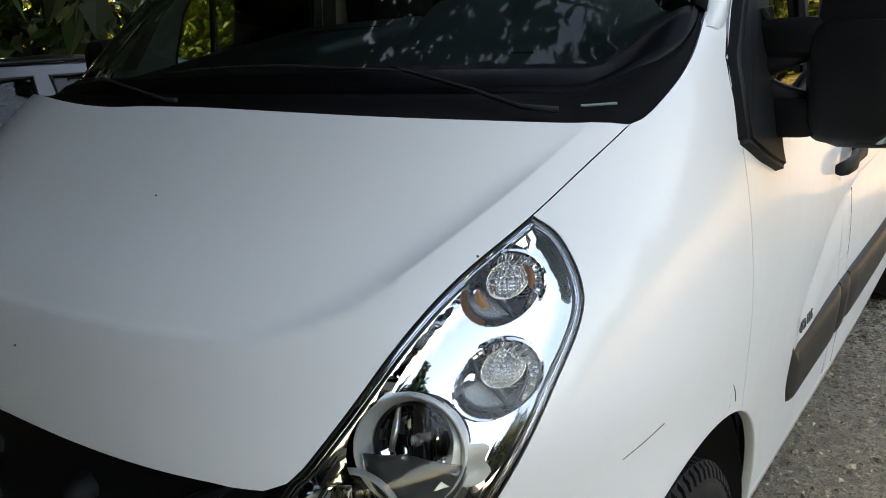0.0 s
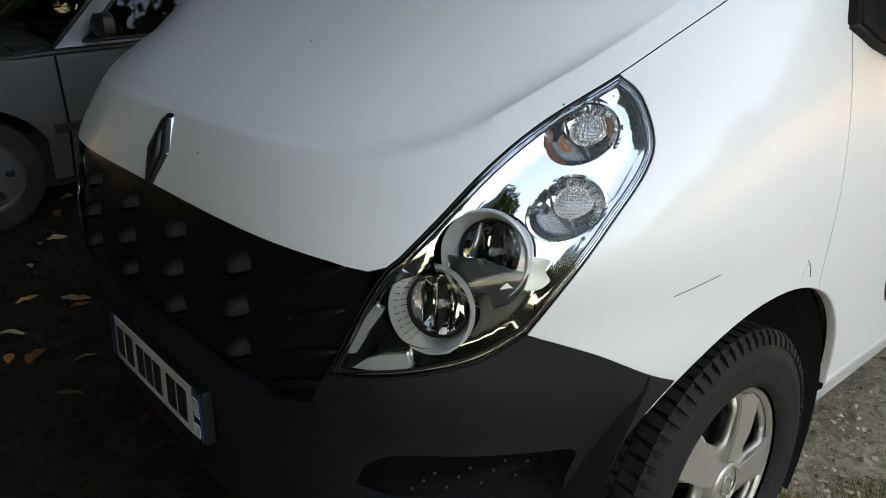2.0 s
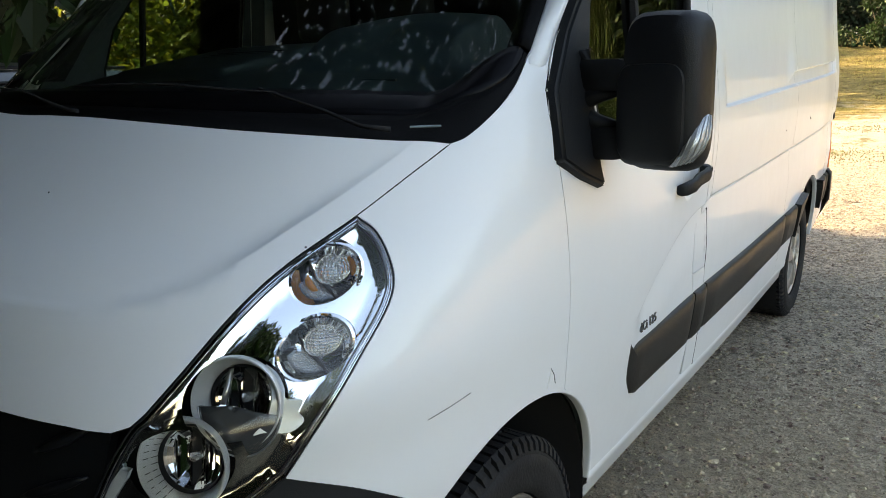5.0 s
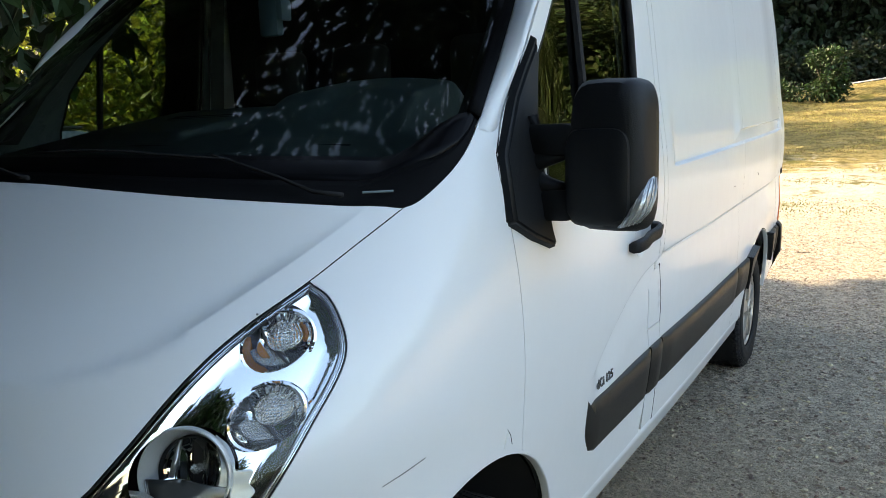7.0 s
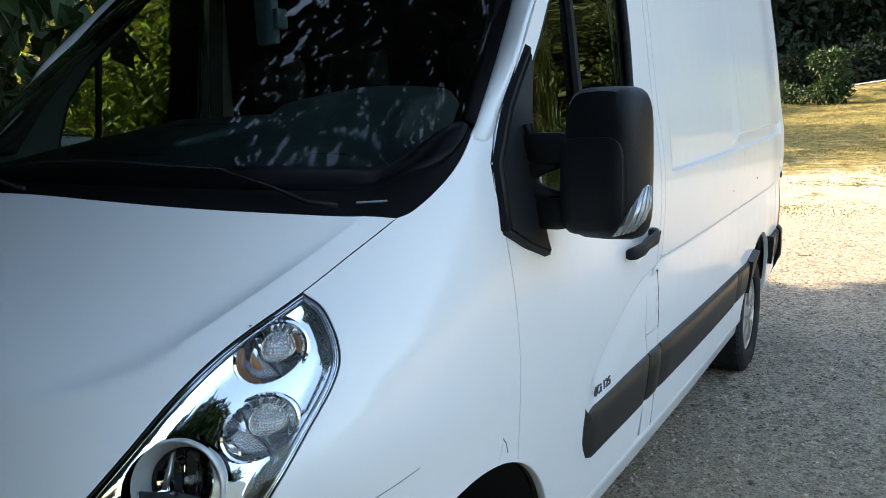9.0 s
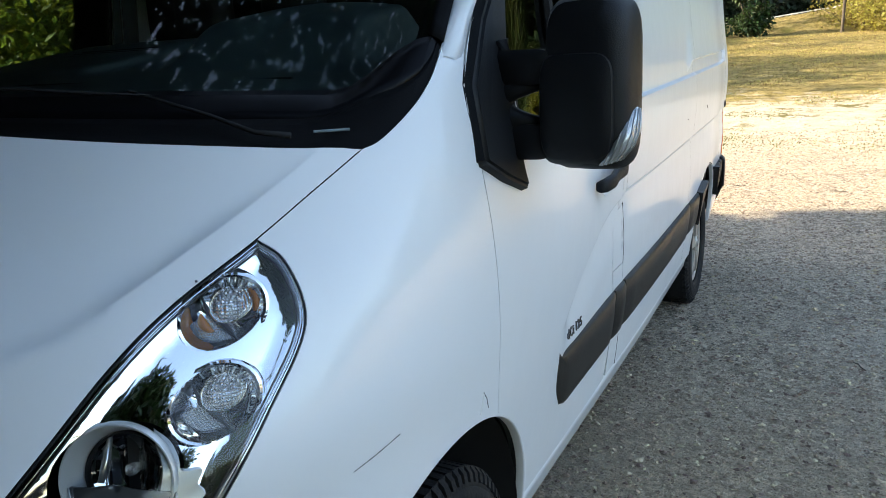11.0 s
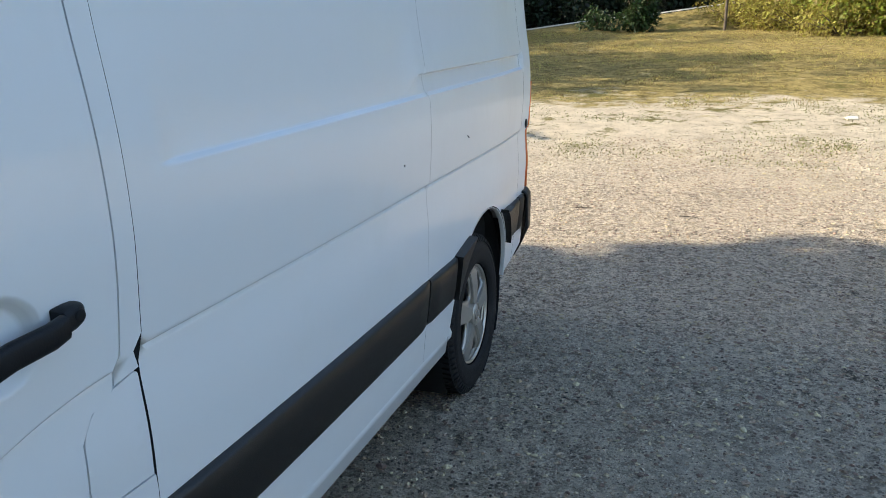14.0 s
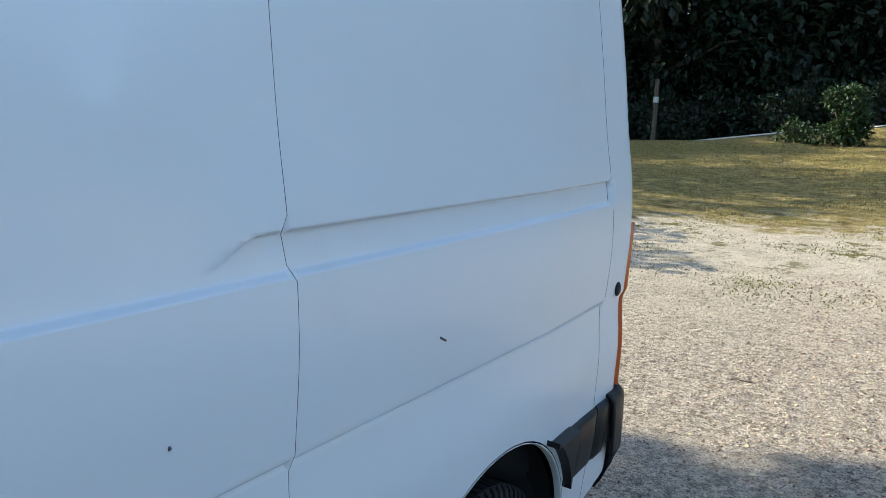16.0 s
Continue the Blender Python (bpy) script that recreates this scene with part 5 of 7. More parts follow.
# ---- wheels ----
def van_wheel(sg):
    """Outer face towards +x for sg = 1; centre at the origin of the wheel's empty."""
    w = new("wheel")
    b = bmesh.new()
    prof = [(0.195, -0.09), (0.215, -0.105), (0.25, -0.112), (0.285, -0.108), (0.306, -0.098), (0.318, -0.082), (0.322, -0.04), (0.323, 0.0), (0.322, 0.04), (0.318, 0.082), (0.307, 0.098), (0.296, 0.104), (0.2935, 0.1035), (0.289, 0.108), (0.270, 0.1105), (0.267, 0.1095), (0.250, 0.112), (0.230, 0.108), (0.216, 0.103), (0.210, 0.094)]
    lathe(b, prof, 64, "X")
    part("tyre", b, RUBBER, w, angle=40)
    b = bmesh.new()
    for row, x0, x1 in ((0, -0.090, -0.052), (1, -0.045, -0.008), (2, 0.002, 0.042), (3, 0.049, 0.090)):
        for k in range(72):
            a = 2 * math.pi * (k + 0.5 * (row % 2)) / 72
            n0 = len(b.verts)
            vs = []
            for dr in (0.318, 0.3305):
                for dx, da in ((x0, -0.018), (x1, -0.008), (x1, 0.034), (x0, 0.024)):
                    r = dr - (0.014 if abs(dx) > 0.09 else 0.0)
                    vs.append(b.verts.new((dx, r * math.cos(a + da * 1.42), r * math.sin(a + da * 1.42))))
            for q in ((4, 5, 6, 7), (0, 1, 5, 4), (1, 2, 6, 5), (2, 3, 7, 6), (3, 0, 4, 7)):
                b.faces.new([vs[i] for i in q])
    for k in range(72):
        a = 2 * math.pi * k / 72
        for sx in (1, -1):
            vs = []
            for r, x in ((0.3305, 0.088), (0.3195, 0.1005), (0.302, 0.1065), (0.300, 0.100), (0.314, 0.088)):
                for da in (-0.024, 0.024):
                    vs.append(b.verts.new((sx * x, r * math.cos(a + da), r * math.sin(a + da))))
            for q in ((0, 1, 3, 2), (2, 3, 5, 4), (4, 5, 7, 6), (0, 2, 4, 6, 8), (1, 9, 7, 5, 3)):
                b.faces.new([vs[i] for i in q])
    bmesh.ops.recalc_face_normals(b, faces=b.faces)
    part("tread", b, RUBBER, w)
    # trim: five broad paddles round a hub
    b = bmesh.new()
    pts, edges = [], []

    def loop(P):
        k = len(pts)
        pts.extend(P)
        edges.extend([(k + i, k + (i + 1) % len(P)) for i in range(len(P))])
        return P
    R = 0.206
    outer = loop([(R * math.cos(6.28318 * i / 72), R * math.sin(6.28318 * i / 72)) for i in range(72)])
    holes = []
    for s in range(5):
        a0 = radians(72 * s + 18)
        P = []
        for rr, da in ((0.092, -0.34), (0.130, -0.42), (0.174, -0.42), (0.187, -0.32), (0.187, 0.16), (0.178, 0.25), (0.150, 0.24), (0.115, 0.10), (0.092, -0.08)):
            P.append((rr * math.cos(a0 + da), rr * math.sin(a0 + da)))
        holes.append(loop([tuple(q) for q in smooth_line(P + P[:1], 3)[:-1]]))
        a1 = a0 + radians(31)
        P = [(rr * math.cos(a1 + da), rr * math.sin(a1 + da)) for rr, da in ((0.070, -0.16), (0.092, -0.17), (0.101, -0.02), (0.092, 0.15), (0.072, 0.14))]
        holes.append(loop(P))
    rr = 0.02
    while rr < 0.20:
        m2 = max(6, int(rr * 260))
        for i in range(m2):
            q = (rr * math.cos(6.28318 * i / m2), rr * math.sin(6.28318 * i / m2))
            if not any(inside_poly(h, q) for h in holes) and min((q[0] - p[0]) ** 2 + (q[1] - p[1]) ** 2 for p in pts[:600]) > 0.00002:
                pts.append(q)
        rr += 0.015
    V, E, Fc, *_ = delaunay_2d_cdt([Vector(p) for p in pts], edges, [], 0, 1e-6)

    def face_x(r, a):
        x = 0.100 + 0.012 * step01(0.0, 0.10, r) - 0.016 * step01(0.165, 0.196, r) + 0.006 * step01(0.194, 0.202, r)
        return x - 0.024
    vs = [b.verts.new((face_x(q.length, math.atan2(q[1], q[0])), q[0], q[1])) for q in V]
    for f in Fc:
        c = sum((V[i] for i in f), Vector((0, 0))) / 3
        if not any(inside_poly(h, c) for h in holes):
            b.faces.new([vs[i] for i in f])
    bmesh.ops.recalc_face_normals(b, faces=b.faces)
    if sum(f.normal.x for f in b.faces) < 0:
        bmesh.ops.reverse_faces(b, faces=b.faces)
    o = part("wheel_trim", b, COVER, w, "silver plastic wheel trim with five paddles", angle=35)
    s = o.modifiers.new("thick", "SOLIDIFY")
    s.thickness, s.offset = 0.016, -1
    # broad raised paddles, crisp at the edges
    for k in range(5):
        a0 = radians(72 * k + 49)
        out = [(0.052, -0.42), (0.080, -0.30), (0.120, -0.225), (0.165, -0.225), (0.190, -0.235), (0.194, 0.0), (0.190, 0.235), (0.165, 0.26), (0.120, 0.30), (0.080, 0.36), (0.052, 0.42)]
        b = bmesh.new()
        top_v = [b.verts.new((0.098 - 0.010 * step01(0.14, 0.194, r) + 0.002 * step01(0.05, 0.1, r), r * math.cos(a0 + da), r * math.sin(a0 + da))) for r, da in out]
        low_v = [b.verts.new((0.078, v.co.y, v.co.z)) for v in top_v]
        b.faces.new(top_v)
        for i2 in range(len(out)):
            b.faces.new((top_v[i2], low_v[i2], low_v[(i2 + 1) % len(out)], top_v[(i2 + 1) % len(out)]))
        bmesh.ops.recalc_face_normals(b, faces=b.faces)
        bmesh.ops.bevel(b, geom=[e for e in b.edges if all(v.co.x > 0.08 for v in e.verts)], offset=0.0025, segments=2, affect="EDGES")
        part("paddle", b, COVER, o, angle=30)
    # outer lip of the trim
    b = bmesh.new()
    lathe(b, [(0.207, 0.078), (0.2075, 0.086), (0.204, 0.090), (0.199, 0.088), (0.196, 0.080)], 64, "X")
    part("trim_lip", b, COVER, o, angle=50)
    b = bmesh.new()
    lathe(b, [(0.052, 0.080), (0.050, 0.100), (0.045, 0.104), (0.0405, 0.101)], 32, "X")
    lathe(b, [(0.0405, 0.099), (0.03, 0.102), (0.001, 0.103)], 32, "X")
    part("hub_cap", b, COVER, w, angle=40)
    b = bmesh.new()
    ring = [(-0.3, 1), (0.3, 1), (1, 0), (0.3, -1), (-0.3, -1), (-1, 0)]
    for k in range(6):
        p, q = ring[k], ring[(k + 1) % 6]
        tube(b, [(0.104, p[0] * 0.020, p[1] * 0.028), (0.104, q[0] * 0.020, q[1] * 0.028)], 0.003, 6)
    part("hub_mark", b, COVER, w, smooth=True)
    b = bmesh.new()
    lathe(b, [(0.208, 0.09), (0.197, 0.06), (0.192, -0.08), (0.0, -0.08)][:3] + [(0.02, -0.06)], 40, "X")
    lathe(b, [(0.15, 0.0), (0.14, 0.03), (0.06, 0.045), (0.01, 0.05)], 30, "X")
    part("rim", b, SHUT, w, smooth=True)
    return w


W0 = van_wheel(1)
W0.parent = VAN
W0.matrix_world = pose(0.868, 0.0, 0.327, 14, 0, 0)
for x, y, rz, rx in ((0.868, 3.184, 0, 40), (-0.868, 0.0, 180, 0), (-0.868, 3.184, 180, 20)):
    q = copy_thing(W0, pose(x, y, 0.327, rx, 0, rz))

# ---- cab interior ----
def dash_point(s, t):
    x = 0.86 * s
    z = 1.345 + 0.105 * t - 0.03 * abs(s) ** 3
    y = 0.02 + 0.55 * t - 0.12 * (1 - s * s) * (1 - t)
    # instrument hood with two cheeks, raised centre tray, shallow step along the windscreen
    hump = step01(0.19, 0.25, x) * step01(0.72, 0.64, x) * (0.80 + 0.20 * math.cos(6.0 * (x - 0.45)))
    z += 0.088 * hump * step01(0.42, 0.74, t) - 0.020 * math.exp(-((x - 0.44) / 0.035) ** 2) * step01(0.5, 0.66, t) * step01(0.80, 0.72, t)
    z += 0.024 * step01(-0.44, -0.40, x) * step01(0.08, 0.04, x) * step01(0.34, 0.40, t)
    z -= 0.014 * step01(0.16, 0.13, t)
    return (x, y, z)


dash = new("dashboard")
dash.parent = VAN
grid_mesh("dash_top", [[dash_point(s, t) for s in lin(-1, 1, 110)] for t in lin(0, 1, 50)], DASH, dash, thick=0.02)
b = bmesh.new()
box(b, -0.84, 0.84, 0.50, 0.60, 0.75, 1.30, 0.03)
part("dash_face", b, DASH, dash, angle=40)
b = bmesh.new()
for i in range(5):
    box(b, -0.26, 0.02, 0.30 + 0.03 * i, 0.318 + 0.03 * i, 1.418 + 0.0058 * i, 1.430 + 0.0058 * i, 0.003, 1)
part("dash_vent", b, INK, dash)
b = bmesh.new()
tube(b, [(-0.55, 0.15, 1.368), (0.0, 0.10, 1.374), (0.62, 0.16, 1.366)], 0.006, 6)
part("defrost_slot", b, INK, dash)
wheel_s = new("steering_wheel")
wheel_s.parent = VAN
b = bmesh.new()
pts = [Vector((0.19 * math.cos(6.28318 * k / 28), 0.19 * math.sin(6.28318 * k / 28), 0)) for k in range(30)]
tube(b, pts, 0.015, 8)
tube(b, [(-0.18, 0, 0), (0, 0, -0.04), (0.18, 0, 0)], 0.018, 8)
tube(b, [(0, -0.18, 0), (0, 0, -0.04)], 0.02, 8)
b.transform(Matrix.Translation((0.40, 0.66, 1.24)) @ Matrix.Rotation(radians(-38), 4, "X"))
part("wheel_rim", b, PLASTIC, wheel_s, smooth=True)
for x in (0.42, -0.10, -0.50):
    st = new("seat")
    st.parent = VAN
    b = bmesh.new()
    box(b, x - 0.23, x + 0.23, 0.72, 1.18, 0.72, 0.88, 0.06, 3)
    part("seat_cushion", b, CLOTH, st, angle=50)
    b = bmesh.new()
    box(b, x - 0.22, x + 0.22, 1.10, 1.24, 0.88, 1.45, 0.06, 3)
    part("backrest", b, CLOTH, st, angle=50)
    b = bmesh.new()
    box(b, x - 0.12, x + 0.12, 1.12, 1.22, 1.50, 1.70, 0.05, 3)
    part("headrest", b, CLOTH, st, angle=50)
holder = new("phone_holder")
holder.parent = VAN
b = bmesh.new()
tube(b, [(0.16, 0.60, 1.92), (0.12, 0.52, 1.84), (0.13, 0.47, 1.80)], [0.012, 0.014, 0.018], 10)
part("holder_arm", b, HOLDER, holder, smooth=True)
b = bmesh.new()
box(b, 0.10, 0.17, 0.44, 0.47, 1.66, 1.80, 0.012)
part("holder_clamp", b, HOLDER, holder, angle=40)
b = bmesh.new()
box(b, 0.17, 0.19, 0.44, 0.48, 1.70, 1.755, 0.006)
part("holder_jaw", b, HOLDER, holder, angle=40)

# ---- scratches and specks on the van's paint ----
SCRATCH = material("scratch", (0.10, 0.10, 0.11), 0.8, vary=0.2)
WHITEMARK = material("bare_mark", (0.88, 0.88, 0.86), 0.7, vary=0.1)
for pts, r, mat, nm in (([(-0.250, 0.830), (-0.20, 0.836), (-0.15, 0.843)], 0.0007, SCRATCH, "scratch"), ([(0.115, 0.752), (0.13, 0.79)], 0.0008, WHITEMARK, "scratch"), ([(0.128, 0.792), (0.142, 0.775), (0.150, 0.752)], 0.0009, SCRATCH, "scratch"), ([(2.885, 1.098), (2.905, 1.088)], 0.0022, SCRATCH, "paint_chip"), ([(2.30, 1.085), (2.303, 1.085)], 0.003, SCRATCH, "paint_chip")):
    b = bmesh.new()
    tube(b, [side(y, z) + Vector((0.0004, 0, 0)) for y, z in pts], r, 6)
    part(nm, b, mat, VAN)
for u, z in ((40.7, 1.126), (14, 1.20), (8, 1.00)):
    b = bmesh.new()
    bmesh.ops.create_icosphere(b, subdivisions=1, radius=0.0022, matrix=Matrix.Translation(hood_surface(u, z)))
    part("paint_chip", b, SCRATCH, VAN)


# ---- silver car beside the van ----
CX, CG = -2.55, 0.09
CAR = thing("hatchback", "old silver hatchback with black trim parked in deep shade", "car")
CARDARK = material("car_dark_trim", (0.02, 0.02, 0.022), 0.5, vary=0.1)
CARGLASS = glass("car_glass", (0.45, 0.5, 0.48))


def car_x(y, z):
    """Half-outline of the car's flank at a height, from its centre line."""
    t = max(0.0, z - CG - 0.84)
    x = 0.815 - 0.10 * step01(0.55, 0.1, z - CG) - 0.34 * t ** 1.05 + 0.01 * math.sin(3 * (z - CG))
    return x * (1 - 0.10 * step01(-0.9, -1.45, y) - 0.08 * step01(2.0, 2.5, y))


CMID = CX - 0.80


def car_side(y, z):
    return Vector((CMID + car_x(y, z), y, z))


def cz(v):
    return CG + v


ca = [(-0.62 + 0.345 * math.cos(radians(a)), cz(0.27) + 0.345 * math.sin(radians(a))) for a in lin(172, 8, 18)]
wing = [(-1.42, cz(0.35)), (-1.42, cz(0.66)), (-1.30, cz(0.74)), (-0.80, cz(0.80)), (-0.24, cz(0.845)), (-0.205, cz(0.845)), (-0.205, cz(0.20)), (-0.30, cz(0.20))] + ca[::-1][2:] + [(-1.0, cz(0.30))]
part_opts = dict(su=1.0, step=0.05, depth=0.02, gap=0.003)
o = panel("front_wing", wing[::-1], car_side, SILVER, CAR, fold=SHUT, **part_opts)
doorp = [(-0.198, cz(0.20)), (0.84, cz(0.20)), (0.90, cz(0.84)), (-0.198, cz(0.845))]
panel("car_door", doorp, car_side, SILVER, CAR, fold=SHUT, **part_opts)
rear_a = [(1.90 + 0.34 * math.cos(radians(a)), cz(0.27) + 0.34 * math.sin(radians(a))) for a in lin(172, 8, 18)]
quarter = [(0.848, cz(0.20)), (1.55, cz(0.22))] + rear_a + [(2.45, cz(0.35)), (2.45, cz(0.84)), (0.908, cz(0.84))]
panel("rear_quarter", quarter, car_side, SILVER, CAR, fold=SHUT, **part_opts)
# glasshouse: frames round the windows
frame_o = [(-0.20, cz(0.85)), (2.35, cz(0.85)), (1.95, cz(1.30)), (1.70, cz(1.335)), (0.50, cz(1.345)), (0.33, cz(1.31))]
win1 = [(-0.06, cz(0.875)), (0.80, cz(0.875)), (0.84, cz(1.285)), (0.40, cz(1.275))]
win2 = [(0.95, cz(0.875)), (1.75, cz(0.875)), (1.62, cz(1.28)), (0.93, cz(1.285))]
panel("window_frames", frame_o, car_side, SILVER, CAR, fold=CARDARK, holes=(win1, win2), **part_opts)
for w in (win1, win2):
    g = panel("car_window", w, lambda y, z: car_side(y, z) - Vector((0.012, 0, 0)), CARGLASS, CAR, su=1.0, step=0.1, depth=0, gap=0)
    g.visible_shadow = False
    g2 = new("car_window", g.data.copy())
    for v in g2.data.vertices:
        v.co.x = 2 * CMID - v.co.x
    g2.parent, g2.visible_shadow = CAR, False
    b = bmesh.new()
    pts = [car_side(*q) + Vector((0.001, 0, 0)) for q in resample(w, 0.2, 1.0)]
    tube(b, pts + pts[:2], 0.009, 6)
    part("window_rubber", b, CARDARK, CAR, smooth=True)
for o in [c for c in CAR.children if c.name.split(".")[0] in ("front_wing", "car_door", "rear_quarter", "window_frames")]:
    me = o.data.copy()
    for v in me.vertices:
        v.co.x = 2 * CMID - v.co.x
    me.flip_normals()
    q = new(o.name.split(".")[0], me)
    q.parent = CAR
# gutters, door line, belt and side mouldings
for pts, r, mat, nm in (([car_side(-0.20, cz(0.86)), car_side(0.33, cz(1.325)), car_side(0.50, cz(1.36)), car_side(1.2, cz(1.365)), car_side(1.75, cz(1.35))], 0.010, CARDARK, "roof_gutter"),
                        ([car_side(-1.40, cz(0.49)) + Vector((0.006, 0, 0)), car_side(-0.98, cz(0.49)) + Vector((0.006, 0, 0))], 0.022, CARDARK, "side_moulding"),
                        ([car_side(-0.27, cz(0.475)) + Vector((0.004, 0, 0)), car_side(0.84, cz(0.475)) + Vector((0.004, 0, 0)), car_side(1.5, cz(0.475)) + Vector((0.004, 0, 0))], 0.022, CARDARK, "side_moulding"),
                        ([car_side(-1.30, cz(0.80)) + Vector((0.001, 0, 0)), car_side(-0.2, cz(0.835)) + Vector((0.002, 0, 0)), car_side(0.9, cz(0.835)) + Vector((0.002, 0, 0))], 0.014, CARDARK, "belt_moulding")):
    b = bmesh.new()
    tube(b, pts, r, 8)
    part(nm, b, mat, CAR, smooth=True)
# bonnet, windscreen, roof, tail as one swept shell in four sheets
prof = {"bonnet": [(-1.50, 0.62), (-1.30, 0.745), (-0.80, 0.815), (-0.30, 0.875), (-0.18, 0.90)], "car_windscreen": [(-0.18, 0.90), (0.10, 1.12), (0.40, 1.34)], "car_roof": [(0.40, 1.34), (0.60, 1.385), (1.20, 1.40), (1.70, 1.375), (1.95, 1.33)], "tailgate": [(1.95, 1.33), (2.35, 0.90), (2.48, 0.80), (2.52, 0.35)]}
for nm, pr in prof.items():
    rows = []
    for y, z in smooth_line(pr, 5):
        w = car_x(y, cz(z)) - 0.005
        rows.append([(CMID + w * math.sin(a * math.pi / 2), y, cz(z) - (0.055 if nm != "tailgate" else 0.0) * abs(math.sin(a * math.pi / 2)) ** 4) for a in lin(-1, 1, 21)])
    g = grid_mesh(nm, rows, CARGLASS if nm == "car_windscreen" else SILVER, CAR, thick=0.0 if nm == "car_windscreen" else 0.012)
    if nm == "car_windscreen":
        g.visible_shadow = False
b = bmesh.new()
box(b, CMID - 0.78, CMID + 0.78, -1.52, -1.40, cz(0.22), cz(0.62), 0.05, 3)
part("car_bumper", b, CARDARK, CAR, angle=40)
b = bmesh.new()
box(b, CMID - 0.70, CMID + 0.70, -1.40, 2.4, cz(0.16), cz(0.45))
box(b, CMID - 0.70, CMID + 0.70, -0.35, 0.0, cz(0.45), cz(0.86))
part("car_cabin_floor", b, SHUT, CAR)
for x in (CMID + 0.36, CMID - 0.36):
    b = bmesh.new()
    box(b, x - 0.22, x + 0.22, 0.60, 0.75, cz(0.5), cz(1.0), 0.05, 3)
    box(b, x - 0.12, x + 0.12, 0.64, 0.74, cz(1.02), cz(1.20), 0.04, 3)
    part("car_seat", b, CLOTH, CAR, angle=50)
b = bmesh.new()
rounded_block(b, [((CMID + 0.90, -0.02, cz(0.95)), 0.05, 0.03, 3), ((CMID + 0.91, 0.0, cz(0.95)), 0.085, 0.055, 4), ((CMID + 0.91, 0.05, cz(0.95)), 0.09, 0.058, 4)], 20)
part("car_mirror", b, CARDARK, CAR, angle=45)


def car_wheel():
    w = new("car_wheel")
    b = bmesh.new()
    lathe(b, [(0.18, -0.08), (0.25, -0.085), (0.275, -0.07), (0.285, 0.0), (0.275, 0.07), (0.25, 0.085), (0.18, 0.08)], 48, "X")
    part("tyre", b, RUBBER, w, angle=40)
    b = bmesh.new()
    lathe(b, [(0.185, 0.08), (0.175, 0.06), (0.165, 0.055), (0.12, 0.07), (0.05, 0.065), (0.01, 0.06)], 40, "X")
    part("wheel_trim", b, SILVER, w, angle=40)
    # dark domed caps in place of holes, the inner shade put into their colour
    for k in range(6):
        a = 6.28318 * k / 6
        b = bmesh.new()
        dome(b, 0.024, 0.004, Matrix.Translation((0.0665, 0.115 * math.cos(a), 0.115 * math.sin(a))) @ Matrix.Rotation(math.pi / 2, 4, "Y"), 12, 3)
        part("trim_hole", b, SHUT, w)
    return w


CW = car_wheel()
CW.parent = CAR
CW.matrix_world = pose(CMID + 0.71, -0.62, cz(0.283))
for x, y, rz in ((CMID + 0.71, 1.90, 0), (CMID - 0.71, -0.62, 180), (CMID - 0.71, 1.90, 180)):
    copy_thing(CW, pose(x, y, cz(0.283), 30, 0, rz))


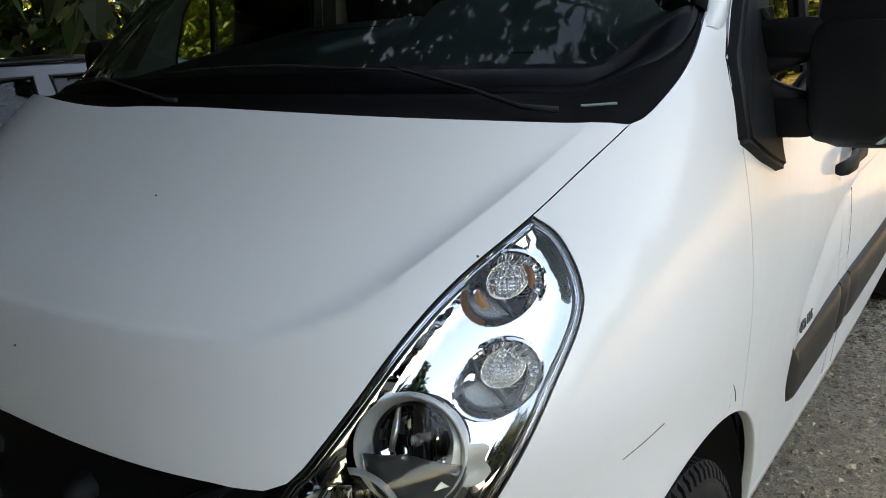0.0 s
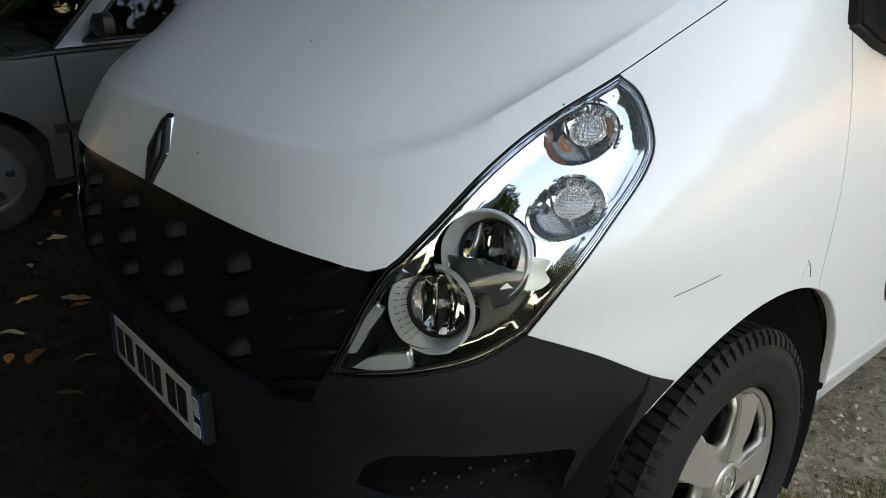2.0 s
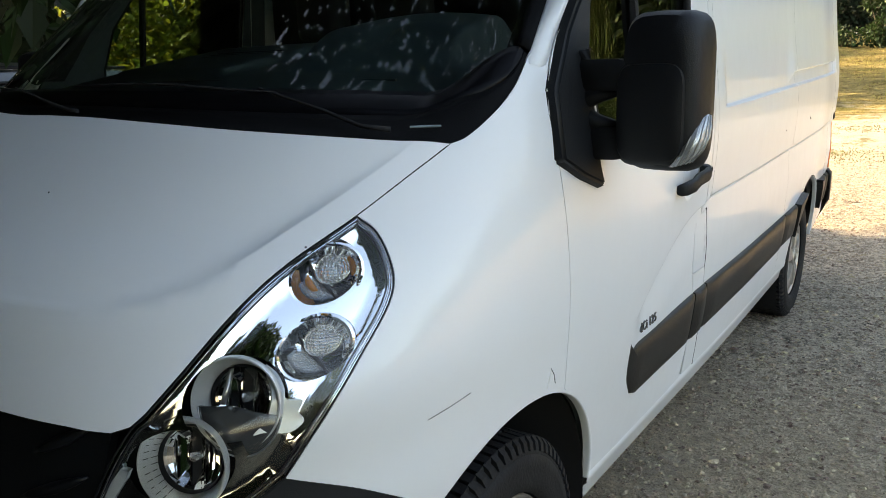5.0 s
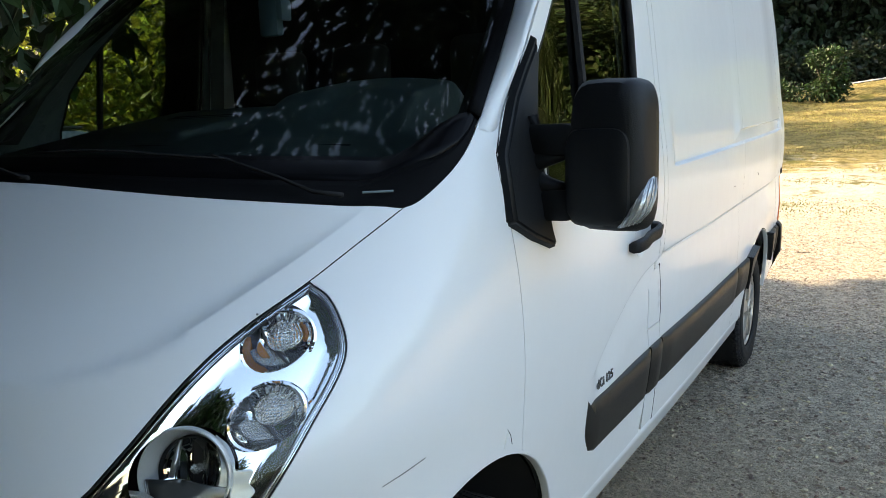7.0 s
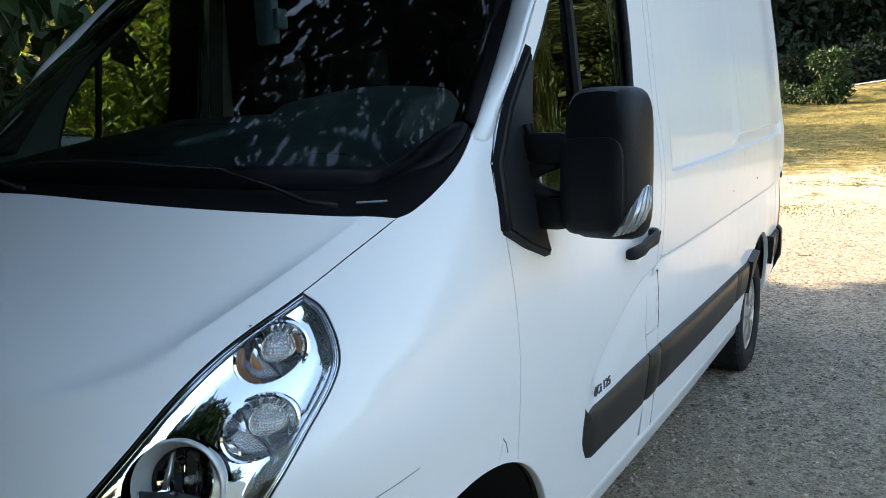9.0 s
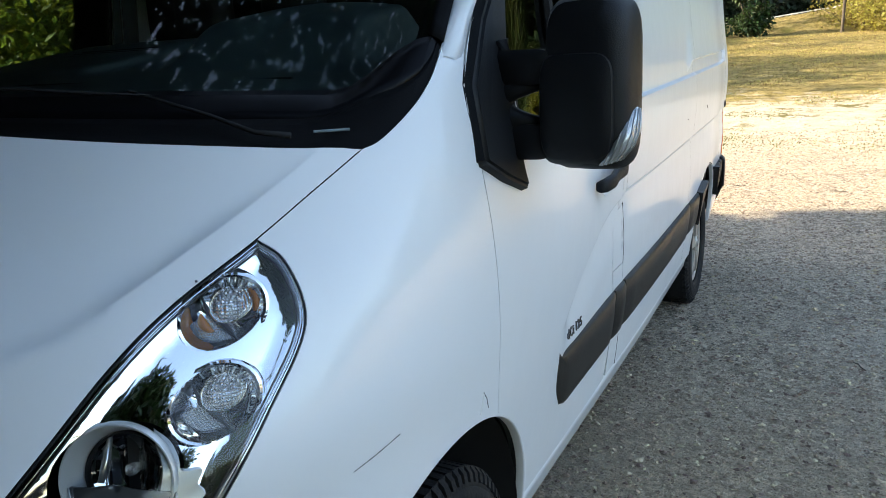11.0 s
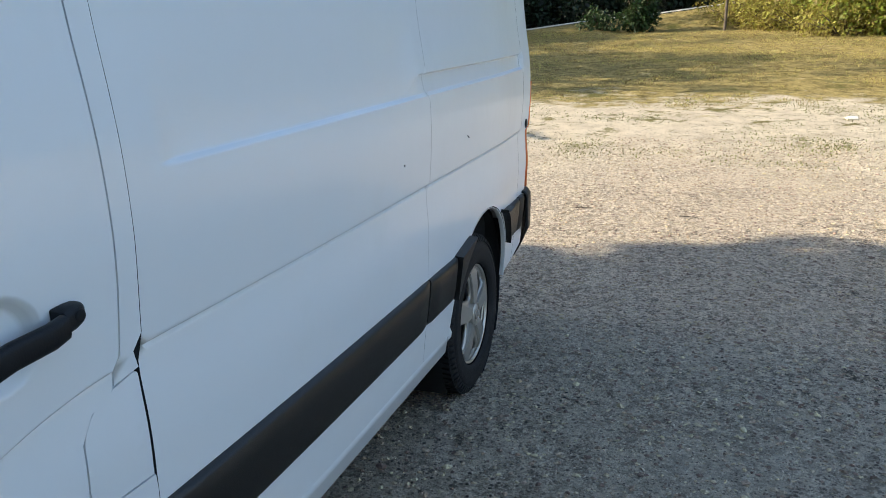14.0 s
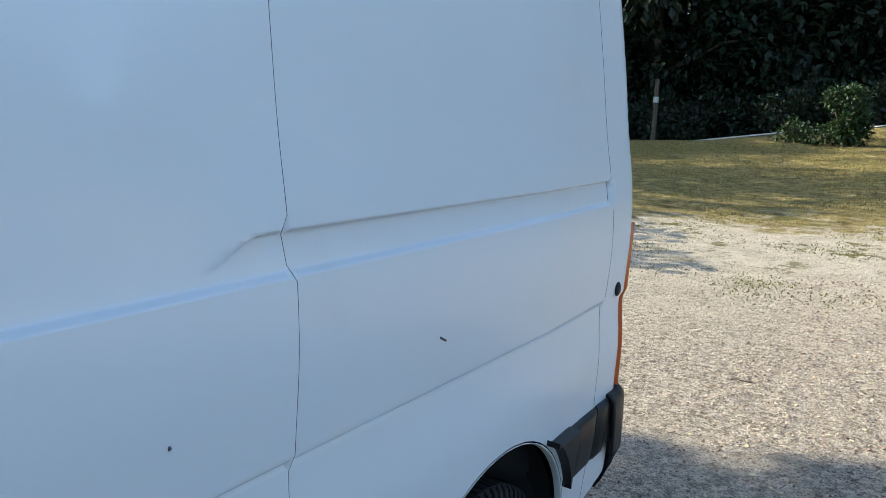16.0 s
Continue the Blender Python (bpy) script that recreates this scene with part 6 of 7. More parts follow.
# ---- ground ----
def ground_material():
    m = bpy.data.materials.new("yard_ground")
    m.use_nodes = True
    nt = m.node_tree
    L = nt.links.new
    N = nt.nodes.new
    p = nt.nodes["Principled BSDF"]
    p.inputs["Roughness"].default_value = 0.95
    p.inputs["Specular IOR Level"].default_value = 0.2
    co = N("ShaderNodeTexCoord").outputs["Object"]
    xyz = N("ShaderNodeSeparateXYZ")
    L(co, xyz.inputs[0])

    def nz(scale, detail=6, rough=0.6):
        n = N("ShaderNodeTexNoise")
        n.inputs["Scale"].default_value, n.inputs["Detail"].default_value, n.inputs["Roughness"].default_value = scale, detail, rough
        L(co, n.inputs["Vector"])
        return n.outputs["Fac"]

    def mr(v, a, c, lo=0.0, hi=1.0):
        r = N("ShaderNodeMapRange")
        for k, x in (("From Min", a), ("From Max", c), ("To Min", lo), ("To Max", hi)):
            r.inputs[k].default_value = x
        L(v, r.inputs["Value"])
        return r.outputs["Result"]

    def ma(op, a, c):
        r = N("ShaderNodeMath")
        r.operation = op
        for i, x in enumerate((a, c)):
            if isinstance(x, float):
                r.inputs[i].default_value = x
            else:
                L(x, r.inputs[i])
        return r.outputs[0]

    def mix(a, c, f):
        x = N("ShaderNodeMix")
        x.data_type = "RGBA"
        for s, v in (("A", a), ("B", c)):
            if isinstance(v, tuple):
                x.inputs[s].default_value = (*v, 1)
            else:
                L(v, x.inputs[s])
        L(f, x.inputs["Factor"])
        return x.outputs["Result"]
    vo = N("ShaderNodeTexVoronoi")
    vo.inputs["Scale"].default_value = 95
    L(co, vo.inputs["Vector"])
    vcell = N("ShaderNodeSeparateColor")
    L(vo.outputs["Color"], vcell.inputs[0])
    vb = N("ShaderNodeTexVoronoi")
    vb.inputs["Scale"].default_value = 50
    L(co, vb.inputs["Vector"])
    bcell = N("ShaderNodeSeparateColor")
    L(vb.outputs["Color"], bcell.inputs[0])
    # packed dust and grit, pale worn patches, single light grains, then dark specks in drifts
    grav = mix((0.30, 0.24, 0.175), (0.84, 0.72, 0.56), mr(nz(24.0, 10, 0.84), 0.42, 0.57))
    grav = mix(grav, (0.72, 0.605, 0.46), mr(nz(1.7, 9, 0.7), 0.44, 0.66, 0.0, 0.65))
    grav = mix(grav, (0.84, 0.74, 0.60), ma("MULTIPLY", mr(vcell.outputs[0], 0.78, 0.84), mr(vo.outputs["Distance"], 0.42, 0.30)))
    grav = mix(grav, (0.20, 0.165, 0.13), ma("MULTIPLY", mr(vcell.outputs[1], 0.80, 0.86), mr(vo.outputs["Distance"], 0.45, 0.30)))
    # dark specks stand in for the small shadows among the stones
    drift = mr(nz(1.3, 7, 0.7), 0.36, 0.62, 0.15, 1.0)
    shade_specks = ma("MULTIPLY", mr(bcell.outputs[1], 0.66, 0.72), mr(ma("ADD", vb.outputs["Distance"], mr(nz(120.0, 4), 0.0, 1.0, -0.22, 0.22)), 0.40, 0.30))
    grav = mix(grav, (0.050, 0.042, 0.034), ma("MULTIPLY", shade_specks, drift))
    grav = mix(grav, (0.115, 0.095, 0.072), ma("MULTIPLY", mr(nz(15.0, 10, 0.85), 0.542, 0.572), drift))
    yy = ma("ADD", xyz.outputs["Y"], mr(nz(0.5, 8, 0.7), 0.0, 1.0, -3.6, 3.6))
    # bare sandy strip, then dry grass, farther up the yard
    sand = mix((0.74, 0.645, 0.49), (0.62, 0.53, 0.39), mr(nz(3.0), 0.4, 0.6))
    sand = mix(sand, (0.20, 0.175, 0.06), ma("MULTIPLY", mr(nz(1.9, 10, 0.80), 0.545, 0.58), mr(yy, 7.0, 10.5)))
    sand = mix(sand, (0.22, 0.18, 0.12), ma("MULTIPLY", mr(bcell.outputs[1], 0.70, 0.85), mr(nz(6.0, 8, 0.75), 0.50, 0.62)))
    grass = mix((0.16, 0.125, 0.035), (0.50, 0.385, 0.15), mr(nz(4.5, 10, 0.85), 0.41, 0.59))
    grass = mix(grass, (0.15, 0.145, 0.035), mr(nz(0.9, 9, 0.75), 0.54, 0.66))
    grass = mix(grass, (0.60, 0.50, 0.33), mr(nz(1.3, 8, 0.8), 0.60, 0.68, 0.0, 0.7))
    c = mix(grav, sand, mr(yy, 6.8, 9.5))
    c = mix(c, grass, mr(ma("ADD", yy, mr(nz(2.4, 8, 0.75), 0.0, 1.0, -3.0, 3.0)), 12.0, 13.2))
    # browner, trodden earth along the van's front; missing light is put into its colour
    c = mix(c, mix((0.42, 0.31, 0.195), (0.90, 0.70, 0.47), mr(nz(26, 10, 0.84), 0.42, 0.57)), ma("MULTIPLY", mr(xyz.outputs["Y"], 2.6, 0.6), mr(nz(1.4, 8, 0.7), 0.32, 0.46, 0.2, 1.0)))
    # dark earth with litter under the trees, their shade put into its colour
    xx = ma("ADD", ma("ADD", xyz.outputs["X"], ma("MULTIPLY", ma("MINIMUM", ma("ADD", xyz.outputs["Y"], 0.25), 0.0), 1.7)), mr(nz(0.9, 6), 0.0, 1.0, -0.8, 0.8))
    shaded_earth = mix((0.018, 0.014, 0.010), (0.045, 0.034, 0.022), mr(nz(9, 8, 0.7), 0.4, 0.6))
    c = mix(c, shaded_earth, ma("MULTIPLY", mr(xx, 0.1, -0.7), mr(xyz.outputs["Y"], 5.5, 3.5)))
    L(c, p.inputs["Base Color"])
    b1 = N("ShaderNodeBump")
    b1.inputs["Strength"].default_value, b1.inputs["Distance"].default_value = 1.0, 0.03
    L(ma("ADD", ma("MULTIPLY", vo.outputs["Distance"], -0.6), ma("ADD", ma("MULTIPLY", vb.outputs["Distance"], -0.9), nz(26, 8, 0.75))), b1.inputs["Height"])
    b2 = N("ShaderNodeBump")
    b2.inputs["Strength"].default_value, b2.inputs["Distance"].default_value = 1.0, 0.09
    L(nz(5.5, 9, 0.72), b2.inputs["Height"])
    L(b1.outputs[0], b2.inputs["Normal"])
    L(b2.outputs[0], p.inputs["Normal"])
    return m


GROUND = ground_material()


def spread(lo, hi, near_lo, near_hi, fine, grow=1.35):
    xs = list(np.arange(near_lo, near_hi + 1e-6, fine))
    s, x = fine, near_hi
    while x < hi:
        s = min(s * grow, 12)
        x += s
        xs.append(min(x, hi))
    s, x = fine, near_lo
    while x > lo:
        s = min(s * grow, 12)
        x -= s
        xs.insert(0, max(x, lo))
    return xs


def crust(x, y):
    """Trodden, crumbly surface of the yard beside the van."""
    k = step01(0.6, 1.0, x) * step01(7.2, 5.5, x) * step01(-1.8, -1.2, y) * step01(11.2, 9.0, y)
    if k <= 0:
        return 0.0
    a = noise.noise((x * 7.0, y * 7.0, 3.0))
    b = noise.noise((x * 19.0, y * 19.0, 7.0))
    c = noise.noise((x * 4.2, y * 4.2, 11.0))
    return k * (0.007 * a + 0.010 * max(0.0, b + 0.25 * c) ** 1.5 - 0.002)


gx = sorted(set(np.round(spread(-160, 160, -6, 14, 0.25, 1.2) + list(np.arange(0.6, 6.6, 0.03)), 3)))
gy = sorted(set(np.round(spread(-120, 220, -5, 34, 0.25, 1.2) + list(np.arange(-1.5, 10.5, 0.03)), 3)))
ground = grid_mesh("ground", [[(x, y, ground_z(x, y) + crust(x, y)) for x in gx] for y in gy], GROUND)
tagged(ground, "pale gravel yard turning to dry grass and leaf litter", "ground", kind="structure")


def joined(name, verts, faces, mat, label="", category="", kind="stuff", parent=None, smooth=False):
    ob = link_mesh(name, verts, faces, mat, parent, "", smooth)
    if label:
        tagged(ob, label, category, kind=kind)
    return ob


# loose stones pressed into the yard
rng = np.random.default_rng(7)
STONE = material("gravel_stone", (0.42, 0.325, 0.225), 0.92, vary=0.25, scale=40, bump=0.6, bump_scale=120, island=0.55, spec=0.2)
octa = np.array([(1, 0, 0), (0, 1, 0), (-1, 0, 0), (0, -1, 0), (0, 0, 0.8), (0, 0, -0.5), (0.75, 0.7, 0.15), (-0.7, 0.75, 0.2), (-0.7, -0.75, 0.1), (0.7, -0.7, 0.2)])
of = [(0, 6, 4), (6, 1, 4), (1, 7, 4), (7, 2, 4), (2, 8, 4), (8, 3, 4), (3, 9, 4), (9, 0, 4), (6, 0, 5), (1, 6, 5), (7, 1, 5), (2, 7, 5), (8, 2, 5), (3, 8, 5), (9, 3, 5), (0, 9, 5)]
n = 60000
sy = -1.2 + 10.7 * rng.random(n) ** 1.25
sx = 0.75 + 4.6 * rng.random(n)
wide = (sy > 4) & (rng.random(n) < 0.35)
sx = np.where(wide, -1.5 + 9 * rng.random(n), sx)
sr = 0.0030 + 0.0075 * rng.random(n) ** 2.4 + np.where(rng.random(n) < 0.05, 0.008 * rng.random(n), 0)
ang = rng.random(n) * 6.2832
sz = np.array([ground_z(x, y) + crust(x, y) for x, y in zip(sx, sy)])
P = (octa[None] + rng.normal(0, 0.16, (n, *octa.shape))) * (sr[:, None, None] * (0.65 + 0.75 * rng.random((n, 1, 3))))
ca_, sa_ = np.cos(ang)[:, None], np.sin(ang)[:, None]
P = np.stack([P[..., 0] * ca_ - P[..., 1] * sa_ + sx[:, None], P[..., 0] * sa_ + P[..., 1] * ca_ + sy[:, None], P[..., 2] * 0.75 + (sz + 0.22 * sr)[:, None]], 2)
SV = P.reshape(-1, 3).tolist()
SF = (np.array(of)[None] + (np.arange(n) * len(octa))[:, None, None]).reshape(-1, 3).tolist()
joined("gravel", SV, SF, STONE, "loose grey and beige gravel stones", "gravel")


# ---- leaves, grass, shrubs and trees ----
def leafy(name, base, trans=0.5, island=0.5):
    m = material(name, base, 0.55, vary=0.25, scale=3.0, island=island, spec=0.35)
    nt = m.node_tree
    p = nt.nodes["Principled BSDF"]
    t = nt.nodes.new("ShaderNodeBsdfTranslucent")
    x = nt.nodes.new("ShaderNodeMixShader")
    x.inputs[0].default_value = trans * 0.6
    nt.links.new(p.inputs["Base Color"].links[0].from_socket, t.inputs["Color"])
    nt.links.new(p.outputs[0], x.inputs[1])
    nt.links.new(t.outputs[0], x.inputs[2])
    nt.links.new(x.outputs[0], nt.nodes["Material Output"].inputs["Surface"])
    return m


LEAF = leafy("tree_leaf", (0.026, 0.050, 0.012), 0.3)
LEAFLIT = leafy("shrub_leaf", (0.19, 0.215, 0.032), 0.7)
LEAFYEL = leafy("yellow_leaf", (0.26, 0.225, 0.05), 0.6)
# forest leaves are near-black, with the forest's shade put into their colour
LEAFSHADED = leafy("forest_leaf", (0.012, 0.022, 0.008), 0.2)
BARK = material("bark", (0.09, 0.07, 0.05), 0.95, vary=0.3, scale=8, bump=1.0, bump_scale=30)
BLADE = leafy("dry_grass", (0.34, 0.265, 0.085), 0.5, 0.6)
BLADEG = leafy("green_grass", (0.17, 0.17, 0.04), 0.5, 0.5)


def leaves(centres, radii, n, size, seed, flat=0.75, droop=0.35):
    """Folded leaves scattered in clumps: vertices and faces."""
    g = np.random.default_rng(seed)
    C, R = np.array(centres, float), np.array(radii, float)
    w = R ** 2.2
    idx = g.choice(len(C), n, p=w / w.sum())
    d = g.normal(size=(n, 3))
    d /= np.linalg.norm(d, axis=1)[:, None]
    rad = R[idx] * (0.35 + 0.75 * g.random(n) ** 0.6)
    pos = C[idx] + d * rad[:, None] * np.array([1, 1, flat])
    out = d + g.normal(0, 0.7, (n, 3)) + np.array([0, 0, -droop])
    out /= np.linalg.norm(out, axis=1)[:, None]
    up = g.normal(0, 0.6, (n, 3)) + np.array([0, 0, 1.0])
    sidev = np.cross(out, up)
    sidev /= np.linalg.norm(sidev, axis=1)[:, None] + 1e-9
    nrm = np.cross(sidev, out)
    s = size * (0.6 + 0.8 * g.random(n))[:, None]
    a = pos
    b_ = pos + out * s * 0.5 + sidev * s * 0.27 + nrm * s * 0.06
    c_ = pos + out * s
    d_ = pos + out * s * 0.5 - sidev * s * 0.27 + nrm * s * 0.06
    V = np.stack([a, b_, c_, d_], 1).reshape(-1, 3)
    i = np.arange(n) * 4
    F = np.concatenate([np.stack([i, i + 1, i + 2], 1), np.stack([i, i + 2, i + 3], 1)])
    return V, F


def fast_mesh(name, V, F, mat, parent=None):
    me = bpy.data.meshes.new(name)
    me.from_pydata(V.tolist(), [], F.tolist())
    me.materials.append(mat)
    ob = new(name, me)
    if parent:
        ob.parent = parent
    return ob


def tree(name, label, h, crown_r, crown_z, n, size, mat, seed, trunk_r=0.16, group=""):
    g = np.random.default_rng(seed)
    t = thing(name, label, "tree", group)
    b = bmesh.new()
    lean = g.normal(0, 0.25, 2)
    topp = Vector((lean[0], lean[1], h * 0.86))
    pts = [Vector((0, 0, -0.1)), Vector((lean[0] * 0.2, lean[1] * 0.1, h * 0.25)), Vector((lean[0] * 0.5, lean[1] * 0.6, h * 0.55)), topp]
    tube(b, [Vector(p) for p in smooth_line(pts, 4)], [trunk_r * (1.25 - 1.1 * k) for k in lin(0, 1, 13)], 10)
    cs, rs = [], []
    for k in range(11):
        z0 = crown_z + (h * 0.85 - crown_z) * (k / 11) ** 0.9
        a = 2.4 * k + g.normal(0, 0.3)
        L = crown_r * (1.0 - 0.55 * (k / 11) ** 1.5) * (0.8 + 0.4 * g.random())
        p0 = Vector((lean[0] * z0 / h, lean[1] * z0 / h, z0 * 0.92))
        p1 = p0 + Vector((L * 0.55 * math.cos(a), L * 0.55 * math.sin(a), 0.25 * L))
        p2 = p0 + Vector((L * math.cos(a + 0.2), L * math.sin(a + 0.2), 0.30 * L))
        r0 = trunk_r * (0.5 - 0.3 * k / 11)
        tube(b, [p0, p1, p2], [r0, r0 * 0.6, r0 * 0.2], 6)
        for q, rr in ((p1, 0.42), (p2, 0.40), (p0.lerp(p2, 0.8) + Vector(g.normal(0, 0.35, 3)), 0.36)):
            cs.append(tuple(q)), rs.append(crown_r * rr * (0.8 + 0.5 * g.random()))
    cs.append((lean[0], lean[1], h * 0.92)), rs.append(crown_r * 0.45)
    part("trunk", b, BARK, t, smooth=True)
    V, F = leaves(cs, rs, n, size, seed + 1)
    fast_mesh("crown", V, F, mat, t)
    return t


def shrub(name, label, w, h, n, size, mat, seed, group=""):
    g = np.random.default_rng(seed)
    t = thing(name, label, "bush", group)
    b = bmesh.new()
    cs, rs = [], []
    for k in range(13):
        a, r = g.random() * 6.28, w * (0.15 + 0.8 * g.random())
        z = h * (0.35 + 0.62 * g.random()) * (1 - 0.35 * (r / w) ** 2)
        p = (r * math.cos(a), r * math.sin(a), z)
        tube(b, [(0.2 * p[0], 0.2 * p[1], -0.05), (0.6 * p[0], 0.6 * p[1], 0.6 * z), p], [0.03, 0.018, 0.005], 5)
        cs.append(p), rs.append(0.36 * w * (0.7 + 0.6 * g.random()))
    cs += [(0, 0, 0.3 * h), (0.4 * w, 0, 0.25 * h), (-0.4 * w, 0, 0.25 * h), (0, 0.4 * w, 0.3 * h), (0, -0.4 * w, 0.22 * h)]
    rs += [0.5 * w] * 5
    part("stems", b, BARK, t, smooth=True)
    V, F = leaves(cs, rs, n, size, seed + 1, min(1.0, h / w))
    V[:, 2] = np.maximum(V[:, 2], 0.0)
    fast_mesh("foliage", V, F, mat, t)
    return t


def at_ground(x, y, rz=0.0, sink=0.05):
    return pose(x, y, ground_z(x, y) - sink, 0, 0, rz)


# out of view; those before the nose are added to block sky light
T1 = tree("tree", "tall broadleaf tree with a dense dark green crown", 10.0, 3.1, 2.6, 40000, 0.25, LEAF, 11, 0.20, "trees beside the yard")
T1.matrix_world = pose(-5.2, -1.5, 0.05)
for x, y, s, rz in ((-4.6, -6.0, 1.05, 70), (-6.6, -0.1, 0.95, 130), (-8.8, -4.0, 1.2, 200), (-9.6, -0.4, 1.10, 300), (-3.3, -3.5, 0.95, 15), (-1.0, -5.0, 0.95, 210), (0.9, -4.9, 0.95, 95), (2.2, -6.8, 0.9, 150), (3.5, -7.0, 0.95, 290), (5.2, -5.8, 0.80, 120), (5.6, -9.4, 1.0, 200), (7.0, -11.0, 1.0, 60), (-3.2, -9.5, 1.1, 20), (-9.0, -9.5, 1.2, 160), (-13.5, -2.0, 1.25, 250), (-13.0, 0.1, 1.1, 45), (0.2, -10.5, 1.0, 100), (-13.0, -9.0, 1.2, 330)):
    q = copy_thing(T1, pose(x, y, ground_z(x, y) - 0.05, 0, 0, rz))
    q.scale = (s, s, s)
# thicket before the vehicles: out of view, added to darken nose and grille
TK = shrub("dark_thicket_bush", "dense dark green bush added out of view to block light before the vehicles", 1.7, 3.6, 9000, 0.20, LEAF, 121, "thicket before the vehicles")
TK.matrix_world = at_ground(-0.6, -3.6)
for i, (x, y) in enumerate(((-2.6, -3.3), (-4.6, -3.0), (-5.6, -0.6), (-5.8, 1.8), (0.7, -4.0), (-1.8, -5.6), (-6.2, -4.4), (2.6, -7.5))):
    copy_thing(TK, at_ground(x, y, 77 * i + 30))
# boughs over bonnet and silver car, out of view; copies added for their shade
BOUGH = thing("overhanging_bough", "leafy bough of a broadleaf tree hanging over the bonnet", "branch", "boughs over the van")
b = bmesh.new()
tube(b, [(-4.9, -1.6, 4.2), (-3.4, -1.5, 4.3), (-2.0, -1.2, 4.0), (-0.9, -0.9, 3.5)], [0.08, 0.06, 0.04, 0.012], 8)
for p0, p1 in (((-3.4, -1.5, 4.3), (-2.6, 0.2, 3.7)), ((-2.0, -1.2, 4.0), (-1.2, 0.3, 3.5)), ((-2.6, -1.3, 4.1), (-1.9, -2.6, 3.8)), ((-2.0, -1.2, 4.0), (-0.8, -2.2, 3.7))):
    tube(b, [p0, tuple(np.array(p0) * 0.5 + np.array(p1) * 0.5 + (0, 0, 0.12)), p1], [0.035, 0.022, 0.006], 6)
part("bough_wood", b, BARK, BOUGH, smooth=True)
V, F = leaves([(-0.9, -0.9, 3.5), (-1.2, 0.3, 3.5), (-2.6, 0.2, 3.7), (-1.9, -2.6, 3.8), (-0.8, -2.2, 3.7), (-2.0, -1.2, 4.1), (-3.2, -1.4, 4.3), (-1.5, -1.6, 3.9)], [0.75, 0.75, 0.9, 0.9, 0.75, 0.9, 1.0, 0.9], 10500, 0.23, 33, 0.7, 0.6)
fast_mesh("foliage", V, F, LEAF, BOUGH)
for m in (pose(-0.9, 2.5, 0.5, 0, 0, 6), pose(-0.6, -3.2, 0.6, 0, 0, -10), pose(-1.6, 1.6, 1.0, 0, 0, 10), pose(-2.0, -1.0, 0.7, 0, 0, -5), pose(-0.3, -5.0, 1.2, 0, 0, 15), pose(-1.4, 0.7, -0.5, 0, 0, 3), pose(-1.8, 2.4, -0.3, 0, 0, -4), pose(-1.9, -1.4, 0.1, 0, 0, 4), pose(-2.6, 1.0, 2.2, 0, 0, 12)):
    copy_thing(BOUGH, m)
# thinner boughs over the windscreen, with gaps
THIN = thing("overhanging_bough", "thin bough with sparse leaves hanging over the windscreen", "branch", "boughs over the van")
b = bmesh.new()
tube(b, [(-3.4, -0.6, 4.6), (-1.6, -0.4, 4.9), (0.2, 0.0, 4.7), (1.5, 0.5, 4.3)], [0.06, 0.045, 0.03, 0.008], 8)
for p0, p1 in (((-0.8, -0.3, 4.85), (-0.2, 1.5, 4.5)), ((0.0, 0.0, 4.7), (1.0, -1.1, 4.4)), ((0.2, 0.0, 4.7), (0.8, 1.4, 4.4))):
    tube(b, [p0, tuple(np.array(p0) * 0.5 + np.array(p1) * 0.5 + (0, 0, 0.12)), p1], [0.025, 0.016, 0.005], 6)
part("bough_wood", b, BARK, THIN, smooth=True)
V, F = leaves([(-1.0, -0.4, 4.8), (0.2, 0.0, 4.7), (1.4, 0.5, 4.4), (-0.2, 1.4, 4.5), (1.0, -1.0, 4.4), (0.8, 1.4, 4.5), (0.6, 0.5, 4.7), (-0.3, -1.2, 4.8)], [0.8, 0.8, 0.7, 0.9, 0.8, 0.9, 0.8, 0.8], 1700, 0.20, 35, 0.6, 0.6)
fast_mesh("foliage", V, F, LEAF, THIN)
copy_thing(THIN, pose(-0.2, 0.3, 0.9, 0, 0, 12))
# long-leaved twig over the silver car
TWIG = thing("leafy_twig", "drooping twig with long dark green leaves", "branch")
b = bmesh.new()
tube(b, [(-2.6, 0.2, 2.45), (-1.9, 0.15, 2.15), (-1.45, 0.05, 1.80)], [0.014, 0.009, 0.004], 6)
part("stem", b, BARK, TWIG, smooth=True)
V, F = leaves([(-1.9, 0.15, 2.1), (-1.5, 0.08, 1.86), (-2.3, 0.2, 2.3)], [0.24, 0.18, 0.28], 90, 0.17, 5, 0.8, 1.6)
fast_mesh("foliage", V, F, LEAF, TWIG)
for m in (pose(-0.35, 0.35, 0.12, 0, 0, 10), pose(0.05, 0.75, 0.06, 0, 0, -6), pose(-0.15, 0.95, -0.10, 0, 0, 14), pose(0.15, 0.45, 0.22, 0, 0, 4)):
    copy_thing(TWIG, m)


# round bush on the grass, post beside it
BUSH = shrub("round_bush", "round green bush standing alone on the grass bank", 0.72, 1.9, 3400, 0.13, LEAF, 51)
BUSH.matrix_world = at_ground(-0.75, 27.9)
low1 = shrub("low_bush", "low spreading green bush beside the round bush", 0.7, 0.7, 1200, 0.12, LEAF, 57)
low1.matrix_world = at_ground(-2.1, 28.0)
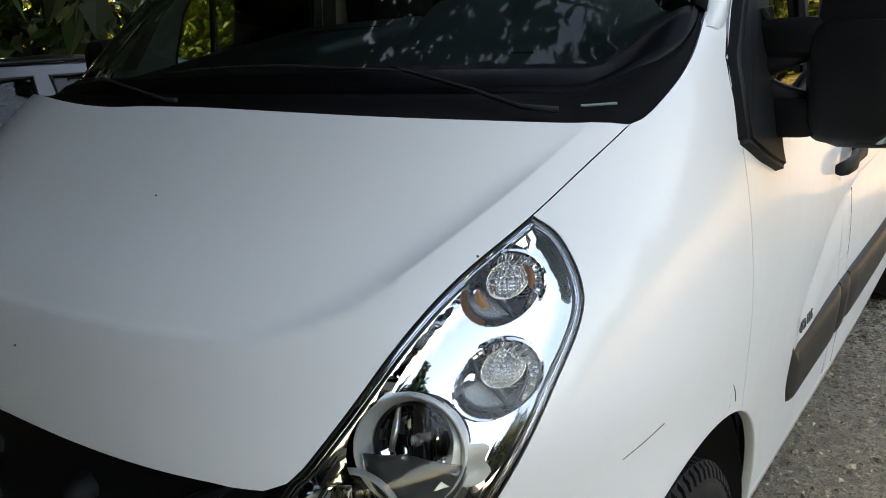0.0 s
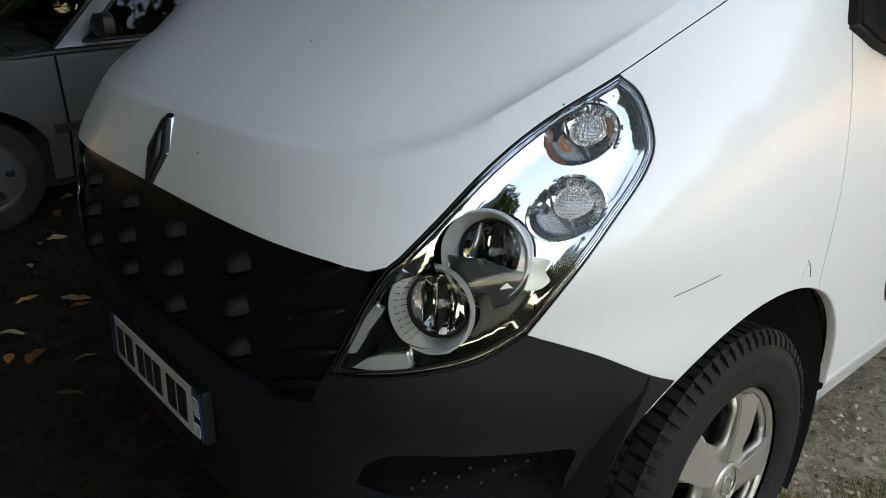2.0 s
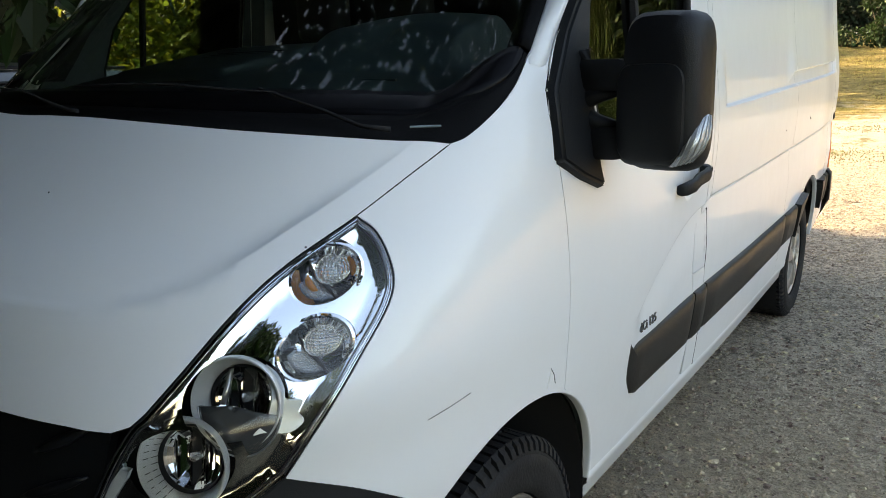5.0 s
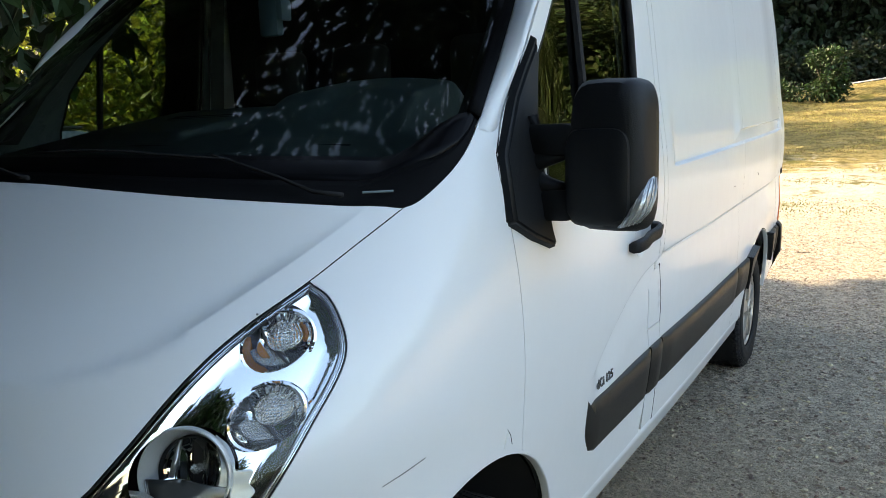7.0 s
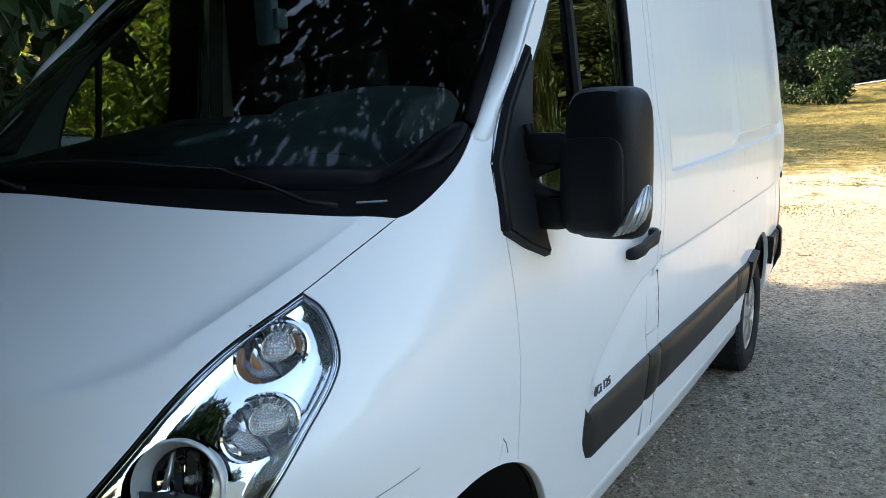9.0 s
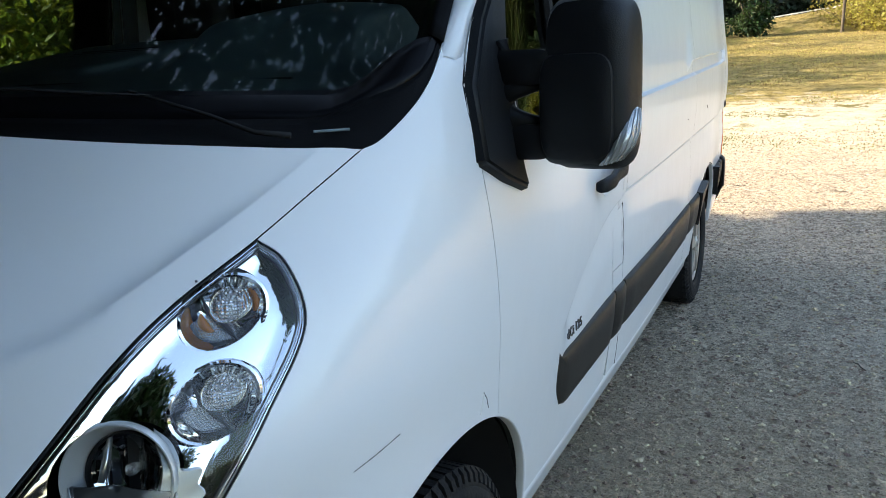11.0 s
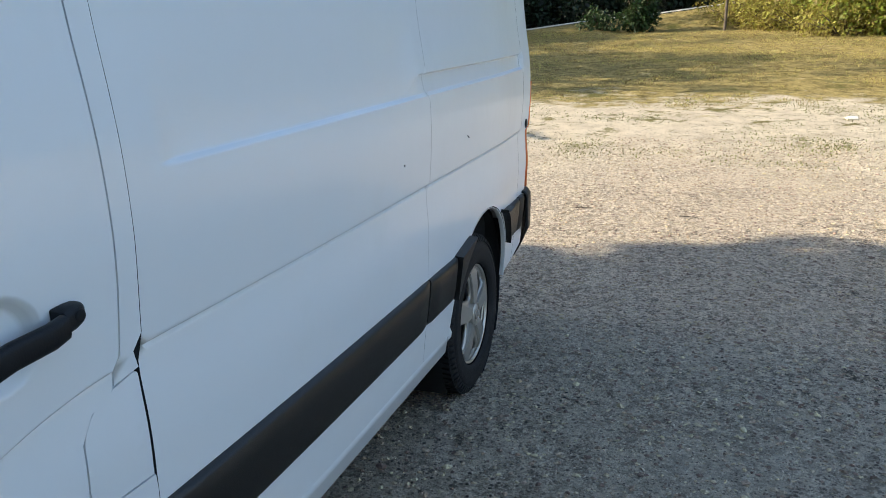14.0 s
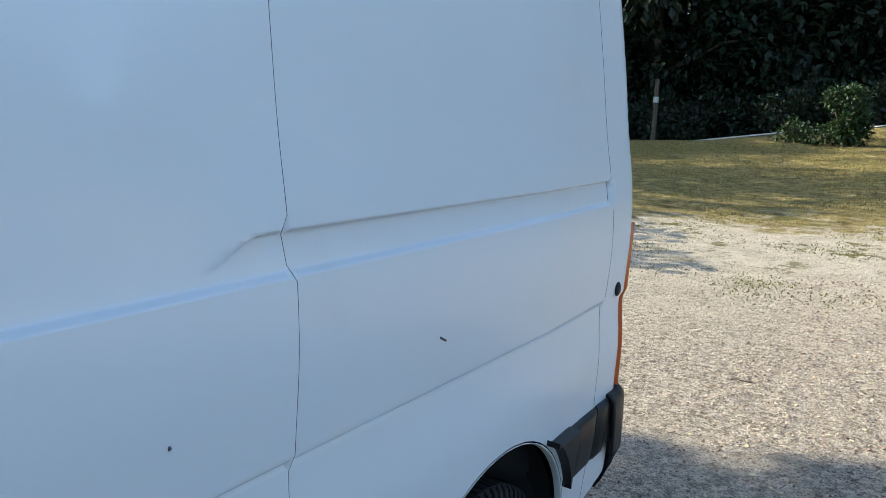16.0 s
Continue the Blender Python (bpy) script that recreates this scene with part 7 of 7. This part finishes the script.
# bright thicket on the right-hand bank
SH = shrub("thicket_bush", "sunlit yellow-green bush of a thicket on the bank", 1.9, 2.4, 7000, 0.17, LEAFLIT, 61, "thicket on the bank")
SH.matrix_world = at_ground(6.6, 25.0)
k = 0
for x, y in ((9.0, 24.6), (11.6, 24.0), (5.4, 27.6), (8.2, 28.0), (14.0, 23.0), (11.2, 27.4), (16.0, 22.0), (18.6, 20.0), (14.6, 27), (18.5, 26.0), (22.0, 24.0), (22.5, 20.5), (21, 17), (22, 13.5), (24, 10), (21.5, 7), (24, 3), (22, -1), (25, 27), (26, 22), (23, -6), (26, 15), (27, 6)):
    q = copy_thing(SH, at_ground(x, y, 47 * k))
    s = 0.85 + 0.35 * ((k * 37) % 10) / 10
    q.scale = (s, s, s * 0.95)
    k += 1
LEAFMID = leafy("bank_leaf", (0.055, 0.080, 0.018), 0.4)
TB = tree("bank_tree", "green broadleaf tree above the thicket on the bank", 7.5, 2.3, 0.8, 15000, 0.20, LEAFMID, 65, 0.12, "trees on the bank")
TB.matrix_world = at_ground(9.6, 28.4)
for x, y, s in ((12.6, 27.8, 1.0), (15.6, 26.2, 1.05), (11.0, 31.0, 1.1), (18.2, 24.4, 1.0), (20.6, 22.0, 1.0), (22.6, 18.8, 1.05), (23.5, 15.0, 1.0), (14.4, 30.2, 1.1)):
    k += 1
    q = copy_thing(TB, at_ground(x, y, 77 * k))
    q.scale = (s, s, s)
DH = shrub("dark_hedge_bush", "tall dark green bush at the edge of the yard", 1.8, 3.4, 8000, 0.16, LEAF, 67, "bushes at the edge of the yard")
DH.matrix_world = at_ground(11.2, 20.6)
for x, y in ((12.6, 18.2), (13.4, 15.4), (14.4, 12.6), (12.8, 22.4), (15.2, 17.0), (16.0, 13.8)):
    k += 1
    copy_thing(DH, at_ground(x, y, 61 * k))
SY = shrub("weed_clump", "dry yellow weeds on the bank", 1.3, 1.1, 3500, 0.10, LEAFYEL, 71, "weeds on the bank")
SY.matrix_world = at_ground(4.4, 27.0)
for x, y in ((3.4, 28.2), (2.4, 29.2), (5.2, 24.6)):
    k += 1
    copy_thing(SY, at_ground(x, y, 63 * k))
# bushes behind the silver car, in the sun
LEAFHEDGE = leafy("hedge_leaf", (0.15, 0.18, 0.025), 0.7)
SB = shrub("hedge_bush", "sunlit green bush of the hedge behind the cars", 1.7, 2.6, 6500, 0.14, LEAFHEDGE, 81, "hedge behind the cars")
SB.matrix_world = at_ground(-9.5, 9.2)
for x, y in ((-8.6, 7.4), (-10.4, 6.6), (-7.0, 8.6), (-12, 8.0), (-7.6, 10.8), (-14.5, 9.5), (-10.5, 13), (-12.5, 12.5), (-16, 6.4), (-14.5, 15), (-18, 9)):
    k += 1
    q = copy_thing(SB, at_ground(x, y, 51 * k))
    s = 0.85 + 0.4 * ((k * 29) % 10) / 10
    q.scale = (s, s, s)
for x, y in ((-7.6, 7.6), (-6.2, 8.4), (-8.8, 7.0)):
    k += 1
    copy_thing(SY, at_ground(x, y, 51 * k))

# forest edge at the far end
FT = tree("forest_tree", "dark forest tree at the far end of the yard", 14.0, 4.2, 1.6, 6500, 0.42, LEAFSHADED, 91, 0.22, "forest edge")
FT.matrix_world = at_ground(-2, 40)
g2 = np.random.default_rng(3)
for i in range(46):
    x = -34 + 1.62 * i + g2.normal(0, 0.6)
    y = (37.5, 42, 47)[i % 3] + g2.normal(0, 0.8) + (0.0 if x < 8 else -0.15 * (x - 8))
    s = 0.85 + 0.4 * g2.random()
    q = copy_thing(FT, at_ground(x, y, 360 * g2.random()))
    q.scale = (s, s, s)
for i in range(12):
    x, y = -22 - 3 * g2.random() - (i % 3) * 4, 14 + 2.2 * i
    q = copy_thing(FT, at_ground(x, y, 360 * g2.random()))
UB = shrub("undergrowth_bush", "dark undergrowth bush along the forest edge", 1.8, 2.0, 2600, 0.22, LEAFSHADED, 95, "forest undergrowth")
UB.matrix_world = at_ground(-6, 34.6)
for i in range(22):
    x, y = -24 + 2.1 * i + g2.normal(0, 0.5), 34.4 + g2.normal(0, 0.7)
    copy_thing(UB, at_ground(x, y, 360 * g2.random()))

for i in range(26):
    x, y = -26 + 1.9 * i + g2.normal(0, 0.5), 38.6 + g2.normal(0, 0.8)
    q = copy_thing(UB, at_ground(x, y, 360 * g2.random()))
    q.scale = (1.5, 1.5, 2.4)

# pale lane along the forest edge
LANE = material("pale_lane", (0.55, 0.50, 0.42), 0.95, vary=0.12, scale=3, bump=0.5, bump_scale=40)
rows = []
for x in lin(-30, 30, 61):
    rows.append([(x, 31.2 + 0.10 * x + d, ground_z(x, 31.2 + 0.10 * x + d) + 0.03 + (0.05 if 0 < d < 2 else 0.0)) for d in (-0.05, 0.1, 1.0, 1.9, 2.1)])
lane = grid_mesh("lane", rows, LANE)
tagged(lane, "pale lane along the forest edge", "lane", kind="structure")
POST = thing("wooden_post", "grey wooden marker post with a white band", "post")
POST.matrix_world = at_ground(-7.0, 28.9)
b = bmesh.new()
tube(b, [(0, 0, 0), (0.03, 0, 1.0), (0.05, 0, 2.25)], [0.09, 0.085, 0.08], 8)
part("shaft", b, BARK, POST)
b = bmesh.new()
tube(b, [(0.038, 0, 1.45), (0.042, 0, 1.65)], 0.095, 8)
part("band", b, PLATE, POST)
second_post = copy_thing(POST, at_ground(2.0, 27.6, 40))
second_post.scale = (0.55, 0.55, 0.83)


# ---- grass ----
def blades(points, h, n_each, seed, spread_r=0.06, width=0.006):
    g = np.random.default_rng(seed)
    V, F = [], []
    for x, y in points:
        for _ in range(n_each):
            a, l = g.random() * 6.28, h * (0.5 + 0.8 * g.random())
            px, py = x + g.normal(0, spread_r), y + g.normal(0, spread_r)
            z = ground_z(px, py)
            dx, dy = math.cos(a), math.sin(a)
            k = len(V)
            bend = 0.3 + 0.5 * g.random()
            V += [(px - dy * width, py + dx * width, z - 0.005), (px + dy * width, py - dx * width, z - 0.005), (px + dx * l * bend * 0.4 + dy * width * 0.7, py + dy * l * bend * 0.4 - dx * width * 0.7, z + l * 0.65), (px + dx * l * bend, py + dy * l * bend, z + l)]
            F += [(k, k + 1, k + 2), (k, k + 2, k + 3)]
    return np.array(V), np.array(F)


g3 = np.random.default_rng(21)
pts = []
while len(pts) < 4200:
    y = 8.8 + 19 * g3.random() ** 0.9
    x = -8 + 0.0 * y + 26 * g3.random()
    d = 0.7 * noise.noise((x * 0.7, y * 0.7, 4.0)) + 0.6 * noise.noise((x * 2.1, y * 2.1, 9.0))
    if d > 0.62 - 0.11 * (y - 9.5):
        pts.append((x, y))
clumps = []
while len(clumps) < 130:
    x, y = -4 + 15 * g3.random(), 7.6 + 5.2 * g3.random() ** 0.8
    if noise.noise((x * 0.5, y * 1.6, 14.0)) > 0.12:
        clumps.append((x, y))
V, F = blades(pts, 0.036, 18, 5, 0.14, 0.006)
ob = fast_mesh("dry_grass", V, F, BLADE)
tagged(ob, "short dry yellow grass on the far slope", "grass", kind="stuff")
pts = [(x, y) for x, y in pts if noise.noise((x * 0.3, y * 0.3, 20.0)) > 0.05]
pts += [p for p in clumps for _ in range(5)]
V, F = blades(pts, 0.014, 16, 6, 0.22, 0.009)
ob = fast_mesh("green_grass", V, F, BLADEG)
tagged(ob, "patches of short green grass on the far slope", "grass", kind="stuff")
for i, (x, y) in enumerate(((1.02, 0.60), (1.30, 0.83), (1.17, 0.75), (1.18, 0.52), (0.93, 0.46), (1.10, 0.42), (1.06, 0.66), (1.25, 0.70), (0.90, 0.30), (1.32, 0.45))):
    V, F = blades([(x, y)], 0.010, 260, 40 + i, 0.028, 0.0010)
    V[:, 0] -= x
    V[:, 1] -= y
    t = thing("grass_tuft", "small tuft of short grass growing through the gravel", "grass tuft", "tufts in the gravel")
    fast_mesh("tuft", V, F, BLADE if i % 3 else BLADEG, t)["kind"] = "stuff"
    t.location = (x, y, 0)

# ---- fallen leaves ----
def leaf_mesh(seed, l, w):
    g = np.random.default_rng(seed)
    V, F = [], []
    n = 7
    for i in range(n):
        t = i / (n - 1)
        ww = w * math.sin(math.pi * min(1, t * 0.97 + 0.02)) ** 0.8
        z = 0.10 * l * math.sin(2.2 * t) * g.random() + 0.01 * l
        for s in (-1, 0, 1):
            V.append((l * (t - 0.5), s * ww, z + (0.35 * ww if s else 0.0)))
    for i in range(n - 1):
        for j in (0, 1):
            k = i * 3 + j
            F.append((k, k + 1, k + 4, k + 3))
    me = bpy.data.meshes.new("fallen_leaf")
    me.from_pydata(V, [], F)
    me.polygons.foreach_set("use_smooth", [True] * len(F))
    return me


LITTER = [material("leaf_orange", (0.42, 0.17, 0.03), 0.7, vary=0.3, scale=30, random=0.4), material("leaf_brown", (0.16, 0.085, 0.04), 0.8, vary=0.3, scale=30, random=0.4), material("leaf_tan", (0.33, 0.24, 0.12), 0.75, vary=0.3, scale=30, random=0.4)]
variants = []
for i, m in enumerate(LITTER):
    for j in range(2):
        me = leaf_mesh(100 + 3 * i + j, 0.085 + 0.03 * j, 0.017 + 0.006 * j)
        me.materials.append(m)
        variants.append((me, ("orange", "brown", "tan")[i]))
g4 = np.random.default_rng(9)
for i in range(130):
    me, col = variants[(0, 2, 3, 4, 2, 5, 3, 1)[i % 8]]
    x, y = -0.35 - 2.6 * g4.random() ** 1.2, -2.6 + 3.2 * g4.random()
    t = tagged(new("fallen_leaf", me), "dry " + col + " leaf lying on the ground", "leaf", "fallen leaves")
    t.matrix_world = pose(x, y, ground_z(x, y) + 0.004, g4.normal(0, 10), g4.normal(0, 10), 360 * g4.random())
    s = 0.7 + 0.7 * g4.random()
    t.scale = (s, s, s)


# ---- twigs and pale stones lying on the yard ----
for i, (x, y, l, a) in enumerate(((1.755, 2.44, 0.09, 118), (2.09, 2.475, 0.14, 5), (1.715, 6.135, 0.13, 3), (0.93, 6.24, 0.14, 2), (2.30, 1.62, 0.07, 40), (2.75, 3.9, 0.10, 160), (1.42, 1.25, 0.06, 75))):
    b = bmesh.new()
    tube(b, [(-l / 2, 0, 0.004), (-l / 6, 0.006, 0.008), (l / 5, -0.004, 0.007), (l / 2, 0.005, 0.005)], [0.0022, 0.0032, 0.0028, 0.0014], 6)
    tube(b, [(l / 6, -0.003, 0.007), (l / 3.2, 0.012, 0.012)], [0.0018, 0.0009], 5)
    t = part("twig", b, BARK, None, smooth=True)
    tagged(t, "short dark dry twig lying on the gravel", "twig", "twigs on the gravel")
    t.matrix_world = pose(x, y, ground_z(x, y) + crust(x, y), 0, 0, a)
PALESTONE = material("pale_rock", (0.66, 0.62, 0.55), 0.9, vary=0.2, scale=20, bump=0.7, bump_scale=40)
for i, (x, y, w) in enumerate(((3.46, 10.97, 0.085), (4.21, 10.22, 0.11), (2.02, 3.07, 0.020), (2.52, 3.24, 0.018), (2.67, 3.23, 0.022), (1.40, 0.20, 0.026), (1.12, 0.22, 0.022))):
    b = bmesh.new()
    bmesh.ops.create_icosphere(b, subdivisions=2, radius=1.0)
    for v in b.verts:
        n = 1 + 0.35 * noise.noise(v.co * 1.6 + Vector((7.0 * i, 0, 0)))
        v.co = Vector((v.co.x * w * n, v.co.y * w * 0.62 * n, v.co.z * w * 0.36 * n))
    t = part("stone", b, PALESTONE if w > 0.05 else STONE, None)
    tagged(t, "flat pale rock half sunk in the ground" if w > 0.05 else "flat angular stone lying on the gravel", "stone", "stones on the yard")
    t.matrix_world = pose(x, y, ground_z(x, y) + crust(x, y) + 0.12 * w, 0, 0, 50 * i)
